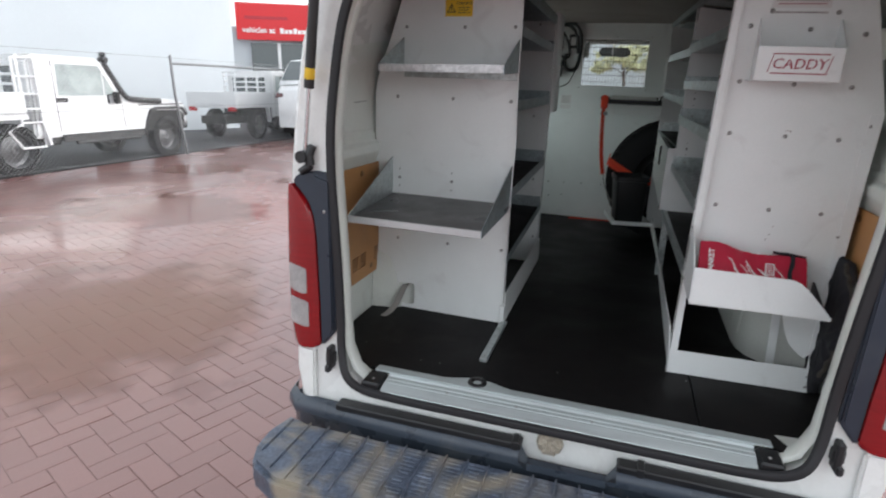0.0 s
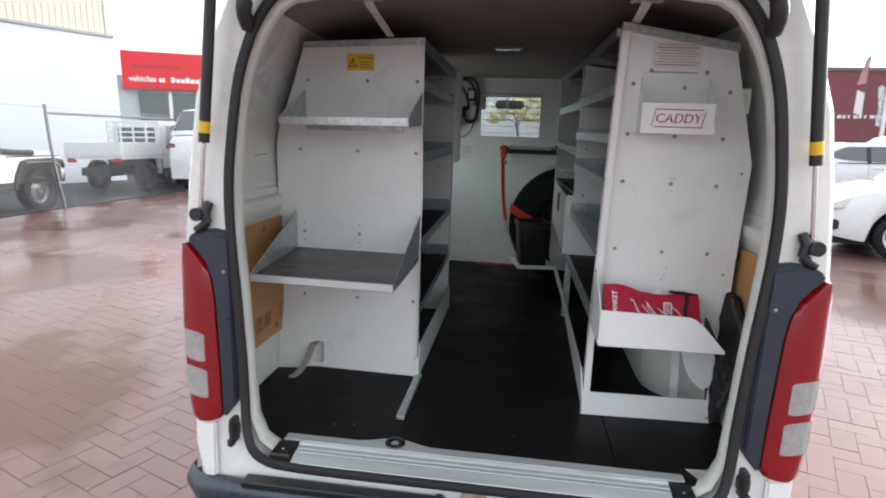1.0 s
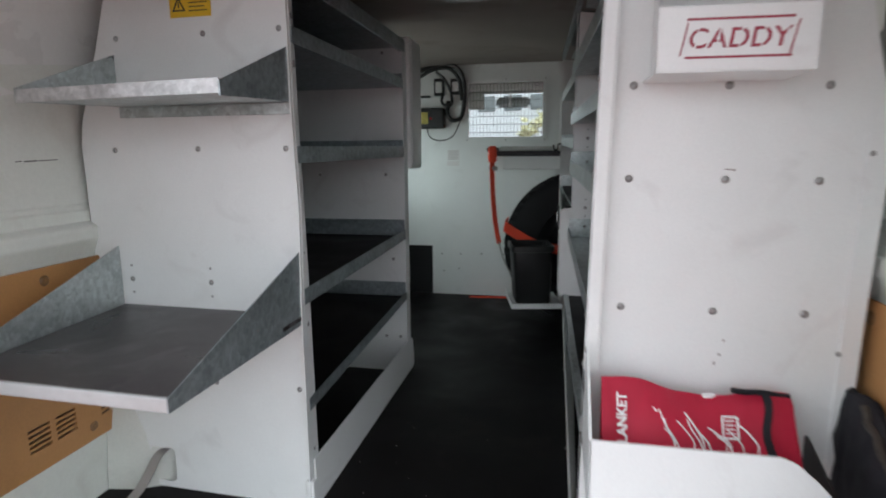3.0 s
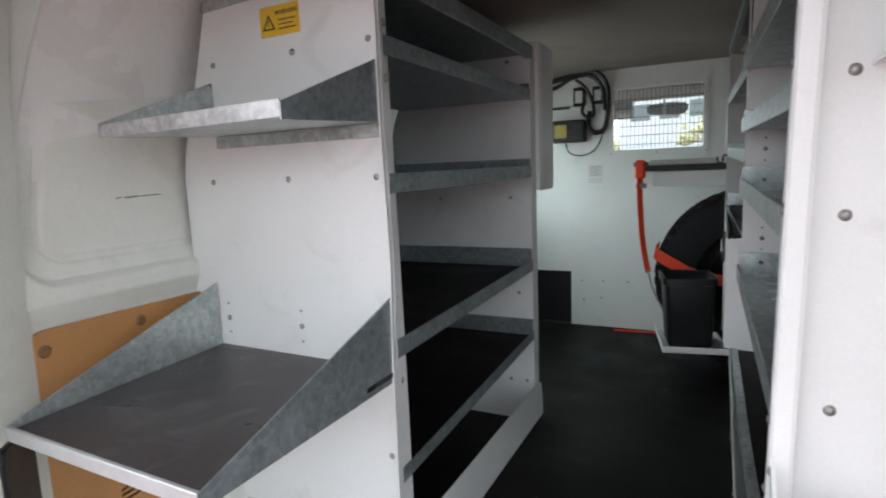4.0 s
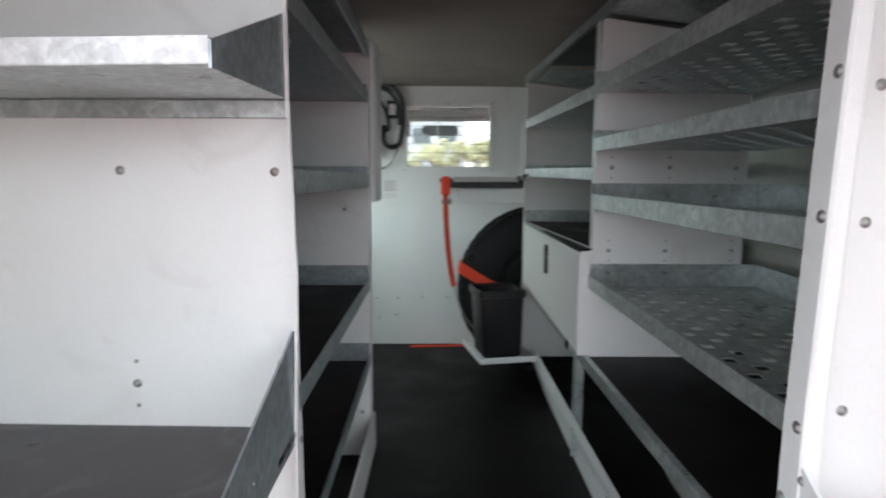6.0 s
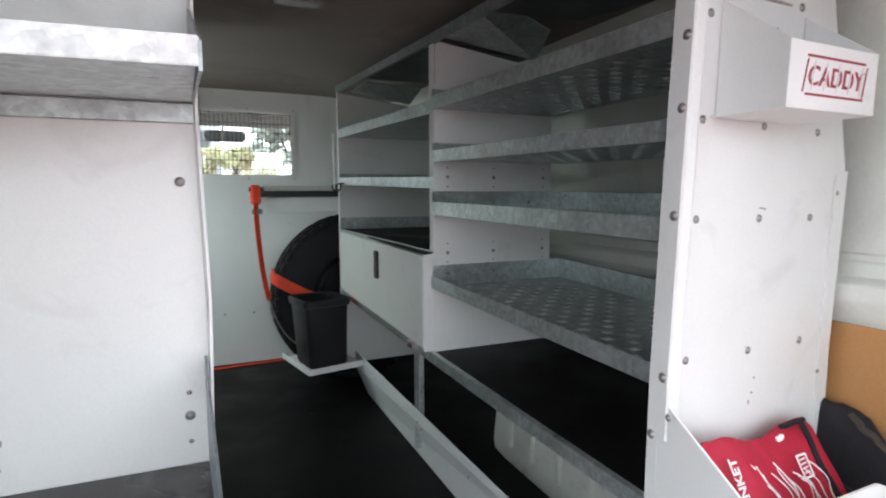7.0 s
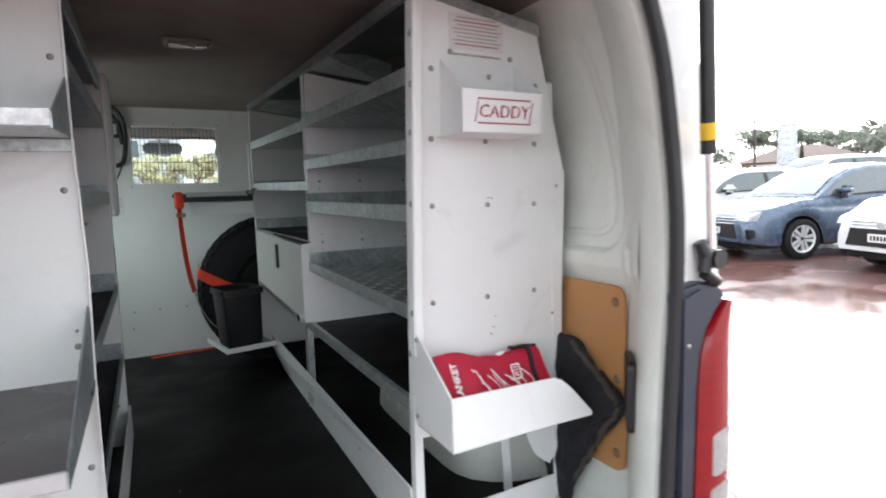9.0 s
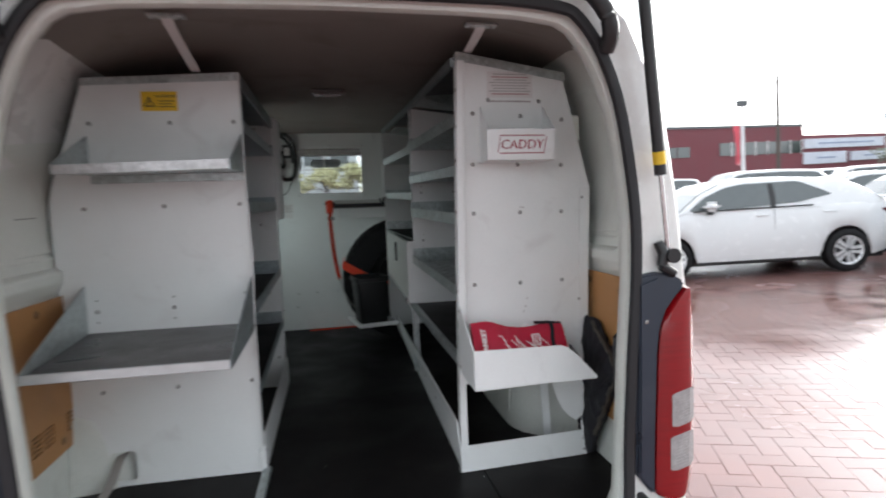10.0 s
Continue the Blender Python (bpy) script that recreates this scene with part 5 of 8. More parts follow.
# bag pocket on the end panel
PX0, PX1, PY = 0.343, 0.693, 0.215
pocket = thing("pocket_holder", "white folded steel pocket screwed to the rack's end panel", "holder", (0.52, 0.30, 0.97))
part("side", plate([(RY - 0.001, 0.975), (RY - 0.001, 1.182), (PY + 0.0, 1.074), (PY + 0.0, 0.972)], "x", PX0 - 0.004, PX0), POWDER, pocket)
front = plate([(PX0 - 0.004, 0.971), (PX1 + 0.004, 0.963), (PX1 + 0.006, 0.971), (0.640, 1.035), (0.612, 1.059), (0.592, 1.067), (PX0 - 0.004, 1.074)], "y", PY, PY + 0.004)
part("front", front, POWDER, pocket)
part("base", box(PX0, PX1 + 0.004, PY + 0.004, RY - 0.001, 0.964, 0.968), POWDER, pocket)
part("outer_side", plate([(PY + 0.004, 0.964), (RY - 0.002, 0.964), (RY - 0.002, 1.02), (RY - 0.01, 1.02)], "x", PX1 - 0.004, PX1), BLACK_STEEL, pocket, "dark side gusset")
bolts(pocket, [(PX0 - 0.0045, RY - 0.02, 1.155), (PX0 - 0.0045, RY - 0.016, 0.99)], -90, size=0.9)

bag = thing("fire_blanket_bag", "red nylon fire blanket pouch with white print and black trim", "bag", (0.52, 0.30, 1.03))
rows = []
for i in range(37):
    u = i / 36
    x = 0.362 + 0.29 * u
    fat = 0.020 * math.sin(math.pi * min(max(u, 0.06), 0.94)) ** 0.45 + 0.004 * math.sin(9 * u)
    h = 0.145 - 0.026 * u + 0.006 * math.sin(7 * u + 1)
    base = Vector((x, 0.245 + 0.036 * u, 0.974 + 0.006 * u))
    upv = Vector((0.0, 0.085, h)).normalized()
    nv = Vector((0, -h, 0.085)).normalized()
    sec = []
    for a, b in ((0.0, 0.3), (0.0, 1.0), (0.3, 1.2), (0.6, 1.15), (0.85, 1.0), (1.0, 0.4), (1.0, -0.4), (0.85, -1.0), (0.5, -1.1), (0.15, -1.0)):
        p = base + upv * (a * h * 1.15) + nv * (fat * b)
        p += Vector((noise.noise(p * 30) * 0.003, noise.noise(p * 30 + Vector((5, 0, 0))) * 0.003, noise.noise(p * 28 + Vector((0, 7, 0))) * 0.004)) + nv * (0.004 * noise.noise(p * 55 + Vector((2, 9, 4))) - 0.002)
        sec.append(p)
    rows.append(sec)
part("pouch", loft(rows, True, caps=True), RED_CLOTH, bag, smooth=True)


def on_bag(u, a):
    """A place on the pouch's front face."""
    x = 0.362 + 0.29 * u
    h = 0.145 - 0.026 * u
    upv, nv = Vector((0, 0.085, h)).normalized(), Vector((0, -h, 0.085)).normalized()
    return Vector((x, 0.245 + 0.036 * u, 0.974 + 0.006 * u)) + upv * (a * h * 1.15) + nv * 0.0262


def bag_frame(u, a):
    h = 0.145
    upv = Vector((0, 0.085, h)).normalized()
    nv = Vector((0, -h, 0.085)).normalized()
    m = Matrix((Vector((1, 0, 0)), upv, nv)).transposed().to_4x4()
    return Matrix.Translation(on_bag(u, a)) @ m


def bag_edge(u, a):
    """A place just proud of the pouch where it thins towards its end."""
    return on_bag(u, a) - Vector((0, -0.145, 0.085)).normalized() * (0.0262 - 1.18 * 0.020 * math.sin(math.pi * min(max(u, 0.06), 0.94)) ** 0.45 - 0.006)


part("trim", ribbon([bag_edge(0.84 + 0.015 * math.sin(9 * k / 10), 0.04 + 0.95 * k / 10) for k in range(11)], 0.011, 0.003, (1, 0, 0)), BLACK_CLOTH, bag, "black bound edge")
part("trim", tube([bag_edge(0.68 + 0.31 * k / 9, 1.0) - Vector((0, -0.010, 0.006 + 0.001 * math.sin(k))) for k in range(10)], 0.0045, 7), BLACK_CLOTH, bag, "black bound top edge", True)
letters("BLANKET", 0.020, bag_frame(0.10, 0.62) @ pose(0, 0, 0, 0, 0, 90), PRINT_WHITE, bag, bold=0.0006)
rnd = random.Random(4)
def bag_stroke(points, w):
    """A printed white stroke in the pouch's own plane, metres from the pouch's middle."""
    m = bag_frame(0.5, 0.5)
    return move(ribbon([(a, b, 0.0003) for a, b in points], w, 0.0006, (0.3, 1, 0)), m)
for k in range(13):
    a0, lean = -0.062 + 0.0105 * k, 0.010 * math.sin(k * 1.7)
    top = 0.006 + 0.022 * rnd.random() + 0.014 * math.sin(k * 0.5)
    line = [(a0 + 0.012, -0.052 + 0.012 * rnd.random()), (a0 + 0.004 + lean * 0.4, -0.028), (a0 + 0.003 + lean, -0.008), (a0 - 0.010 + lean, 0.5 * top), (a0 - 0.018 + lean * 0.5, top)]
    part("print", bag_stroke([tuple(p)[:2] for p in smooth_path([(a, b, 0) for a, b in line], 4)], 0.0017 + 0.0008 * rnd.random()), PRINT_WHITE, bag, "white printed stroke")
for cxp, cyp, w, h in ((-0.078, 0.034, 0.022, 0.016), (-0.082, -0.03, 0.02, 0.02), (0.012, 0.062, 0.014, 0.007)):
    pts = []
    for k in range(18):
        t = 2 * math.pi * k / 18
        rr = 0.6 + 0.5 * rnd.random()
        pts.append((cxp + w * rr * math.cos(t) * 0.75, cyp + h * rr * math.sin(t) * 0.75))
    part("print", move(plate(pts, "z", 0, 0.0006), bag_frame(0.5, 0.5)), PRINT_WHITE, bag, "white printed picture")
part("print", move(plate(rounded(0.028, 0.052, 0.0, 0.034, 0.003, 3), "z", 0, 0.0006, [rounded(0.031, 0.049, 0.003, 0.031, 0.002, 3)]), bag_frame(0.5, 0.5)), PRINT_WHITE, bag, "white printed box outline")
for k in range(4):
    part("print", bag_stroke([(0.033, 0.008 + k * 0.006), (0.046, 0.009 + k * 0.006)], 0.002), PRINT_WHITE, bag, "white printed line")

# steel dispenser with its stencilled name
cad = thing("steel_dispenser", "white open-topped folded steel dispenser with stencilled dark red lettering", "dispenser", (0.5, 0.32, 1.6))
CX0, CX1, CY = 0.408, 0.605, 0.273
part("front", box(CX0, CX1, CY, CY + 0.002, 1.577, 1.659, 0.0008), POWDER, cad)
for xf, xp in ((CX0, 0.419), (CX1, 0.611)):
    d = 0.002 if xf == CX0 else -0.002
    wing = loft([[Vector((xf + o, CY, 1.577)), Vector((xf + o, CY, 1.659)), Vector((xp + o, RY - 0.002, 1.738)), Vector((xp + o, RY - 0.002, 1.580)), Vector((xf + o, CY, 1.577))] for o in (0, d)])
    rim_v = list(wing.verts)
    bmesh.ops.remove_doubles(wing, verts=rim_v, dist=0.0001)
    bmesh.ops.holes_fill(wing, edges=wing.edges, sides=6)
    bmesh.ops.recalc_face_normals(wing, faces=wing.faces)
    part("side", wing, POWDER, cad)
part("base", box(CX0, CX1, CY, RY - 0.002, 1.5765, 1.579), POWDER, cad)
letters("CADDY", 0.0345, pose(0.507, CY - 0.0008, 1.617, 90, 0, 0), STENCIL_RED, cad, spacing=1.04, bold=0.0003, shear=0.12)
for k in range(5):
    part("stencil_gap", plate([(0.4535 + k * 0.0268, 1.600), (0.4555 + k * 0.0268, 1.600), (0.4605 + k * 0.0268, 1.636), (0.4585 + k * 0.0268, 1.636)], "y", CY - 0.0022, CY - 0.0013), POWDER, cad, "bare white bridge in the stencil")
frame_lines = bmesh.new()
for z in (1.5935, 1.6405):
    box(0.444, 0.573, CY - 0.0012, CY - 0.0003, z, z + 0.0028, bm=frame_lines)
for x in (0.4365, 0.5695):
    merge(frame_lines, plate([(x, 1.597), (x + 0.0018, 1.597), (x + 0.010, 1.638), (x + 0.0082, 1.638)], "y", CY - 0.0012, CY - 0.0003))
part("stencil_frame", frame_lines, STENCIL_RED, cad, "thin red frame round the lettering")
sheet = thing("notice_sheet", "faded printed instruction sheet on the end panel", "notice", (0.51, 0.384, 1.79))
part("sheet", box(0.443, 0.580, RY - 0.0022, RY - 0.0006, 1.762, 1.834), PAPER, sheet)
for k in range(8):
    zz = 1.827 - k * 0.0078
    w = 0.05 if k == 0 else 0.062 - 0.012 * ((k * 7) % 3) / 2
    part("text_line", box(0.5115 - w, 0.5115 + w, RY - 0.0028, RY - 0.0022, zz - 0.002, zz + 0.001), FADED_RED if k in (1, 7) else PRINT_GREY, sheet)
part("text_line", box(0.447, 0.575, RY - 0.0016, RY - 0.0006, 1.7495, 1.7535), STAMP_GREY, sheet, "smudged dark print line")
chips = thing("paint_chips", "small dark chips knocked into the panel's white paint", "mark", (0.545, 0.384, 1.3))
for cx, cz, w, h in ((0.540, 1.4475, 0.007, 0.0014), (0.548, 1.4465, 0.003, 0.002), (0.555, 1.174, 0.0022, 0.0028), (0.550, 1.150, 0.003, 0.0024), (0.543, 1.135, 0.002, 0.0036)):
    part("chip", plate([(cx - w, cz - 0.4 * h), (cx + 0.3 * w, cz - h), (cx + w, cz), (cx - 0.2 * w, cz + h)], "y", RY - 0.0012, RY - 0.0004), STAMP_GREY, chips)
clip = thing("wall_bracket", "small white plastic bracket on the side panel", "bracket", (0.70, 0.4, 1.66))
part("bracket", box(0.692, 0.735, RY + 0.01, RY + 0.04, 1.64, 1.715, 0.004), INNER_WHITE, clip)

# dark cloth behind the rack by the side panel
wrap = thing("dark_cloth_bundle", "crumpled black cloth bundle stuffed beside the rack", "cloth", (0.76, 0.33, 0.70))
outline = [(0.40, 0.665), (0.45, 0.72), (0.46, 0.95), (0.42, 1.08), (0.385, 1.105), (0.345, 1.095), (0.30, 1.065), (0.255, 1.035), (0.205, 1.005), (0.182, 0.985), (0.205, 0.955), (0.25, 0.895), (0.30, 0.82), (0.35, 0.735), (0.378, 0.675)]
fine_line = [p.yz for p in smooth_path([(0, a, b) for a, b in outline], 6)]
slab_rows = []
for xx, k in ((0.770, 0.97), (0.764, 1.0), (0.756, 1.015), (0.748, 0.99), (0.743, 0.93), (0.739, 0.84), (0.737, 0.72), (0.737, 0.55), (0.738, 0.35), (0.739, 0.15)):
    ring_ = []
    for a, b in fine_line:
        p = Vector((xx, 0.36 + (a - 0.36) * k, max(0.664, 0.87 + (b - 0.87) * k)))
        fold = math.sin(60 * p.y + 34 * p.z + 5 * noise.noise(p * 9)) * 0.006
        p += Vector((-abs(noise.noise(p * 25)) * 0.013 + min(fold, 0.0), noise.noise(p * 45 + Vector((3, 0, 0))) * 0.010, noise.noise(p * 52) * 0.010))
        ring_.append(p)
    slab_rows.append(ring_)
part("cloth", loft(slab_rows, True, caps=True), BLACK_CLOTH, wrap, smooth=True)
fray = [Vector(p) for p in smooth_path([(0.746, 0.345, 1.094), (0.744, 0.30, 1.064), (0.740, 0.24, 1.026), (0.738, 0.192, 0.99), (0.740, 0.212, 0.95), (0.742, 0.27, 0.868), (0.744, 0.34, 0.752)], 9)]
fray = [p + Vector((noise.noise(p * 60) * 0.006, noise.noise(p * 70 + Vector((1, 2, 3))) * 0.008, noise.noise(p * 64 + Vector((7, 2, 3))) * 0.008)) for p in fray]
part("frayed_edge", tube(fray, 0.006, 7), GREY_CLOTH, wrap, "worn grey edge", True)
# roof stays
for x0, y0, x1, y1, z1 in ((-0.343, 0.17, -0.372, LY + 0.004, 1.868), (0.378, 0.18, 0.389, RY + 0.004, 1.882)):
    stay = thing("roof_stay", "flat white steel stay between rack and roof edge", "stay", (x0, y0, 1.9))
    part("bar", ribbon([(x0, y0, 1.899), (x0 + (x1 - x0) * 0.1, y0 + 0.03, 1.893), (x0 + (x1 - x0) * 0.92, y1 - 0.03, z1 + 0.006), (x1, y1, z1 + 0.004)], 0.024, 0.003, (1, 0, 0)), PAPER, stay)
    part("foot", box(x0 - 0.04, x0 + 0.04, y0 - 0.012, y0 + 0.012, 1.897, 1.905, 0.002), GALV, stay)
    bolts(stay, [(x0 - 0.025, y0, 1.896), (x0 + 0.025, y0, 1.896)], 0, 90, size=0.8)

# ---- far end of the bay ----
bar = thing("wall_channel", "white steel channel with a black slot across the tyre", "channel", (0.2, 2.25, 1.44))
part("web", box(-0.005, 0.74, 2.222, 2.226, 1.398, 1.492), POWDER, bar)
part("upper_flange", plate([(2.160, 1.486), (2.164, 1.486), (2.224, 1.503), (2.224, 1.507)], "x", 0.01, 0.74), POWDER, bar)
part("lower_plate", plate([(2.170, 1.456), (2.146, 1.398), (2.149, 1.396), (2.174, 1.456)], "x", 0.03, 0.74), POWDER, bar)
part("slot", box(-0.012, 0.74, 2.168, 2.22, 1.460, 1.484, 0.002), RUBBER, bar, "black steel bar in the channel")
part("stand_off", box(0.62, 0.66, 2.226, 2.604, 1.42, 1.47), POWDER, bar)
part("stand_off", box(0.30, 0.34, 2.226, 2.604, 1.42, 1.47), POWDER, bar)

tyre_thing = thing("spare_wheel", "spare wheel with black tyre standing under the steel channel", "wheel", (0.40, 2.25, 0.66))
R, W2 = 0.36, 0.105
prof = [(0.20, -W2 * 0.8), (0.205, -W2), (0.25, -W2 * 1.06), (0.31, -W2 * 1.03), (0.338, -W2 * 0.9), (0.355, -W2 * 0.72), (0.36, -W2 * 0.4), (0.36, W2 * 0.4), (0.355, W2 * 0.72), (0.31, W2), (0.20, W2)]
tb = move(lathe(prof, 56), Matrix.Translation((0.40, 2.25, 1.022)))
part("tyre", tb, TYRE, tyre_thing, smooth=True)
blocks = bmesh.new()
for k in range(44):
    t = 2 * math.pi * k / 44
    for a, off in ((-0.78, 0), (-0.38, 0.5), (0.02, 0)):
        g = box(-0.017, 0.017, W2 * a - 0.017, W2 * a + 0.017, R - 0.016 if a < -0.7 else R - 0.004, R - 0.004 if a < -0.7 else R + 0.004)
        merge(blocks, move(g, Matrix.Translation((0.40, 2.25, 1.022)) @ Matrix.Rotation(t + off * 0.14, 4, "Y")))
part("tread", blocks, TYRE, tyre_thing, "moulded tread blocks")
rm = move(lathe([(0.001, -0.02), (0.05, -0.02), (0.06, -0.045), (0.085, -0.045), (0.10, -0.02), (0.15, 0.01), (0.175, -0.05), (0.195, -0.075), (0.208, -0.09), (0.203, -0.06)], 40), Matrix.Translation((0.40, 2.25, 1.022)))
part("rim", rm, BLACK_STEEL, tyre_thing, "black steel rim", True)
for k in range(6):
    t = 2 * math.pi * k / 6
    part("wheel_nut_hole", rod((0.40 + 0.075 * math.cos(t), 2.20, 1.022 + 0.075 * math.sin(t)), (0.40 + 0.075 * math.cos(t), 2.206, 1.022 + 0.075 * math.sin(t)), 0.009, n=10), CHROME, tyre_thing)

strap = thing("ratchet_strap", "orange ratchet strap round the spare wheel", "strap", (0.0, 2.2, 1.1))
part("ratchet", box(-0.040, 0.0, 2.135, 2.165, 1.43, 1.508, 0.008), ORANGE_WEB, strap, "orange webbing bunched at the ratchet")
part("ratchet_frame", rod((-0.046, 2.15, 1.49), (0.012, 2.15, 1.49), 0.009), CHROME, strap)
part("buckle", box(-0.036, 0.004, 2.14, 2.155, 1.392, 1.412, 0.003), GREY_WEB, strap, "worn metal buckle")
part("webbing", ribbon(smooth_path([(-0.020, 2.145, 1.44), (-0.020, 2.14, 1.38), (-0.016, 2.135, 1.30), (-0.007, 2.13, 1.19), (0.006, 2.13, 1.10), (0.018, 2.13, 1.045)], 6), 0.026, 0.003, (0.75, 0.75, 0)), ORANGE_WEB, strap)
part("webbing", ribbon(smooth_path([(0.016, 2.13, 1.055), (0.035, 2.128, 0.98), (0.063, 2.125, 0.919), (0.09, 2.122, 0.88), (0.13, 2.12, 0.845), (0.20, 2.12, 0.81)], 6), 0.010, 0.003, (0.2, 0.95, 0)), GREY_WEB, strap, "grey webbing tail")
part("webbing", ribbon(smooth_path([(0.046, 2.27, 1.135), (0.040, 2.17, 1.13), (0.054, 2.136, 1.118), (0.12, 2.133, 1.078), (0.19, 2.133, 1.042), (0.30, 2.136, 1.02), (0.42, 2.15, 1.01)], 6), 0.046, 0.003, (0.2, 0, 1)), ORANGE_WEB, strap, "orange band across the tyre")
part("webbing_tail", ribbon(smooth_path([(-0.19, 2.545, 0.663), (-0.06, 2.552, 0.664), (0.08, 2.56, 0.664), (0.14, 2.565, 0.663)], 4), 0.02, 0.003, (0, 1, 0.1)), ORANGE_WEB, strap, "orange strap end on the floor")

shelf = thing("bin_tray", "white folded steel tray on the rack's kick board", "tray", (0.2, 1.93, 0.82))
part("pan", box(0.096, 0.322, 1.80, 2.08, 0.812, 0.816), POWDER, shelf)
part("lip", box(0.094, 0.322, 1.797, 1.80, 0.812, 0.835, 0.0008), POWDER, shelf)
part("lip", box(0.092, 0.095, 1.797, 2.08, 0.812, 0.835, 0.0008), POWDER, shelf)
bin_ = thing("waste_bin", "small square black plastic bin with a rolled rim", "bin", (0.19, 1.92, 0.816))
def sq(cx, cy, h, z, r=0.02):
    return [Vector((a, b, z)) for a, b in rounded(cx - h, cx + h, cy - h, cy + h, r, 3)]
part("tub", loft([sq(0.196, 1.92, 0.078, 0.818), sq(0.196, 1.92, 0.086, 0.83), sq(0.190, 1.925, 0.096, 1.07), sq(0.190, 1.925, 0.092, 1.07), sq(0.196, 1.92, 0.078, 0.825)], True, caps=True), BLACK_PLASTIC, bin_, smooth=True)
part("rim", loft([sq(0.190, 1.925, 0.097, 1.064), sq(0.190, 1.925, 0.104, 1.067), sq(0.190, 1.925, 0.105, 1.091), sq(0.190, 1.925, 0.099, 1.095), sq(0.190, 1.925, 0.0925, 1.09), sq(0.190, 1.925, 0.0925, 1.066)], True), BLACK_PLASTIC, bin_, "rolled plastic rim", True)

# tray and bin stand turned away at the aisle
TURNED = Matrix.Translation((0.108, 1.80, 0)) @ Matrix.Rotation(radians(11), 4, "Z") @ Matrix.Translation((-0.094, -1.80, 0))
shelf.matrix_basis = TURNED @ shelf.matrix_basis
bin_.matrix_basis = TURNED @ Matrix.Translation((0.186, 1.915, 0.818)) @ Matrix.Diagonal((0.88, 0.88, 0.95, 1)) @ Matrix.Translation((-0.19, -1.925, -0.818)) @ bin_.matrix_basis

# wiring on the bulkhead
loom = thing("wiring_loom", "black corrugated wiring loom looped on the bulkhead", "cable", (-0.33, 2.58, 1.75))
y = B - 0.028
paths = [[(-0.60, y, 1.90), (-0.47, y, 1.925), (-0.38, y, 1.945), (-0.29, y - 0.01, 1.945), (-0.24, y - 0.01, 1.90), (-0.225, y, 1.82), (-0.228, y, 1.74), (-0.245, y, 1.67), (-0.29, y, 1.655), (-0.32, y, 1.69), (-0.315, y, 1.76)],
         [(-0.62, y + 0.01, 1.85), (-0.48, y, 1.89), (-0.40, y - 0.012, 1.925), (-0.31, y - 0.012, 1.93), (-0.255, y - 0.005, 1.87), (-0.24, y, 1.76)],
         [(-0.345, y, 1.80), (-0.35, y - 0.01, 1.76), (-0.33, y - 0.015, 1.735), (-0.295, y - 0.01, 1.74), (-0.30, y, 1.80), (-0.33, y - 0.01, 1.87), (-0.38, y - 0.01, 1.915)]]
for p, r in zip(paths, (0.012, 0.010, 0.008)):
    fine_path = smooth_path(p, 14)
    bm = tube(fine_path, r, 8)
    part("conduit", bm, BLACK_PLASTIC, loom, smooth=True)
part("thin_wire", tube(smooth_path([(-0.44, y + 0.015, 1.62), (-0.42, y, 1.565), (-0.36, y, 1.545), (-0.29, y, 1.57), (-0.25, y, 1.65), (-0.235, y, 1.72)], 8), 0.0035, 6), BLACK_PLASTIC, loom, "thin black wire", True)
for x0, x1, z0, z1 in ((-0.398, -0.342, 1.789, 1.88), (-0.304, -0.250, 1.794, 1.878)):
    mod = thing("relay_module", "small white relay module with a black frame", "module", ((x0 + x1) / 2, 2.59, z0), "relay modules")
    part("body", box(x0, x1, B - 0.022, B - 0.001, z0, z1, 0.003), BLACK_PLASTIC, mod)
    part("face", box(x0 + 0.010, x1 - 0.010, B - 0.0245, B - 0.0222, z0 + 0.016, z1 - 0.016, 0.001), PAPER, mod, "white label")
fuse = thing("charger_unit", "black electrical unit with a yellow label and red light", "unit", (-0.42, 2.58, 1.66))
part("body", box(-0.50, -0.335, B - 0.055, B - 0.001, 1.612, 1.722, 0.006), BLACK_PLASTIC, fuse)
part("label", box(-0.485, -0.425, B - 0.0565, B - 0.0555, 1.635, 1.70), MUSTARD, fuse, "dull yellow label")
part("indicator", box(-0.415, -0.405, B - 0.058, B - 0.0555, 1.66, 1.67), RED_LENS, fuse, "small red lamp")
part("fin", box(-0.40, -0.345, B - 0.058, B - 0.0552, 1.63, 1.705, 0.002), DARK_IN, fuse)
slot = thing("cable_clip_strip", "dark cable strip on the bulkhead", "strip", (-0.45, 2.6, 1.786))
part("strip", box(-0.52, -0.42, B - 0.012, B - 0.001, 1.781, 1.792, 0.002), BLACK_PLASTIC, slot)

# the racks' end panels stand slightly askew: the outer edges deeper in the bay, the right one leaning out at the top
def askew(root, shift):
    """Moves all parts of a thing along the van by shift(place)."""
    for ob in root.children_recursive:
        if ob.data is BOLT:
            ob.location.y += shift(ob.location)
            continue
        bm = bmesh.new()
        bm.from_mesh(ob.data)
        bmesh.ops.bisect_plane(bm, geom=bm.verts[:] + bm.edges[:] + bm.faces[:], plane_co=(0, 0, 1.2), plane_no=(0, 0, 1), dist=1e-5)
        for v in bm.verts:
            v.co.y += shift(v.co)
        bm.to_mesh(ob.data)
        bm.free()


def shift_left(p):
    return -0.028 * (p.x + 0.38) * (1 - smoothstep(0.58, 0.80, p.y))


def shift_right(p):
    return (0.006 + 0.045 * (p.x - 0.53) - 0.03 * max(0.0, p.z - 1.2)) * (1 - smoothstep(0.40, 0.55, p.y))


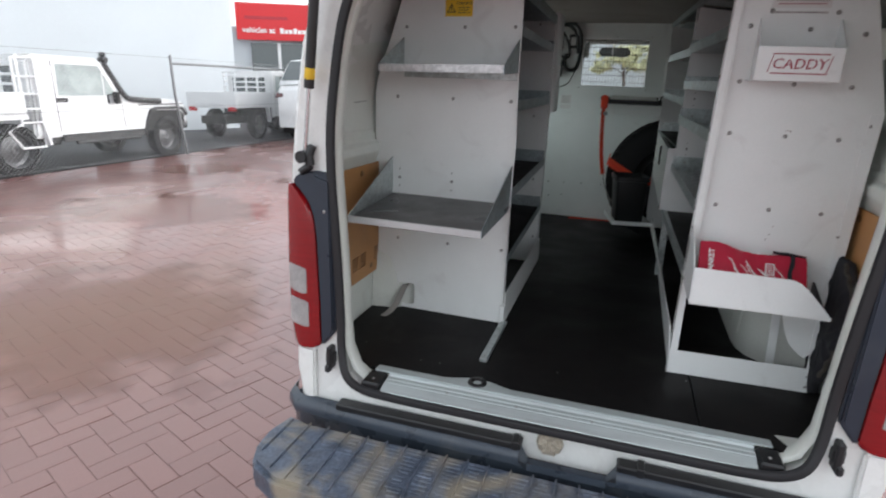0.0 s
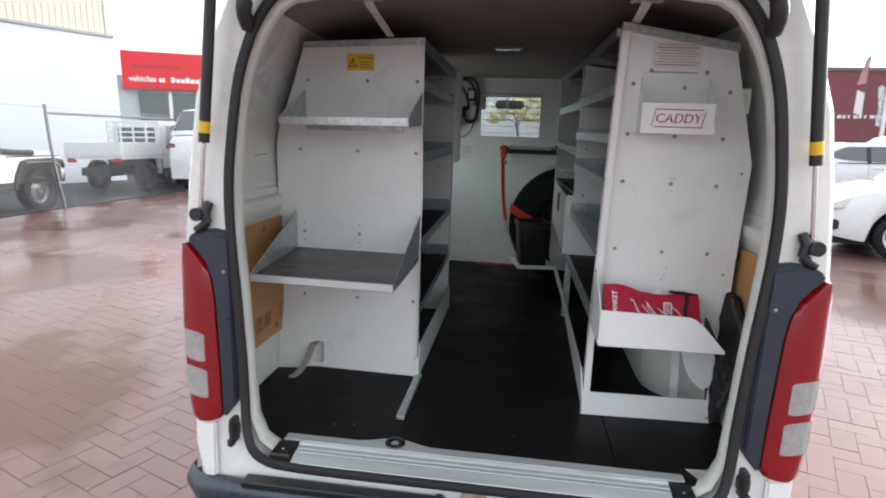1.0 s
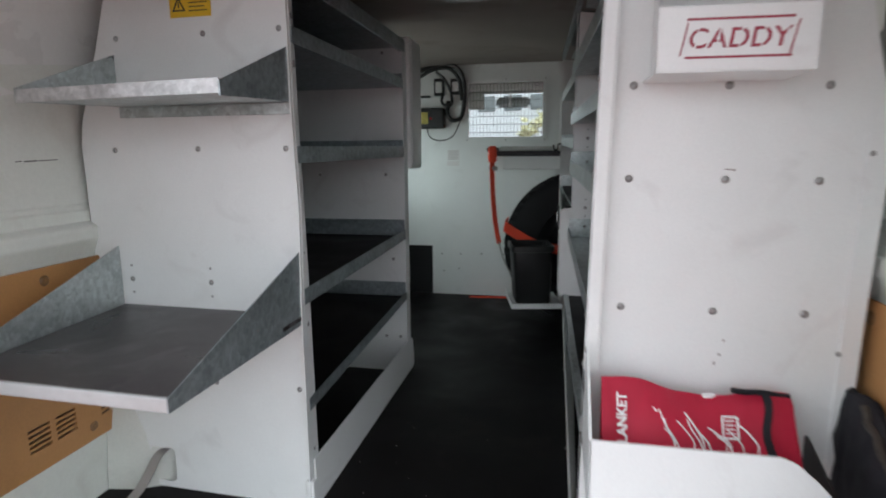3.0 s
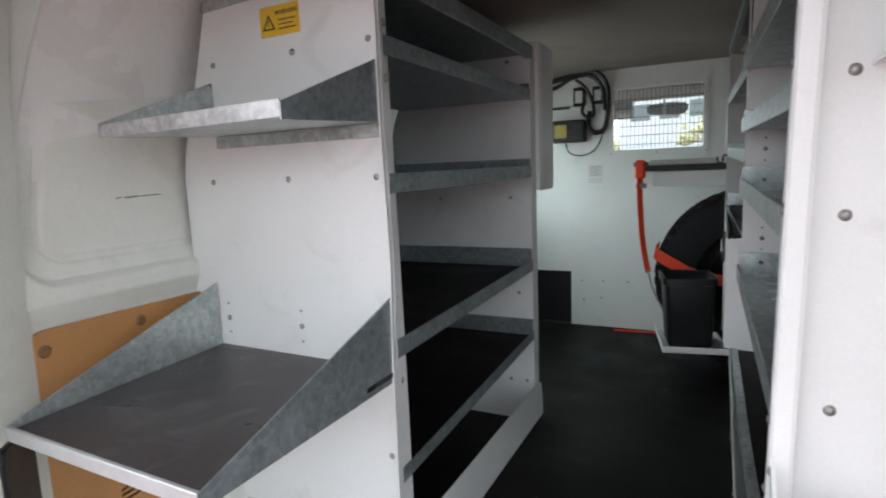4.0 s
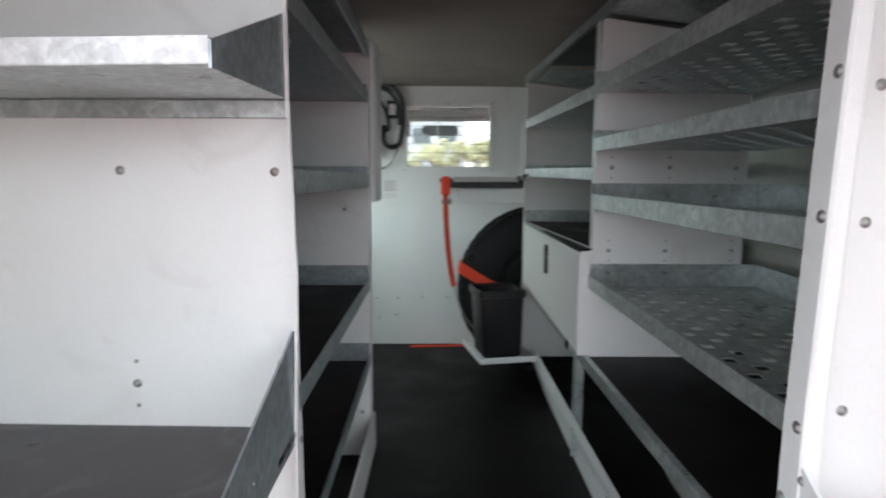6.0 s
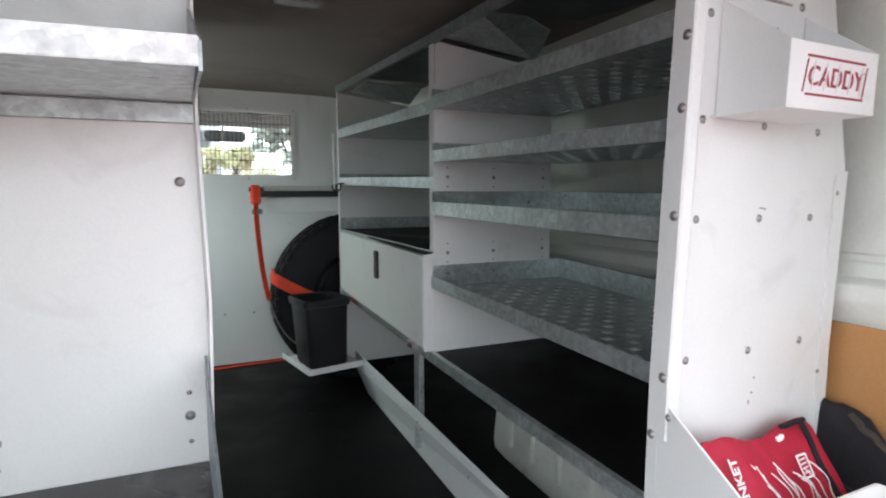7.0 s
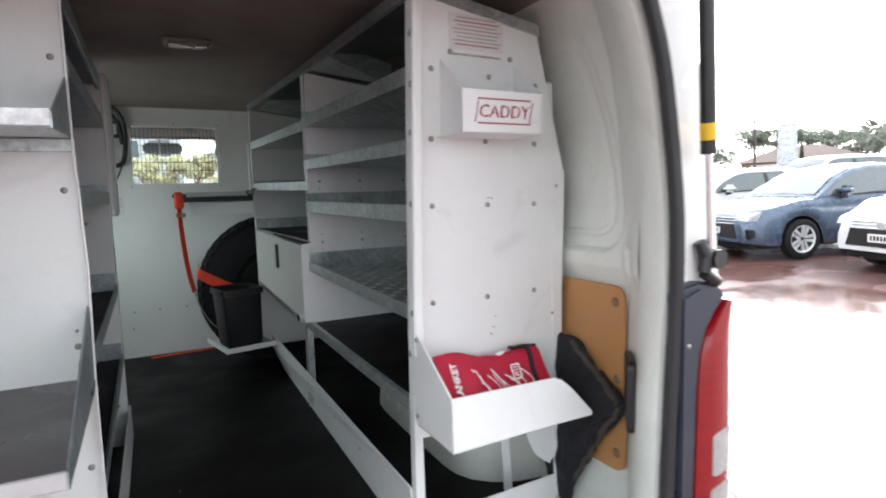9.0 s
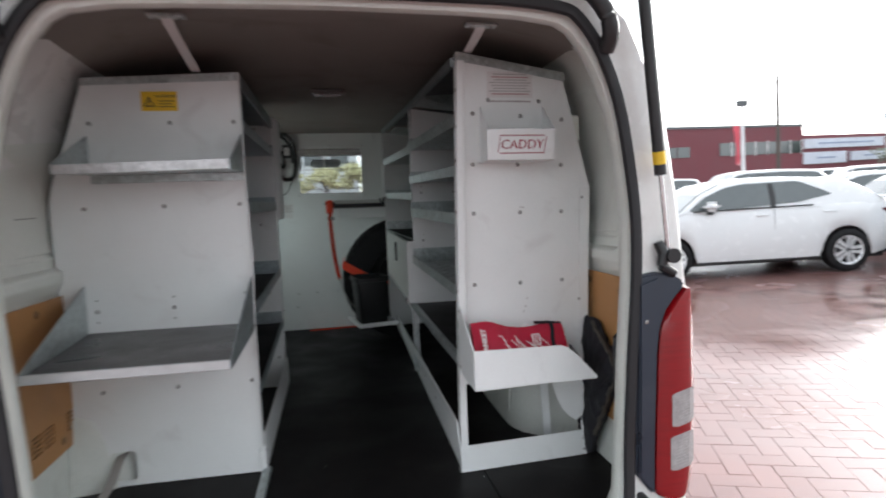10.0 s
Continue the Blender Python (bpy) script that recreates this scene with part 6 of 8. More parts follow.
van.location.x = 0.010
for root in (left, lab):
    askew(root, shift_left)
for root in (right, pocket, bag, cad, sheet, chips):
    askew(root, shift_right)

for ob in list(scene.objects):
    if ob.parent is None and ob.type in {"MESH", "EMPTY"}:
        ob.matrix_basis = LEAN @ ob.matrix_basis


# ---- outdoors: paving, fence, vehicles, buildings ----
CAR_WHITE = material("car_white_paint", (0.72, 0.73, 0.735), 0.22, var=0.02, coat=0.8)
CAR_BLUE = material("car_blue_grey_paint", (0.075, 0.11, 0.165), 0.25, metal=0.35, var=0.04, coat=0.8)
CAR_SILVER = material("car_silver_paint", (0.42, 0.44, 0.46), 0.28, metal=0.5, var=0.03, coat=0.7)
CAR_DARK = material("car_dark_paint", (0.05, 0.055, 0.06), 0.25, metal=0.3, var=0.04, coat=0.8)
CAR_GLASS = material("tinted_car_glass", (0.045, 0.06, 0.062), 0.06, var=0.1, coat=1.0, spec=0.8)
CAR_TRIM = material("black_car_trim", (0.015, 0.015, 0.016), 0.4)
CAR_TAIL = material("dark_red_tail_lens", (0.085, 0.008, 0.010), 0.15, coat=0.8)
HEAD_LENS = material("headlamp_lens", (0.55, 0.58, 0.60), 0.12, metal=0.3, var=0.25, scale=40, coat=1.0)
UTE_GLASS = material("clear_cab_glass", (0.36, 0.41, 0.40), 0.08, var=0.35, scale=3, coat=1.0, spec=0.8)
CAR_SEAM = material("grey_panel_gap", (0.28, 0.28, 0.29), 0.6)
UNDER = material("underbody_black", (0.01, 0.01, 0.01), 0.8)


def lerp_list(pts, x):
    """Piecewise-linear height along a falling list of (x, z)."""
    if x >= pts[0][0]:
        return pts[0][1]
    for (x0, z0), (x1, z1) in zip(pts, pts[1:]):
        if x >= x1:
            return z0 + (z1 - z0) * (x0 - x) / max(1e-6, x0 - x1)
    return pts[-1][1]


def car(label, paint, L, W, H, shape, wheelbase, front_over, r=0.32, group="parked cars", name="car"):
    """A car at the origin, nose towards +x. shape: hood height, belt height, windscreen foot and top, roof end, rear glass foot, deck height, side glass end."""
    hood, belt, xs0, xs1, xr1, xr0, deck, tail = shape
    ob = thing(name, label, "car", (0, 0, 0), group)
    hl = L / 2
    xf, xb = hl - front_over, hl - front_over - wheelbase
    top = [(hl, 0.60), (hl - 0.06, 0.70), (hl - 0.30, hood - 0.13), (xs0 + 0.25, hood - 0.01), (xs0, hood), (xs0 - 0.15, belt), (xr0 + 0.2, belt + 0.02), (xr0, deck), (-hl + 0.10, deck - 0.02), (-hl + 0.02, deck - 0.12), (-hl, 0.72)]
    roof = [(xs0, hood), (xs1 + (xs0 - xs1) * 0.45, hood + (H - hood) * 0.62), (xs1, H - 0.05), (xs1 - 0.35, H), ((xs1 + xr1) / 2, H), (xr1, H - 0.07), (xr1 + (xr0 - xr1) * 0.5, deck + (H - 0.07 - deck) * 0.58), (xr0, deck)]
    def wide(x):
        e = max(0, (abs(x) - (hl - 0.75)) / 0.75)
        return W / 2 * (1 - 0.20 * e * e)
    def floor_z(x):
        z = 0.235 + 0.07 * max(0, (abs(x) - hl + 0.4) / 0.4)
        for c in (xf, xb):
            d = abs(x - c)
            ra = r * 1.16
            if d < ra:
                z = max(z, r + math.sqrt(ra * ra - d * d) - 0.0)
        return z
    st = sorted({round(hl - i * L / 64, 3) for i in range(65)} | {round(c + s * r * 1.155, 3) for c in (xf, xb) for s in (-1, 1)} | {hl - 0.02, -hl + 0.02}, reverse=True)
    fr, xsx = (0, 0.14, 0.42, 0.66, 0.86, 0.96, 1.0, 1.0), (0.965, 0.995, 1.0, 0.992, 0.972, 0.945, 0.86, 0.45)
    rings = []
    for x in st:
        w, z0, z1 = wide(x), floor_z(x), lerp_list(top, x)
        half = [(w * k, z0 + (z1 - z0) * f) for f, k in zip(fr, xsx)] + [(0, z1 + 0.012)]
        rings.append([Vector((x, -a, b)) for a, b in half] + [Vector((x, a, b)) for a, b in reversed(half[:-1])])
    part("body", loft(rings, False, caps=True), paint, ob, smooth=True)
    part("underbody", box(-hl + 0.15, hl - 0.15, -W * 0.40, W * 0.40, 0.18, 0.62), UNDER, ob)
    def wz(z):
        return W / 2 * (0.955 - 0.215 * max(0, z - belt) / (H - belt))
    cab = []
    gx = [xs0 - i * (xs0 - xr0) / 30 for i in range(31)]
    for x in gx:
        zr = lerp_list(roof, x)
        b0 = min(belt - 0.03, zr - 0.01)
        half = [(wz(belt) * min(1, wide(x) * 2 / W), b0)]
        for f in (0.3, 0.6, 0.88):
            z = b0 + (zr - b0) * f
            half.append((wz(z) * min(1, wide(x) * 2 / W), z))
        half += [(wz(zr) * 0.93, zr - 0.008), (wz(zr) * 0.6, zr + 0.012), (0, zr + 0.018)]
        cab.append([Vector((x, -a, b)) for a, b in half] + [Vector((x, a, b)) for a, b in reversed(half[:-1])])
    part("roof", loft(cab), paint, ob, smooth=True)
    mid = xs1 - 0.68
    for s in (-1, 1):
        for a, b in ((xs0 - 0.20, mid + 0.01), (mid + 0.01, tail)):
            low, up = [], []
            for i in range(11):
                x = a + (b - a) * i / 10
                zt = min(lerp_list(roof, x) - 0.065, H - 0.075)
                zl = belt + 0.015 + max(0, xs0 - 0.9 - x) * 0.05 + max(0, tail + 0.5 - x) * 0.12
                zt = zl + max(0.012, zt - zl) * min(1, max(0.02, (x - tail) / 0.42)) ** 0.62
                low.append((x, zl))
                up.append((x, zt))
            bm = bmesh.new()
            va = [bm.verts.new((x, s * (wz(z) + 0.006), z)) for x, z in low]
            vb = [bm.verts.new((x, s * (wz(z) + 0.006), z)) for x, z in up]
            for i in range(10):
                bm.faces.new((va[i], va[i + 1], vb[i + 1], vb[i]))
            part("side_window", bm, CAR_GLASS, ob)
        part("door_seam", box(mid - 0.003, mid + 0.003, s * W / 2 * 0.992 - 0.003, s * W / 2 * 0.992 + 0.003, 0.35, belt - 0.03), CAR_SEAM, ob)
        pillar = loft([[Vector((mid + d - 0.02 * (z > belt + 0.1), s * (wz(z) + o), z)) for z in (belt + 0.01, belt + 0.2, H - 0.10)] for d, o in ((-0.045, 0.0), (-0.04, 0.011), (0.04, 0.011), (0.045, 0.0))])
        part("window_pillar", pillar, CAR_TRIM, ob, "black window pillar")
        part("sill_trim", box(xb + r * 1.2, xf - r * 1.2, s * W / 2 * 0.965 - 0.02, s * W / 2 * 0.965 + 0.008, 0.215, 0.26, 0.01), CAR_TRIM, ob, "dark lower sill")
        part("window_trim", box(tail + 0.3, xs0 - 0.25, s * (wz(belt) + 0.004) - 0.005, s * (wz(belt) + 0.004) + 0.005, belt - 0.005, belt + 0.015), CAR_TRIM, ob)
        for hx in (mid + 0.18, mid - 0.82):
            part("door_handle", box(hx - 0.09, hx + 0.09, s * W / 2 * 0.985 - 0.012, s * W / 2 * 0.985 + 0.014, belt - 0.12, belt - 0.09, 0.006), paint, ob)
        mr = box(xs0 - 0.60, xs0 - 0.38, s * (W / 2 + 0.03) - 0.11, s * (W / 2 + 0.03) + 0.11, belt + 0.0, belt + 0.15, 0.06, seg=3)
        part("mirror_stalk", box(xs0 - 0.53, xs0 - 0.45, s * (W / 2 - 0.02) - 0.05, s * (W / 2 - 0.02) + 0.05, belt - 0.05, belt + 0.02, 0.01), CAR_TRIM, ob)
        part("wing_mirror", mr, paint, ob, smooth=True)
        hw = wide(hl - 0.16)
        hd = plate([(hl - 0.03, 0.645), (hl - 0.08, 0.735), (hl - 0.36, hood - 0.145), (hl - 0.62, hood - 0.125), (hl - 0.50, hood - 0.185), (hl - 0.22, 0.65)], "y", s * (hw * 0.60), s * (hw * 1.010), r=0.01)
        hdp = part("headlamp", hd, HEAD_LENS, ob)
        part("headlamp_reflector", plate([(hl - 0.055, 0.665), (hl - 0.10, 0.722), (hl - 0.30, hood - 0.165), (hl - 0.24, 0.675)], "y", s * (hw * 0.66), s * (hw * 1.014), r=0.01), CHROME, hdp)
        part("fog_recess", plate([(hl - 0.06, 0.36), (hl - 0.03, 0.52), (hl - 0.20, 0.50), (hl - 0.24, 0.38)], "y", s * (hw * 0.72), s * (hw * 1.006), r=0.01), CAR_TRIM, ob)
        tw = wide(-hl + 0.12)
        tl = plate([(-hl + 0.0, deck - 0.24), (-hl + 0.01, deck - 0.15), (-hl + 0.30, deck - 0.10), (-hl + 0.24, deck - 0.16)], "y", s * tw * 0.70, s * tw * 1.012, r=0.01)
        part("tail_lamp", tl, CAR_TAIL, ob)
    for x_a, x_b in ((xs0 - 0.06, xs1 + 0.03), (xr0 + 0.05, xr1 - 0.03)):
        rows = []
        for i in range(7):
            x = x_a + (x_b - x_a) * i / 6
            zr = lerp_list(roof, x)
            rows.append([Vector((x, k * wz(zr) * 0.88, zr + 0.012 + 0.014 * (1 - abs(k)))) for k in (-1, -0.5, 0, 0.5, 1)])
        part("windscreen" if x_a > 0 else "rear_window", loft(rows), CAR_GLASS, ob)
    part("grille", plate([(-W * 0.33, 0.36), (W * 0.33, 0.36), (W * 0.28, 0.62), (-W * 0.28, 0.62)], "x", hl - 0.10, hl + 0.012, r=0.012), CAR_TRIM, ob, "black lower grille")
    for gz in (0.60, 0.645, 0.685):
        part("grille_bar", box(hl - 0.10, hl + 0.018 - (gz - 0.60) * 0.4, -W * 0.30, W * 0.30, gz, gz + 0.018, 0.006), CHROME, ob)
    part("badge", rod((hl - 0.02, 0, 0.655), (hl + 0.016, 0, 0.655), 0.055, n=14), CHROME, ob)
    pl = part("number_plate", box(hl + 0.012, hl + 0.02, -0.19, 0.19, 0.43, 0.54, 0.004), PAPER, ob, "white number plate")
    for k in range(6):
        part("plate_bar", box(hl + 0.0195, hl + 0.0215, -0.15 + k * 0.05, -0.118 + k * 0.05, 0.455, 0.515), CAR_DARK, pl)
    for x in (xf, xb):
        put_wheel(ob, x, -W / 2 + 0.095, r, 0, r / 0.315)
        put_wheel(ob, x, W / 2 - 0.095, r, 180, r / 0.315)
    return ob


def park(ob, x, y, heading):
    """heading: the compass way of the nose, degrees from +x towards +y."""
    ob.matrix_basis = pose(x, y, 0, 0, 0, heading)
    return ob


# hatchback, sedan and small hatch close by, the rest of the yard behind them
HATCH = (0.98, 1.03, 1.17, 0.40, -1.42, -2.0, 1.05, -1.17)
SEDAN = (0.96, 0.98, 1.10, 0.25, -1.0, -1.72, 1.04, -1.35)
WAGON = (1.05, 1.10, 1.10, 0.55, -1.75, -2.12, 1.15, -2.05)
hatch = park(car("white hatchback parked on the wet paving", CAR_WHITE, 4.30, 1.79, 1.485, HATCH, 2.65, 0.87), 6.48, 7.06, 167.5)
park(car("blue-grey sedan parked nose out", CAR_BLUE, 4.62, 1.78, 1.46, SEDAN, 2.70, 0.95), 10.64, 5.0, 162)
small = park(car("small white hatchback with a black grille", CAR_WHITE, 4.0, 1.70, 1.48, HATCH, 2.52, 0.80), 10.05, 2.4, 160)
wagon = park(car("white four-wheel-drive wagon parked in the yard", CAR_WHITE, 4.6, 1.85, 1.72, WAGON, 2.7, 0.90, 0.36), 19.5, 16.5, 150)
silver = park(car("silver sedan parked in the yard", CAR_SILVER, 4.62, 1.78, 1.46, SEDAN, 2.70, 0.95), 14.6, 15.5, 165)
for x, y, h in ((11.5, 7.6, 162), (12.4, 10.2, 162), (8.6, 13.6, 342), (17.5, 12.2, 165), (25, 16.5, 165), (27, 11.5, 160), (9.6, 18.2, 165), (17, 22, 170), (23.5, 22.5, 160), (32, 19, 150), (34, 12.5, 160), (21.5, 5.5, 165), (29, 8.5, 160)):
    copy_thing(hatch, pose(x, y, 0, 0, 0, h))
for x, y, h in ((12.0, 13.4, 165), (19.5, 18.5, 150), (24.5, 9.6, 160), (30, 24, 155), (13.2, 20.5, 168), (17.2, 8.6, 160), (36, 17, 160)):
    copy_thing(wagon, pose(x, y, 0, 0, 0, h))
for x, y, h in ((16.5, 5.2, 165), (21.5, 7.6, 160), (21, 27, 160), (38, 22, 160)):
    copy_thing(silver, pose(x, y, 0, 0, 0, h))


def tray_ute(label, dx=0.0, rear=0.0):
    """A square cab-chassis utility, nose towards +x, with a steel tray behind."""
    ob = thing("utility_truck", label, "truck", (0, 0, 0), "utilities behind the fence")
    W = 0.86
    cabp = [(0.8, 0.52), (2.20, 0.52), (2.24, 0.75), (2.20, 1.00), (1.9, 1.08), (0.78 + dx, 1.15), (0.40 + dx, 1.69), (0.28 + dx, 1.765), (-0.64 - rear, 1.78), (-0.74 - rear, 1.70), (-0.78 - rear, 0.52)]
    part("cab", plate(cabp, "y", -W, W, r=0.04), CAR_WHITE, ob, "square white cab and bonnet", True)
    for s in (-1, 1):
        part("side_window", plate([(a + dx, b) for a, b in ((0.60, 1.16), (0.29, 1.64), (-0.54, 1.65), (-0.56, 1.16))], "y", s * (W + 0.003), s * (W - 0.02), r=0.0), UTE_GLASS, ob)
        part("quarter_light", plate([(0.34 + dx, 1.155), (0.36 + dx, 1.155), (0.36 + dx, 1.53), (0.34 + dx, 1.53)], "y", s * (W + 0.006), s * W), CAR_WHITE, ob)
        part("door_seam", plate([(-0.62 + dx, 0.6), (-0.61 + dx, 0.6), (-0.61 + dx, 1.70), (-0.62 + dx, 1.70)], "y", s * (W + 0.003), s * W), CAR_TRIM, ob)
        part("door_seam", plate([(0.72 + dx, 0.6), (0.73 + dx, 0.6), (0.71 + dx, 1.12), (0.70 + dx, 1.12)], "y", s * (W + 0.003), s * W), CAR_TRIM, ob)
        arch = [(2.22, 0.80), (2.16, 0.90), (2.02, 0.945), (1.36, 0.945), (1.22, 0.90), (1.10, 0.70), (1.02, 0.46)]
        part("wheel_flare", plate(arch + [(x + (1.62 - x) * 0.07, z - 0.05) for x, z in reversed(arch)], "y", s * (W - 0.02), s * (W + 0.06), r=0.01), CAR_TRIM, ob, "black wheel arch flare", True)
        # no hollow here: a black plate on the cab side paints its shade
        well = [(2.16, 0.52), (2.14, 0.80), (2.0, 0.88), (1.40, 0.88), (1.26, 0.84), (1.16, 0.68), (1.10, 0.52)]
        part("wheel_well", plate(well, "y", s * (W - 0.10), s * (W + 0.004)), UNDER, ob, "flat black plate standing in for the shaded wheel well")
        part("sill_trim", box(-0.72, 1.08, s * (W - 0.01) - 0.02, s * (W - 0.01) + 0.02, 0.44, 0.555, 0.01), CAR_TRIM, ob, "black sill under the doors")
        part("door_mirror", box(0.48 + dx, 0.56 + dx, s * (W + 0.10) - 0.06, s * (W + 0.10) + 0.06, 1.02, 1.22, 0.015), CAR_TRIM, ob)
        part("belt_badge", box(-0.62 + dx, -0.40 + dx, s * (W + 0.006) - 0.006, s * (W + 0.006) + 0.006, 1.06, 1.13, 0.003), CAR_TRIM, ob)
        part("door_handle", box(0.40 + dx, 0.43 + dx, s * (W + 0.012) - 0.012, s * (W + 0.012) + 0.012, 1.02, 1.17, 0.004), CAR_TRIM, ob)
        part("rub_strip", box(0.95, 2.15, s * (W + 0.004) - 0.004, s * (W + 0.004) + 0.004, 0.98, 1.0), CAR_TRIM, ob)
        for x in (1.62, -1.56):
            put_wheel(ob, x, s * (W - 0.08), 0.385, 0 if s < 0 else 180, 1.22, spokes=False)
        part("side_step", tube([(0.9, s * (W + 0.02), 0.42), (-0.5, s * (W + 0.02), 0.42)], 0.03, 8), CAR_TRIM, ob)
    part("rear_window", box(-0.80 - rear, -0.765 - rear, -0.62, 0.62, 1.18, 1.60, 0.01), CAR_GLASS, ob)
    part("front_glass", plate([(0.765 + dx, 1.16), (0.785 + dx, 1.16), (0.43 + dx, 1.67), (0.41 + dx, 1.67)], "y", -0.72, 0.72), CAR_GLASS, ob)
    sn = tube(smooth_path([(1.55 + dx * 0.4, -W - 0.02, 1.05), (1.05 + dx, -W - 0.03, 1.08), (0.80 + dx, -W - 0.02, 1.14), (0.60 + dx, -W + 0.0, 1.42), (0.44 + dx, -W + 0.02, 1.70)], 5), 0.05, 8)
    box(0.36 + dx, 0.52 + dx, -W - 0.05, -W + 0.09, 1.70, 1.80, 0.03, bm=sn)
    box(0.39 + dx, 0.49 + dx, -W - 0.03, -W + 0.07, 1.80, 1.87, 0.02, bm=sn)
    part("snorkel", sn, CAR_TRIM, ob, "black intake snorkel", True)
    part("bull_bar", tube([(2.20, -0.80, 0.55), (2.34, -0.70, 0.62), (2.36, 0, 0.62), (2.34, 0.70, 0.62), (2.20, 0.80, 0.55)], 0.06, 8), CAR_TRIM, ob, "", True)
    part("chassis", box(-2.6, 1.9, -0.45, 0.45, 0.42, 0.62), UNDER, ob)
    # disc and box are added to darken the shadow below the tray
    part("spare_wheel", lathe([(0.001, 0.46), (0.18, 0.45), (0.34, 0.46), (0.36, 0.55), (0.34, 0.66), (0.001, 0.66)], 24, "z"), TYRE, ob, "black disc added to fill the shade under the tray").location.x = -2.05
    part("tool_box", box(-1.12, -0.72, -0.80, 0.80, 0.40, 0.80, 0.02), UNDER, ob, "black box added to fill the shade under the tray")
    deck = part("tray", box(-2.62, -0.88 - rear, -0.92, 0.92, 0.82, 0.90, 0.01), CAR_WHITE, ob, "white steel tray")
    for s in (-1, 1):
        part("drop_side", box(-2.6, -0.90 - rear, s * 0.91 - 0.02, s * 0.91 + 0.02, 0.90, 1.22, 0.01), CAR_WHITE, deck)
        part("mud_guard", plate([(-1.10, 0.88), (-1.02, 0.42), (-0.98, 0.42), (-1.02, 0.88)], "y", s * 0.62, s * 0.92), CAR_WHITE, deck)
        lamp = box(-2.64, -2.55, s * 0.72 - 0.12, s * 0.72 + 0.12, 0.74, 0.85, 0.01)
        part("tail_lamp", lamp, RED_LENS, ob)
    part("tail_board", box(-2.64, -2.60, -0.9, 0.9, 0.90, 1.22, 0.008), CAR_WHITE, deck)
    for x in (-0.91 - rear,):
        for y in (-0.86, -0.43, 0.0, 0.43, 0.86):
            part("head_board_post", box(x - 0.02, x + 0.02, y - 0.025, y + 0.025, 0.93, 1.72), CAR_WHITE, deck)
    for z in (1.2, 1.34, 1.48, 1.62, 1.74):
        part("head_board_rail", box(-0.935 - rear, -0.89 - rear, -0.9, 0.9, z - 0.02, z + 0.02), CAR_WHITE, deck)
    return ob


ute = tray_ute("white cab-chassis ute with snorkel and ladder frame behind the fence", -0.13, 0.42)
# nose towards +y
UTE = Matrix.Diagonal((1.1, 1.1, 1.19, 1))
ute.matrix_basis = pose(-11.15, 7.42, 0, 0, 0, 90) @ UTE
ute_2 = tray_ute("white ute with a flat steel tray behind the fence")
ute_2.matrix_basis = pose(-11.95, 15.45, 0, 0, 0, 90) @ Matrix.Diagonal((1.0, 1.0, 1.17, 1))
wagon_2 = copy_thing(wagon, pose(-9.1, 15.75, 0, 0, 0, 90) @ Matrix.Diagonal((1.12, 1.02, 1.42, 1)))
ladder = thing("ladder_frame", "white steel ladder frame with mesh beside the ute cab", "frame", (-10.2, 6.3, 0.45))
LX = -10.16
for y in (5.85, 6.24):
    part("upright", rod((LX, y, 0.86), (LX, y, 2.05), 0.026, n=8), CAR_WHITE, ladder)
part("foot", tube([(LX, 6.26, 0.90), (LX, 6.22, 0.48), (LX, 5.80, 0.48), (LX, 5.60, 0.78), (LX, 5.85, 0.90)], 0.026, 8), CAR_WHITE, ladder)
for z in (0.92, 1.16, 1.42, 1.72, 2.04):
    part("rung", rod((LX, 5.85, z), (LX, 6.24, z), 0.02, n=8), CAR_WHITE, ladder)
for k in range(10):
    part("mesh_bar", rod((LX, 5.87 + k * 0.039, 0.92), (LX, 5.87 + k * 0.039, 1.42), 0.006, n=4), CAR_TRIM, ladder)

STEEL_POST = material("galvanised_fence_post", (0.22, 0.225, 0.23), 0.55, metal=0.6, var=0.15)
FX = -10.08
fence = thing("chain_link_fence", "galvanised chain-link fence with a bent steel post", "fence", (FX, 9.6, 0))
for y, lean in ((2.0, 0.0), (9.50, 0.13), (17.5, 0.0)):
    part("post", tube([(FX, y + lean, 0), (FX, y + lean * 0.35, 0.6), (FX, y - lean * 0.4, 1.4), (FX, y - lean * 0.6, 2.26)], 0.032, 10), STEEL_POST, fence, "", True)
part("top_rail", rod((FX, 9.44, 2.08), (FX, 17.5, 2.08), 0.028, n=8), STEEL_POST, fence)
for z in (0.06, 1.1, 2.2):
    part("line_wire", rod((FX, 2.0, z), (FX, 17.5, z), 0.004, n=4), STEEL_POST, fence)
mesh_verts, mesh_faces = [], []
def wire(y0, z0, y1, z1, x, r=0.0016):
    k = len(mesh_verts)
    for yy, zz in ((y0, z0), (y1, z1)):
        mesh_verts.extend([(x - r, yy, zz), (x + r, yy, zz), (x, yy, zz + 2 * r)])
    mesh_faces.extend([(k, k + 1, k + 4, k + 3), (k + 1, k + 2, k + 5, k + 4), (k + 2, k, k + 3, k + 5)])
HF, STEP_W = 2.15, 0.085
for i in range(-25, 180):
    y = 2.0 + i * STEP_W
    for d in (1, -1):
        a, b = (y, y + HF) if d > 0 else (y + HF, y)
        wire(a, 0.03, b, 0.03 + HF, FX + 0.002 * d)
me = bpy.data.meshes.new("chain_mesh")
me.from_pydata(mesh_verts, [], mesh_faces)
MESH_WIRE = material("zinc_fence_wire", (0.45, 0.455, 0.46), 0.5, metal=0.3, var=0.15)
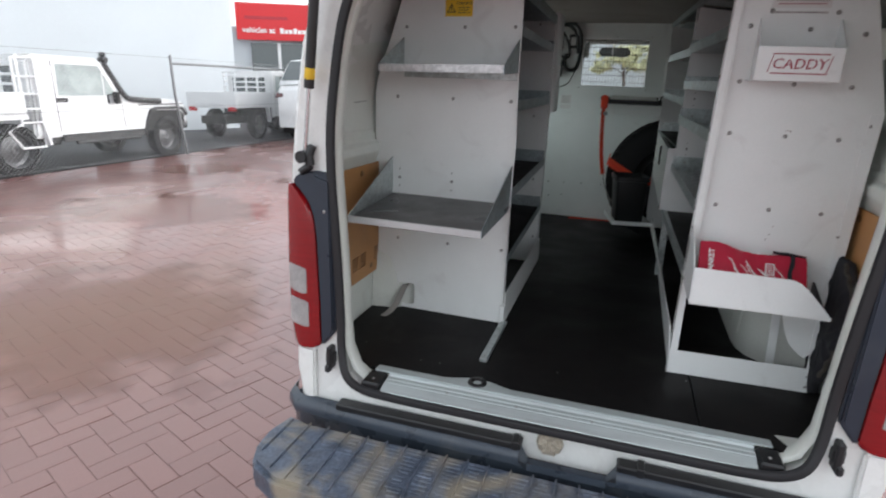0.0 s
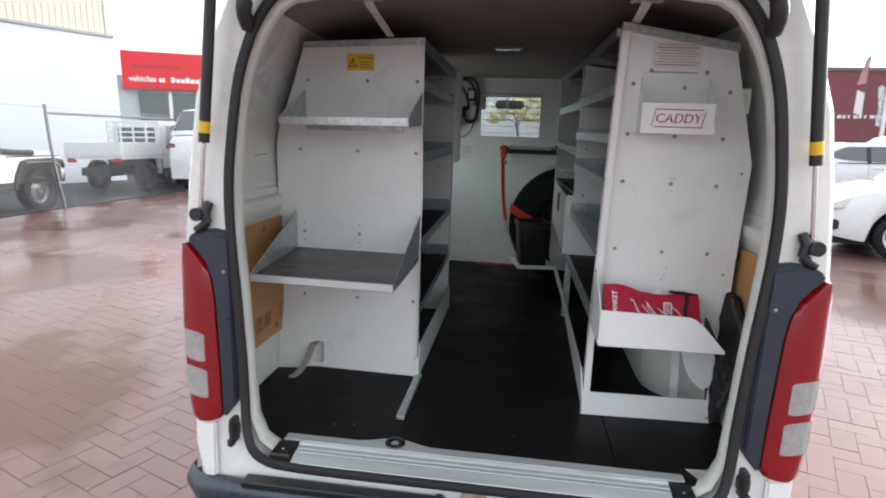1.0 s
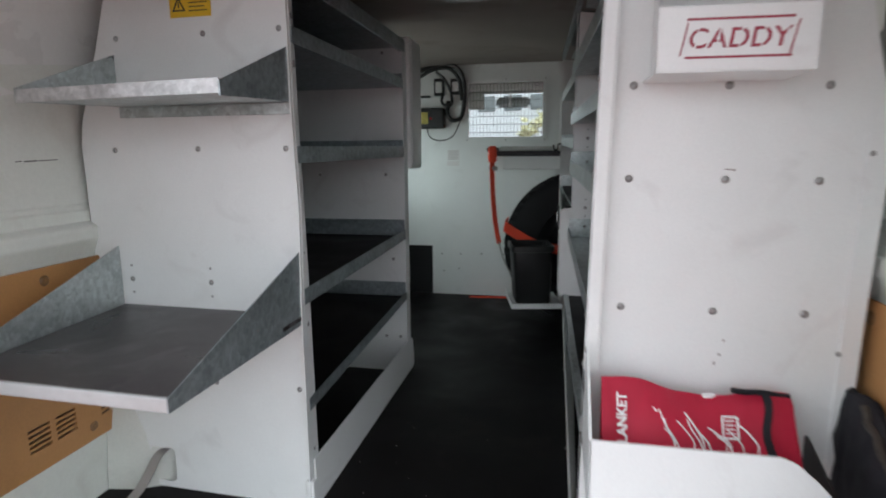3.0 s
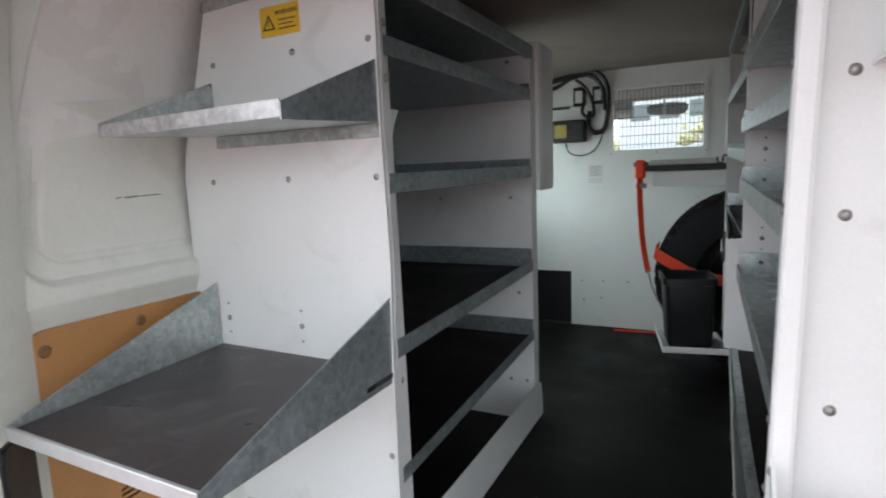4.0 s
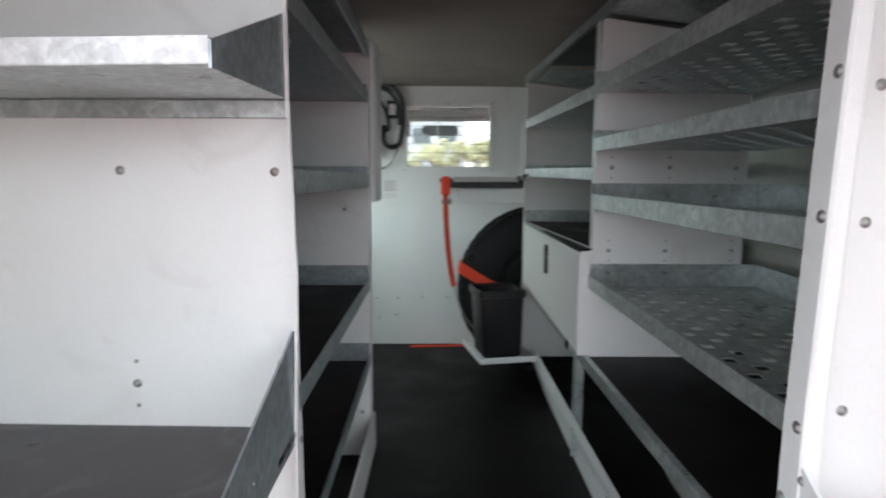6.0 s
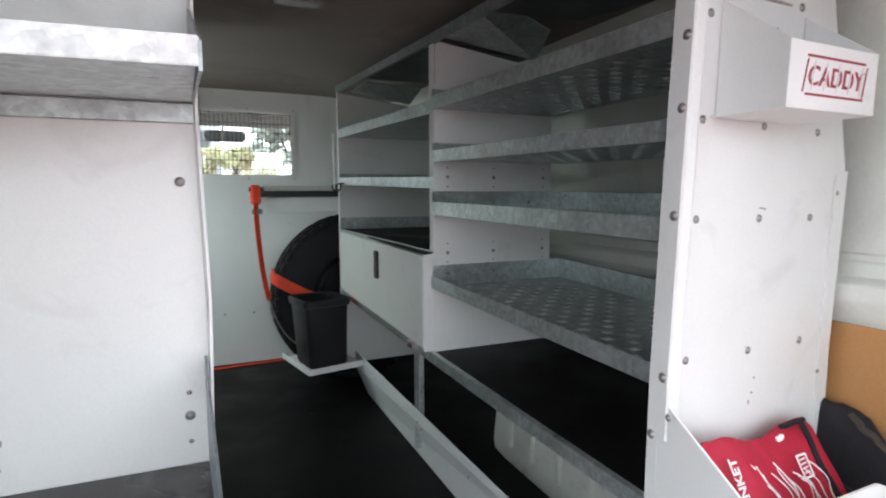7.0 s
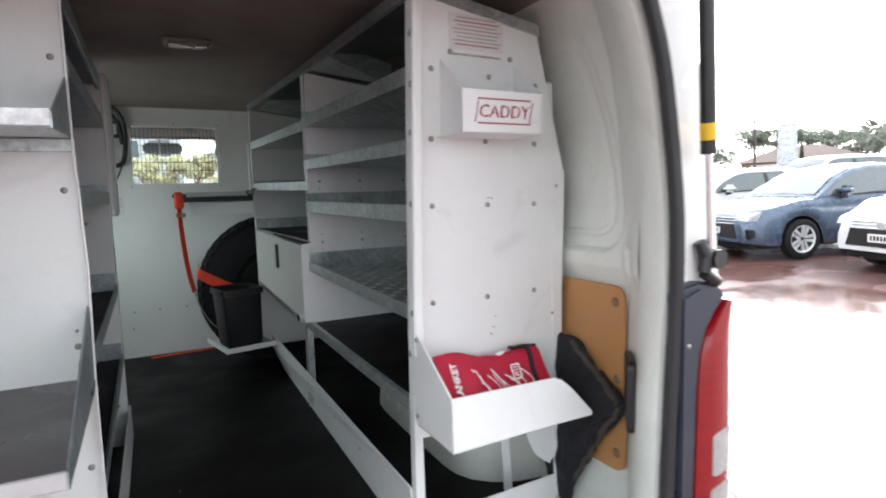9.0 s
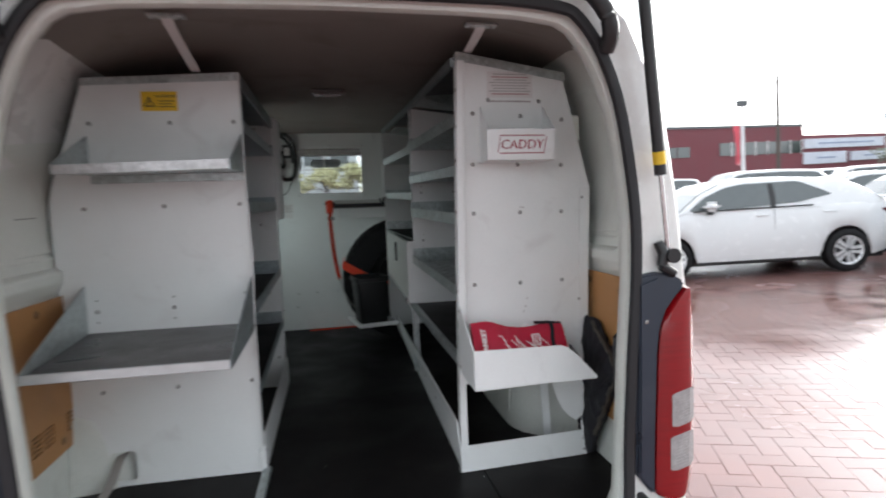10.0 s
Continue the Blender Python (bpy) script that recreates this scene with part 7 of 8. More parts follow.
tagged(link("chain_mesh", me, MESH_WIRE, fence), "galvanised diamond mesh", kind="stuff")

RENDER_WALL = material("white_rendered_wall", (0.49, 0.525, 0.55), 0.75, var=0.05, scale=0.6, fine=30, stain=(0.5, 0.52, 0.55), stain_amount=0.3, stain_scale=0.8)
CREAM = material("cream_sheet_metal", (0.47, 0.45, 0.37), 0.45, var=0.06)
RED_SIGN = material("red_sign_board", (0.62, 0.03, 0.035), 0.4, var=0.04)
wh = thing("warehouse", "white rendered warehouse with cream sheet cladding above", "building", (-16, 14, 0))
d = Vector((0.392, 0.92, 0)).normalized()
nrm = Vector((d.y, -d.x, 0))
c1 = Vector((-14.75, 17.65, 0))
c0 = c1 - d * 24
def slab(p, q, thick, z0, z1):
    bm = bmesh.new()
    vs = [bm.verts.new((v.x, v.y, z)) for z in (z0, z1) for v in (p, q, q - nrm * thick, p - nrm * thick)]
    for f in ((0, 1, 2, 3), (4, 5, 6, 7), (0, 1, 5, 4), (1, 2, 6, 5), (2, 3, 7, 6), (3, 0, 4, 7)):
        bm.faces.new([vs[i] for i in f])
    return bm
part("wall", slab(c0, c1, 8.0, 0, 5.15), RENDER_WALL, wh)
cl = bmesh.new()
for i in range(120):
    p = c0 + d * (0.2 * i) + nrm * 0.03
    merge(cl, slab(p, p + d * 0.12, 0.05, 5.1, 9.5))
merge(cl, slab(c0 + nrm * 0.015, c1 - d * 0.1 + nrm * 0.015, 0.1, 5.1, 9.5))
part("cladding", cl, CREAM, wh, "cream ribbed sheet cladding")
part("corner_flashing", slab(c1 - d * 0.25 + nrm * 0.06, c1 + d * 0.02 + nrm * 0.06, 0.2, 5.05, 9.5), CREAM, wh)
part("drip_edge", slab(c0 + nrm * 0.07, c1 + nrm * 0.07, 0.08, 5.05, 5.13), STEEL_POST, wh)
SIGN_INK = material("faded_blue_sign_print", (0.30, 0.38, 0.52), 0.6, var=0.2)
SIGN_BLUE = material("pale_blue_white_sign", (0.62, 0.68, 0.76), 0.5, var=0.15, scale=0.8)
BRICK_RED = material("dark_red_painted_wall", (0.18, 0.052, 0.064), 0.7, var=0.1, scale=0.5, fine=12)
def facing(azimuth, dist, along=0.0, z=0.0):
    """A frame far off whose x runs to the right and whose -y looks back at the yard."""
    a = radians(azimuth)
    return Matrix.Translation((0.05 + dist * math.sin(a), -1.05 + dist * math.cos(a), z)) @ Matrix.Rotation(-a, 4, "Z") @ Matrix.Translation((along, 0, 0))
def far_box(m, x0, x1, y0, y1, z0, z1):
    return move(box(x0, x1, y0, y1, z0, z1), m)
fm = Matrix.Translation((38.6, 57.3, 0)) @ Matrix.Rotation(math.atan2(2.9, 20.3), 4, "Z")
rb = thing("red_building", "dark red two-storey shop building with white sign panels", "building", tuple(fm.translation))
part("wall", far_box(fm, -24, 20.5, 0, 14, 0, 8.0), BRICK_RED, rb)
part("wall", far_box(fm, 20.5, 46, 0.6, 13, 0, 6.7), BRICK_RED, rb)
part("parapet", far_box(fm, -24, 20.6, -0.1, 0.2, 7.75, 8.05), CAR_DARK, rb)
for k in range(7):
    w = part("window", far_box(fm, 7.0 + k * 1.9, 8.7 + k * 1.9, -0.08, 0.1, 4.5, 6.0), CAR_GLASS, rb)
    part("frame", far_box(fm, 8.7 + k * 1.9, 8.85 + k * 1.9, -0.1, 0.05, 4.4, 6.1), CAR_WHITE, w)
for k in range(4):
    part("window", far_box(fm, -5.1 + k * 1.95, -3.3 + k * 1.95, -0.08, 0.1, 4.5, 5.7), CAR_GLASS, rb)
for k in range(16):
    part("text_bar", far_box(fm, -10.0 + k * 0.5, -9.65 + k * 0.5 - 0.1 * (k % 3), -0.08, 0.05, 3.55, 3.85), PAPER, rb, "white painted lettering too small to read")
for x0, x1, z0, z1 in ((21.2, 36.0, 5.0, 6.2), (21.0, 28.8, 3.0, 4.5), (29.6, 36.0, 3.2, 4.4), (37.0, 45.0, 3.0, 4.4)):
    sp = part("sign_panel", far_box(fm, x0, x1, 0.35, 0.62, z0, z1), SIGN_BLUE, rb, "pale blue-white sign panel")
    part("text_bar", far_box(fm, x0 + 2.5, x1 - 2.0, 0.31, 0.35, (z0 + z1) / 2 - 0.10, (z0 + z1) / 2 + 0.10), SIGN_INK, sp)
ROOF_TILE = material("brown_roof_tiles", (0.17, 0.125, 0.105), 0.75, var=0.2, scale=2, fine=12)
BRICK_TAN = material("tan_brick_wall", (0.34, 0.24, 0.17), 0.8, var=0.15, scale=2, fine=14)
sm = facing(-34.45, 30)
show = thing("showroom", "white showroom with a long red sign board over its windows", "building", tuple(sm.translation))
part("wall", far_box(sm, -4.5, 6, 0.3, 8, 0, 4.4), RENDER_WALL, show)
sg = part("sign_board", far_box(sm, -1.8, 4.6, 0.0, 0.2, 3.78, 5.45), RED_SIGN, show, "red sign board with white lettering")
letters("vehicles at", 0.36, sm @ pose(-0.78, -0.012, 4.22, 90, 0, 0), PRINT_WHITE, sg, bold=0.008)
for k in range(10):
    part("text_bar", far_box(sm, 0.22 + k * 0.21, 0.39 + k * 0.21, -0.014, 0.0, 4.10, 4.28 + 0.07 * (k % 3 == 0)), PRINT_WHITE, sg)
part("text_bar", far_box(sm, -1.4, 0.6, -0.01, 0.0, 4.72, 4.86), PRINT_RED, sg)
for k in range(4):
    wdw = part("window", far_box(sm, -1.2 + k * 1.4, 0.05 + k * 1.4, 0.22, 0.34, 1.0, 3.65), CAR_GLASS, show)
    part("frame", far_box(sm, 0.05 + k * 1.4, 0.2 + k * 1.4, 0.2, 0.33, 0.9, 3.72), CAR_WHITE, wdw)

hm = facing(59.3, 75)
hs = thing("house", "low tan brick house with a hipped brown tile roof", "house", tuple(hm.translation))
part("wall", far_box(hm, -5.6, 5.8, 0.6, 9, 0, 2.4), BRICK_TAN, hs)
roofb = bmesh.new()
vs = [roofb.verts.new(hm @ Vector(p)) for p in ((-6.3, 0, 2.25), (6.6, 0, 2.25), (6.6, 9.6, 2.25), (-6.3, 9.6, 2.25), (-1.6, 4.8, 4.0), (2.4, 4.8, 4.0))]
for f in ((0, 1, 5, 4), (1, 2, 5), (2, 3, 4, 5), (3, 0, 4), (0, 1, 2, 3)):
    roofb.faces.new([vs[i] for i in f])
part("roof", roofb, ROOF_TILE, hs, "brown tiled hip roof")
for x0, x1 in ((-4.6, -1.6), (-0.6, 1.2), (2.8, 5.0)):
    part("window", far_box(hm, x0, x1, 0.5, 0.65, 0.8, 2.0), CAR_GLASS if x0 > -1 else CAR_WHITE, hs)

# leaf colours are lightened to carry the haze of distance
LEAF = material("gum_leaves", (0.20, 0.225, 0.165), 0.6, var=0.35, scale=1.5, fine=30, per_object=0.3)
LEAF_YELLOW = material("yellow_green_leaves", (0.60, 0.58, 0.36), 0.6, var=0.35, scale=1.5, fine=30, per_object=0.3)
BARK = material("grey_bark", (0.14, 0.11, 0.09), 0.85, var=0.25, scale=4, fine=40)


def tree(x, y, h, spread, leaf, seed, label, squash=0.55):
    """Tapered trunk, forking limbs, and a crown of small leaf clumps with gaps."""
    rn = random.Random(seed)
    ob = thing("tree", label, "tree", (x, y, 0), "trees round the yard")
    trunk = tube(smooth_path([(x, y, 0), (x + 0.1, y, h * 0.25), (x - 0.05, y + 0.1, h * 0.5)], 4), h * 0.03, 8)
    tips = []
    for k in range(9):
        a = 2 * math.pi * k / 9 + rn.random()
        rr = spread * (0.35 + 0.55 * rn.random())
        tip = Vector((x + rr * math.cos(a), y + rr * math.sin(a), h * (0.62 + 0.33 * rn.random())))
        base = Vector((x, y + 0.05, h * (0.3 + 0.2 * rn.random())))
        midp = base.lerp(tip, 0.5) + Vector((0, 0, h * 0.05))
        tube(smooth_path([base, midp, tip], 3), h * 0.010, 6, bm=trunk)
        tips.append(tip)
    part("trunk", trunk, BARK, ob, "", True)
    verts, faces = [], []
    for tip in tips + [Vector((x, y, h * 0.9))]:
        for c in range(8):
            cc = tip + Vector((rn.gauss(0, 1), rn.gauss(0, 1), rn.gauss(0, squash))) * spread * 0.22
            cs = spread * (0.10 + 0.10 * rn.random())
            for q in range(60):
                p = cc + Vector((rn.gauss(0, 1), rn.gauss(0, 1), rn.gauss(0, 0.7))) * cs * 0.62
                s = h * 0.019 * (0.7 + rn.random())
                u = Vector((rn.uniform(-1, 1), rn.uniform(-1, 1), rn.uniform(-1, 1))).normalized()
                w = u.orthogonal().normalized()
                k = len(verts)
                verts.extend([p - u * s * 1.6, p + w * s * 0.7, p + u * s * 1.6, p - w * s * 0.7])
                faces.append((k, k + 1, k + 2, k + 3))
    m = bpy.data.meshes.new("crown")
    m.from_pydata(verts, [], faces)
    tagged(link("crown", m, leaf, ob), "crown of small leaves with gaps", kind="stuff")
    return ob


def polar(az, dist):
    return 0.05 + dist * math.sin(radians(az)), -1.05 + dist * math.cos(radians(az))


for az_t, dist, h, sp, seed in ((57.0, 95, 6.9, 4.4, 1), (61.2, 100, 6.9, 4.2, 2), (66.0, 70, 5.2, 3.6, 3), (50.8, 90, 4.6, 3.4, 4), (52.8, 90, 4.2, 3.6, 5), (69.0, 62, 5.6, 4.0, 6), (64.0, 95, 5.4, 3.6, 7)):
    tree(*polar(az_t, dist), h, sp, LEAF, seed, "grey-green gum tree behind the yard")
# grey-green leaves paled further, haze and glare put into the colour
LEAF_HAZY = material("hazed_grey_green_leaves", (0.46, 0.50, 0.44), 0.6, var=0.3, scale=1.5, fine=30, per_object=0.3)
for xx, yy, h, sp, seed, lf in ((7.6, 45, 7.0, 2.7, 15, LEAF_HAZY), (3.3, 46, 3.9, 1.8, 16, LEAF_YELLOW), (-0.4, 47, 3.7, 1.9, 17, LEAF_YELLOW), (-9.5, 60, 2.6, 3.0, 11, LEAF_YELLOW), (-2.0, 62, 2.2, 3.2, 12, LEAF_YELLOW), (13.5, 66, 5.0, 3.4, 13, LEAF_HAZY), (6.0, 64, 2.4, 3.0, 14, LEAF_YELLOW)):
    tree(xx, yy, h, sp, lf, seed, "yellow-green street tree ahead of the van" if lf == LEAF_YELLOW else "grey-green street tree ahead of the van", 0.55 if lf == LEAF_YELLOW else 1.1)
GREY_CLAD = material("pale_grey_cladding", (0.62, 0.65, 0.66), 0.6, var=0.1, scale=0.6, stretch=(1, 1, 8))
unit = thing("commercial_building", "pale grey commercial building behind the street trees", "building", (-2, 54, 0))
part("wall", box(-8.0, 2.6, 52, 60, 0, 6.6), GREY_CLAD, unit)
part("roof", box(-8.3, 2.9, 51.6, 60.3, 6.6, 6.95, 0.05), CAR_SILVER, unit)
for k in range(4):
    part("window", box(-7.0 + k * 2.4, -5.4 + k * 2.4, 51.93, 52.05, 4.3, 5.7), CAR_GLASS, unit)
copy_thing(silver, pose(-1.2, 10.5, 0, 0, 0, 20))
copy_thing(wagon, pose(2.6, 15.0, 0, 0, 0, 170))
cy = thing("cypress_tree", "narrow dark cypress beside the house", "tree", (*polar(59.6, 70), 0))
rn = random.Random(9)
px_, py_ = polar(59.6, 70)
verts, faces = [], []
for q in range(1500):
    zz = rn.random() * 3.7 + 0.3
    rr = 0.55 * (1 - zz / 4.6) * math.sqrt(rn.random())
    a = rn.random() * 6.283
    p = Vector((px_ + rr * math.cos(a), py_ + rr * math.sin(a), zz))
    u = Vector((rn.uniform(-0.4, 0.4), rn.uniform(-0.4, 0.4), 1)).normalized()
    w = u.orthogonal().normalized()
    k = len(verts)
    verts.extend([p - u * 0.12, p + w * 0.05, p + u * 0.12, p - w * 0.05])
    faces.append((k, k + 1, k + 2, k + 3))
m = bpy.data.meshes.new("crown")
m.from_pydata(verts, [], faces)
tagged(link("crown", m, LEAF, cy), kind="stuff")
part("trunk", rod((px_, py_, 0), (px_, py_, 2.5), 0.08, 0.03, 8), BARK, cy)

POLE_WHITE = material("white_pole_paint", (0.75, 0.76, 0.77), 0.4, var=0.05)
BANNER = material("sun_faded_red_banner", (0.62, 0.10, 0.13), 0.7, var=0.3, scale=1.2, stain=(0.75, 0.50, 0.52), stain_amount=0.7, stain_scale=1.5)
POLE_DARK = material("weathered_timber_pole", (0.10, 0.085, 0.075), 0.8, var=0.2)
for az_p, dist, h in ((39.4, 40, 6.1), (50.0, 42, 5.4), (29.9, 45, 7.6)):
    x, y = polar(az_p, dist)
    lp = thing("light_pole", "white yard light pole with floodlights", "lamp post", (x, y, 0), "yard light poles")
    part("pole", rod((x, y, 0), (x, y, h), 0.13, 0.10, 10), POLE_WHITE, lp)
    part("floodlight", box(x - 0.35, x + 0.35, y - 0.12, y + 0.15, h - 0.05, h + 0.28, 0.03), CAR_DARK, lp)
    fl = plate([(-0.40, 2.5), (-0.17, 2.4), (-0.15, 4.75), (-0.30, 4.95), (-0.52, 4.85), (-0.36, 3.6)], "y", -0.01, 0.01)
    part("flag", move(fl, Matrix.Translation((x, y, 0)) @ Matrix.Rotation(radians(-az_p), 4, "Z")), BANNER if az_p == 39.4 else CAR_SILVER, lp, "tall fabric banner")
x, y = polar(28.5, 45)
ff = thing("feather_banner", "white and red advertising banner on a thin pole", "banner", (x, y, 0))
part("pole", rod((x, y, 0), (x, y, 6.8), 0.05, 0.03, 8), POLE_DARK, ff)
for outline, cloth_mat in (([(-0.52, 5.0), (-0.05, 5.1), (-0.03, 6.75), (-0.2, 6.6)], FADED_RED), ([(-0.50, 3.3), (-0.06, 3.1), (-0.06, 4.5), (-0.46, 4.7)], PAPER)):
    part("banner_cloth", move(plate(outline, "y", -0.01, 0.01), Matrix.Translation((x, y, 0)) @ Matrix.Rotation(radians(-28.5), 4, "Z")), cloth_mat, ff)
x, y = polar(31.0, 47)
tp = thing("power_pole", "timber power pole with a crossarm", "pole", (x, y, 0), "power poles")
part("pole", rod((x, y, 0), (x, y, 7.1), 0.16, 0.12, 8), POLE_DARK, tp)
part("crossarm", move(box(-0.85, 0.85, -0.05, 0.05, 6.35, 6.47), Matrix.Translation((x, y, 0)) @ Matrix.Rotation(radians(-31), 4, "Z")), POLE_DARK, tp)
x, y = polar(42.1, 46)
tp = thing("power_pole", "dark timber power pole", "pole", (x, y, 0), "power poles")
part("pole", rod((x, y, 0), (x, y, 8.5), 0.15, 0.11, 8), POLE_DARK, tp)
x, y = polar(56.1, 70)
tp = thing("power_pole", "timber power pole with a crossarm", "pole", (x, y, 0), "power poles")
part("pole", rod((x, y, 0), (x, y, 7.1), 0.14, 0.11, 8), POLE_DARK, tp)
part("crossarm", move(box(-0.9, 0.9, -0.05, 0.05, 6.6, 6.72), Matrix.Translation((x, y, 0)) @ Matrix.Rotation(radians(-56), 4, "Z")), POLE_DARK, tp)
x, y = polar(58.4, 50)
py = thing("pylon_sign", "pale grey tapered pylon sign", "sign", (x, y, 0))
part("board", move(plate([(-0.75, 0), (0.75, 0), (0.62, 4.8), (-0.5, 4.8)], "y", -0.1, 0.1), Matrix.Translation((x, y, 0)) @ Matrix.Rotation(radians(-58.5), 4, "Z")), CAR_SILVER, py)
for k in range(4):
    part("text_bar", move(box(-0.3, 0.4, -0.13, -0.1, 4.3 - k * 0.5, 4.5 - k * 0.5), Matrix.Translation((x, y, 0)) @ Matrix.Rotation(radians(-58.5), 4, "Z")), PAPER, py)


# the fence line and what stands behind it, turned as one about the van's rear
YARD_TURN = Matrix.Translation((0.1, -1.4, 0)) @ Matrix.Rotation(radians(-0.85), 4, "Z") @ Matrix.Scale(0.972, 4) @ Matrix.Translation((-0.1, 1.4, 0))
for ob in (ute, ute_2, wagon_2, ladder, fence, wh, show):
    ob.matrix_basis = YARD_TURN @ ob.matrix_basis


# ---- wet paving ----
def wet(name, color, joints):
    """Red concrete paving under an uneven film of water."""
    m = material(name, color, 0.50, var=0.16, scale=1.2, fine=160, bump=0.012, bump_scale=90, stain=[c * 0.62 for c in color], stain_amount=0.4, stain_scale=0.7, per_object=0.05 if not joints else 0.0, dirt_edge=0.5)
    n, l = m.node_tree.nodes, m.node_tree.links
    b = n["Principled BSDF"]
    tc = n.new("ShaderNodeTexCoord")
    t = n.new("ShaderNodeTexNoise")
    t.inputs["Scale"].default_value, t.inputs["Detail"].default_value, t.inputs["Distortion"].default_value = 0.55, 6.0, 0.6
    l.new(tc.outputs["Object"], t.inputs["Vector"])
    r = n.new("ShaderNodeMapRange")
    r.inputs[1].default_value, r.inputs[2].default_value, r.inputs[3].default_value, r.inputs[4].default_value = 0.36, 0.60, 0.32, 0.10
    l.new(t.outputs[0], r.inputs[0])
    b.inputs["Coat Weight"].default_value = 0.9
    b.inputs["Coat IOR"].default_value = 1.33
    l.new(r.outputs[0], b.inputs["Coat Roughness"])
    rip = n.new("ShaderNodeTexNoise")
    rip.inputs["Scale"].default_value, rip.inputs["Detail"].default_value = 9.0, 3.0
    l.new(tc.outputs["Object"], rip.inputs["Vector"])
    bp = n.new("ShaderNodeBump")
    bp.inputs["Strength"].default_value, bp.inputs["Distance"].default_value = 0.07, 0.01
    l.new(rip.outputs[0], bp.inputs["Height"])
    l.new(bp.outputs[0], b.inputs["Coat Normal"])
    if joints:
        mp = n.new("ShaderNodeMapping")
        mp.inputs["Rotation"].default_value = (0, 0, radians(-67))
        l.new(tc.outputs["Object"], mp.inputs["Vector"])
        br = n.new("ShaderNodeTexBrick")
        br.inputs["Scale"].default_value = 1.0
        br.inputs["Brick Width"].default_value, br.inputs["Row Height"].default_value, br.inputs["Mortar Size"].default_value = 0.23, 0.115, 0.004
        br.inputs["Color1"].default_value, br.inputs["Color2"].default_value, br.inputs["Mortar"].default_value = (1, 1, 1, 1), (0.8, 0.8, 0.8, 1), (0.45, 0.45, 0.45, 1)
        l.new(mp.outputs[0], br.inputs["Vector"])
        mx = n.new("ShaderNodeMix")
        mx.data_type, mx.blend_type = "RGBA", "MULTIPLY"
        mx.inputs[0].default_value = 1.0
        old = b.inputs["Base Color"].links[0].from_socket
        l.new(old, mx.inputs[6])
        l.new(br.outputs["Color"], mx.inputs[7])
        l.new(mx.outputs[2], b.inputs["Base Color"])
    return m


PAVE_COLOR = (0.228, 0.114, 0.101)
PAVER = wet("wet_red_paver", PAVE_COLOR, False)
PAVE_FAR = wet("wet_red_paving_far", PAVE_COLOR, True)
JOINT = wet("wet_joint_sand", (0.219, 0.109, 0.095), False)
ASPHALT = material("damp_asphalt", (0.040, 0.041, 0.044), 0.8, var=0.25, scale=1.5, fine=90, bump=0.2, bump_scale=150, stain=(0.02, 0.02, 0.022), stain_amount=0.5, stain_scale=0.6, spec=0.15)
g = bmesh.new()
X0, X1, Y0, Y1 = -6.0, 5.8, -2.6, 6.0
g.faces.new([g.verts.new(p) for p in ((-600, -600, -0.006), (600, -600, -0.006), (600, 600, -0.006), (-600, 600, -0.006))])
ground = setting("ground", g, PAVE_FAR, "wet red block paving with shallow puddles, out to the horizon", "ground")
g = bmesh.new()
g.faces.new([g.verts.new(p) for p in ((X0, Y0, -0.004), (X1, Y0, -0.004), (X1, Y1, -0.004), (X0, Y1, -0.004))])
pavement = setting("pavement", g, JOINT, "dark sand joints between red herringbone pavers", "pavement")
road = setting("road", plate([(-40, -30), (FX - 0.12, -30), (FX - 0.12, 40), (-40, 40)], "z", -0.05, 0.006), ASPHALT, "wet grey asphalt behind the fence", "road")
road.matrix_basis = YARD_TURN

PW, PL, GAP = 0.115, 0.23, 0.0016
def paver_bm(bm, m):
    a, b, h = PL / 2 - GAP / 2, PW / 2 - GAP / 2, 0.0012
    top = [(-a + h, -b + h), (a - h, -b + h), (a - h, b - h), (-a + h, b - h)]
    low = [(-a, -b), (a, -b), (a, b), (-a, b)]
    vt = [bm.verts.new(m @ Vector((x, y, 0))) for x, y in top]
    vl = [bm.verts.new(m @ Vector((x, y, -0.006))) for x, y in low]
    bm.faces.new(vt)
    for k in range(4):
        bm.faces.new((vl[k], vl[(k + 1) % 4], vt[(k + 1) % 4], vt[k]))
pb = bmesh.new()
paver_bm(pb, Matrix.Identity(4))
paver_mesh = bpy.data.meshes.new("paver")
pb.to_mesh(paver_mesh)
pb.free()
paver_mesh.materials.append(PAVER)
PA = radians(67)
rp = random.Random(3)
verts, faces = [], []
near = 0
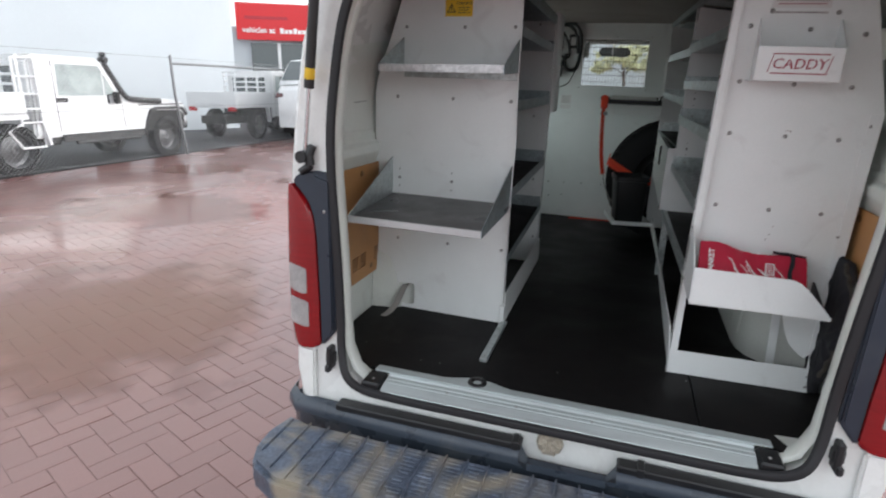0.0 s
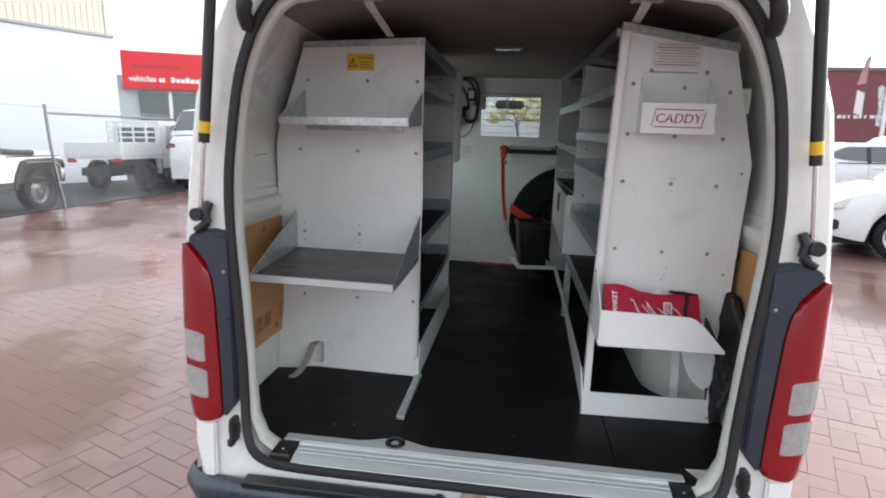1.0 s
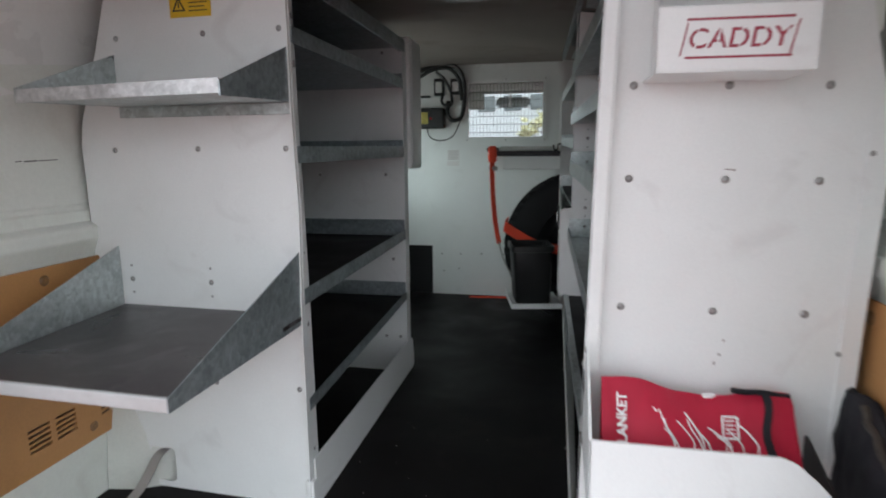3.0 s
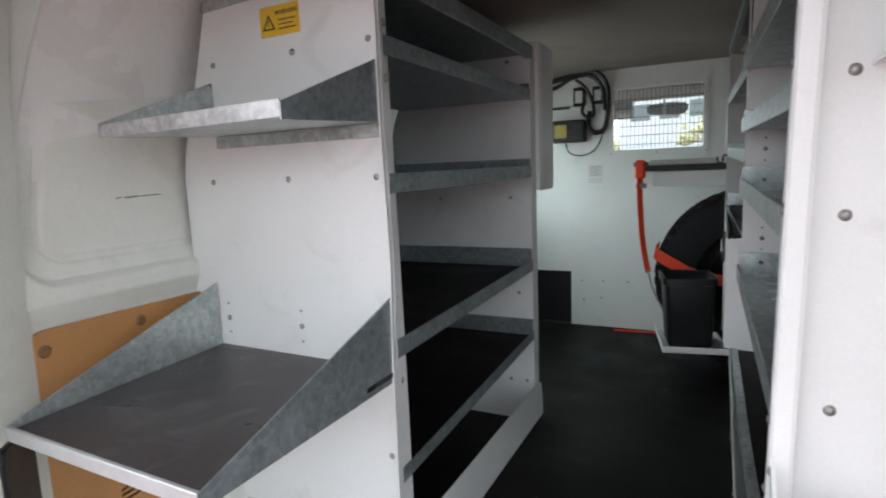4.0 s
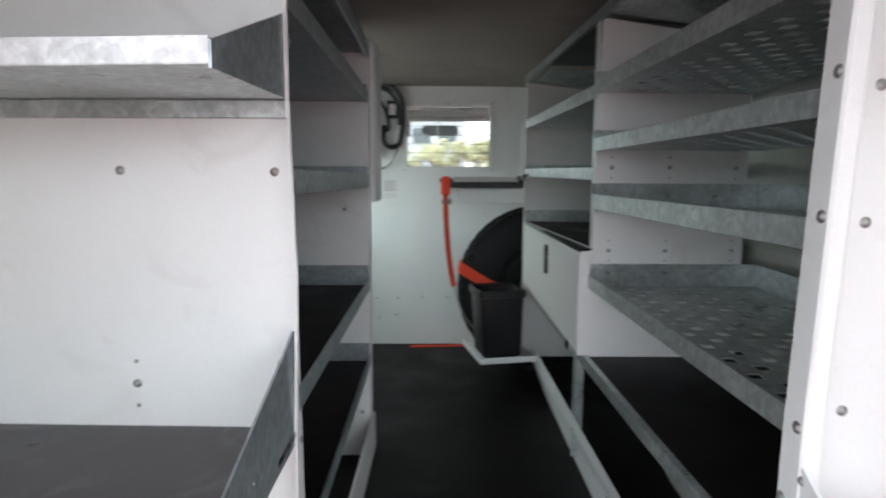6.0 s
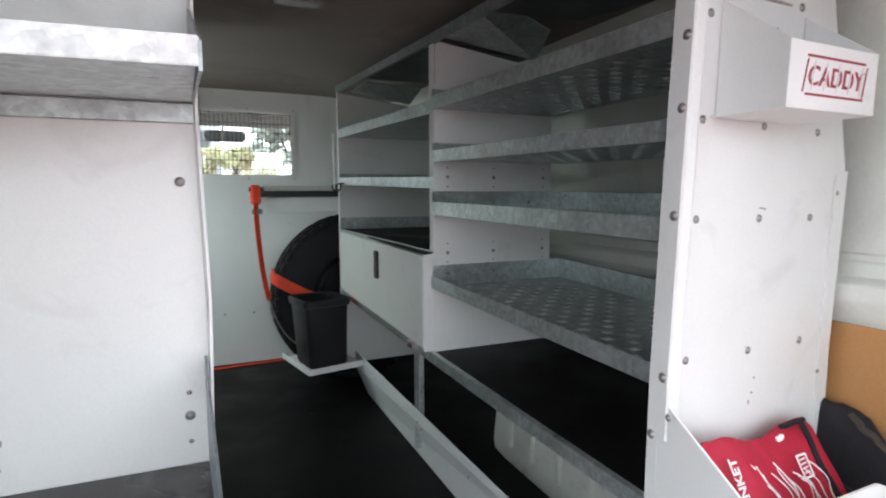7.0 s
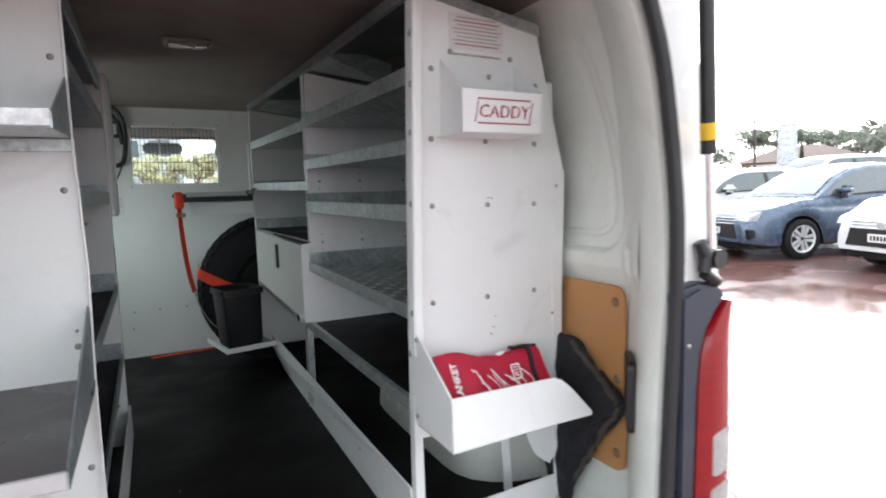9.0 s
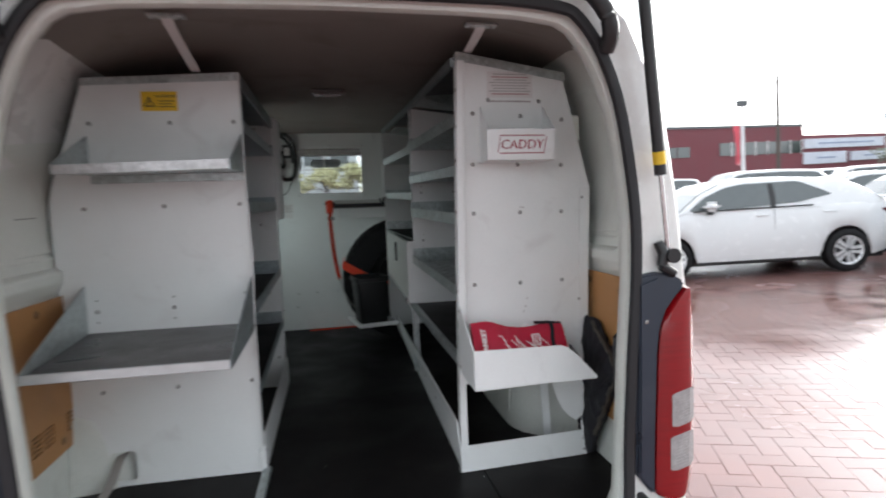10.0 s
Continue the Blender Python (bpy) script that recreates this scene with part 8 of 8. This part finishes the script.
for i in range(-90, 90):
    for j in range(-90, 90):
        # herringbone: two pavers to each cell of a skewed lattice
        for kind in (0, 1):
            ux, uy = (i * PW + j * 2 * PW, i * PW - j * 2 * PW)
            cx, cy_ = (ux + PL / 2, uy + PW / 2) if kind == 0 else (ux - PW / 2 + 0.0, uy + PL / 2)
            wx, wy = cx * math.cos(PA) - cy_ * math.sin(PA), cx * math.sin(PA) + cy_ * math.cos(PA)
            if not (X0 < wx < X1 and Y0 < wy < Y1):
                continue
            m = Matrix.Translation((wx, wy, rp.uniform(-0.0012, 0.0012))) @ Matrix.Rotation(PA + (math.pi / 2 if kind else 0), 4, "Z") @ Matrix.Rotation(rp.gauss(0, 0.0028), 4, "X") @ Matrix.Rotation(rp.gauss(0, 0.003), 4, "Y")
            if -2.6 < wx < -0.9 and -0.6 < wy < 1.4 and near < 290:
                ob = link("paver", paver_mesh, None, pavement)
                ob.matrix_basis = m
                near += 1
                continue
            k = len(verts)
            a, b, h = PL / 2 - GAP / 2, PW / 2 - GAP / 2, 0.0012
            for x, y, z in ((-a + h, -b + h, 0), (a - h, -b + h, 0), (a - h, b - h, 0), (-a + h, b - h, 0), (-a, -b, -0.006), (a, -b, -0.006), (a, b, -0.006), (-a, b, -0.006)):
                verts.append(m @ Vector((x, y, z)))
            faces.extend([(k, k + 1, k + 2, k + 3), (k + 4, k + 5, k + 1, k), (k + 5, k + 6, k + 2, k + 1), (k + 6, k + 7, k + 3, k + 2), (k + 7, k + 4, k, k + 3)])
me = bpy.data.meshes.new("pavers")
me.from_pydata(verts, [], faces)
tagged(link("pavers", me, PAVER, pavement), "red herringbone pavers, wet", kind="stuff")


# ---- rain puddles over the paving ----
PUDDLE = material("shallow_silty_water", (0.256, 0.136, 0.114), 0.13, var=0.08, scale=0.8, fine=6, stain=(0.235, 0.112, 0.090), stain_amount=0.6, stain_scale=1.2, rough_var=0.03)
pn, pl_ = PUDDLE.node_tree.nodes, PUDDLE.node_tree.links
gtc = pn.new("ShaderNodeTexCoord")
gmap = pn.new("ShaderNodeMapping")
gmap.inputs["Location"].default_value, gmap.inputs["Scale"].default_value = (-1, -1, 0), (2, 2, 0)
pl_.new(gtc.outputs["Generated"], gmap.inputs["Vector"])
glen = pn.new("ShaderNodeVectorMath")
glen.operation = "LENGTH"
pl_.new(gmap.outputs[0], glen.inputs[0])
gno = pn.new("ShaderNodeTexNoise")
gno.inputs["Scale"].default_value, gno.inputs["Detail"].default_value = 2.2, 7.0
pl_.new(gtc.outputs["Object"], gno.inputs["Vector"])
gsum = pn.new("ShaderNodeMath")
gsum.operation = "MULTIPLY_ADD"
gsum.inputs[1].default_value = 1.1
pl_.new(gno.outputs[0], gsum.inputs[0])
pl_.new(glen.outputs["Value"], gsum.inputs[2])
gfade = pn.new("ShaderNodeMapRange")
gfade.interpolation_type = "SMOOTHSTEP"
gfade.inputs[1].default_value, gfade.inputs[2].default_value, gfade.inputs[3].default_value, gfade.inputs[4].default_value = 0.90, 1.26, 0.60, 0.0
pl_.new(gsum.outputs[0], gfade.inputs[0])
pl_.new(gfade.outputs[0], pn["Principled BSDF"].inputs["Alpha"])
for cx, cy, rx, ry, turn in ((-3.3, 1.2, 2.3, 1.7, 30), (-5.4, 4.4, 2.4, 1.4, 20), (-7.6, 7.6, 1.6, 1.0, 40), (-4.6, 7.0, 1.6, 0.7, 10), (4.4, 4.3, 2.8, 2.1, -20), (6.2, 3.0, 2.0, 1.0, -30), (7.4, 4.4, 1.8, 0.7, -20)):
    pts = [(rx * math.cos(2 * math.pi * k / 48), ry * math.sin(2 * math.pi * k / 48)) for k in range(48)]
    pud = thing("puddle", "shallow silty rain puddle lying over the red paving", "puddle", (cx, cy, 0), "rain puddles")
    part("water", move(plate(pts, "z", -0.003, 0.0018), pose(cx, cy, 0, 0, 0, turn)), PUDDLE, pud)
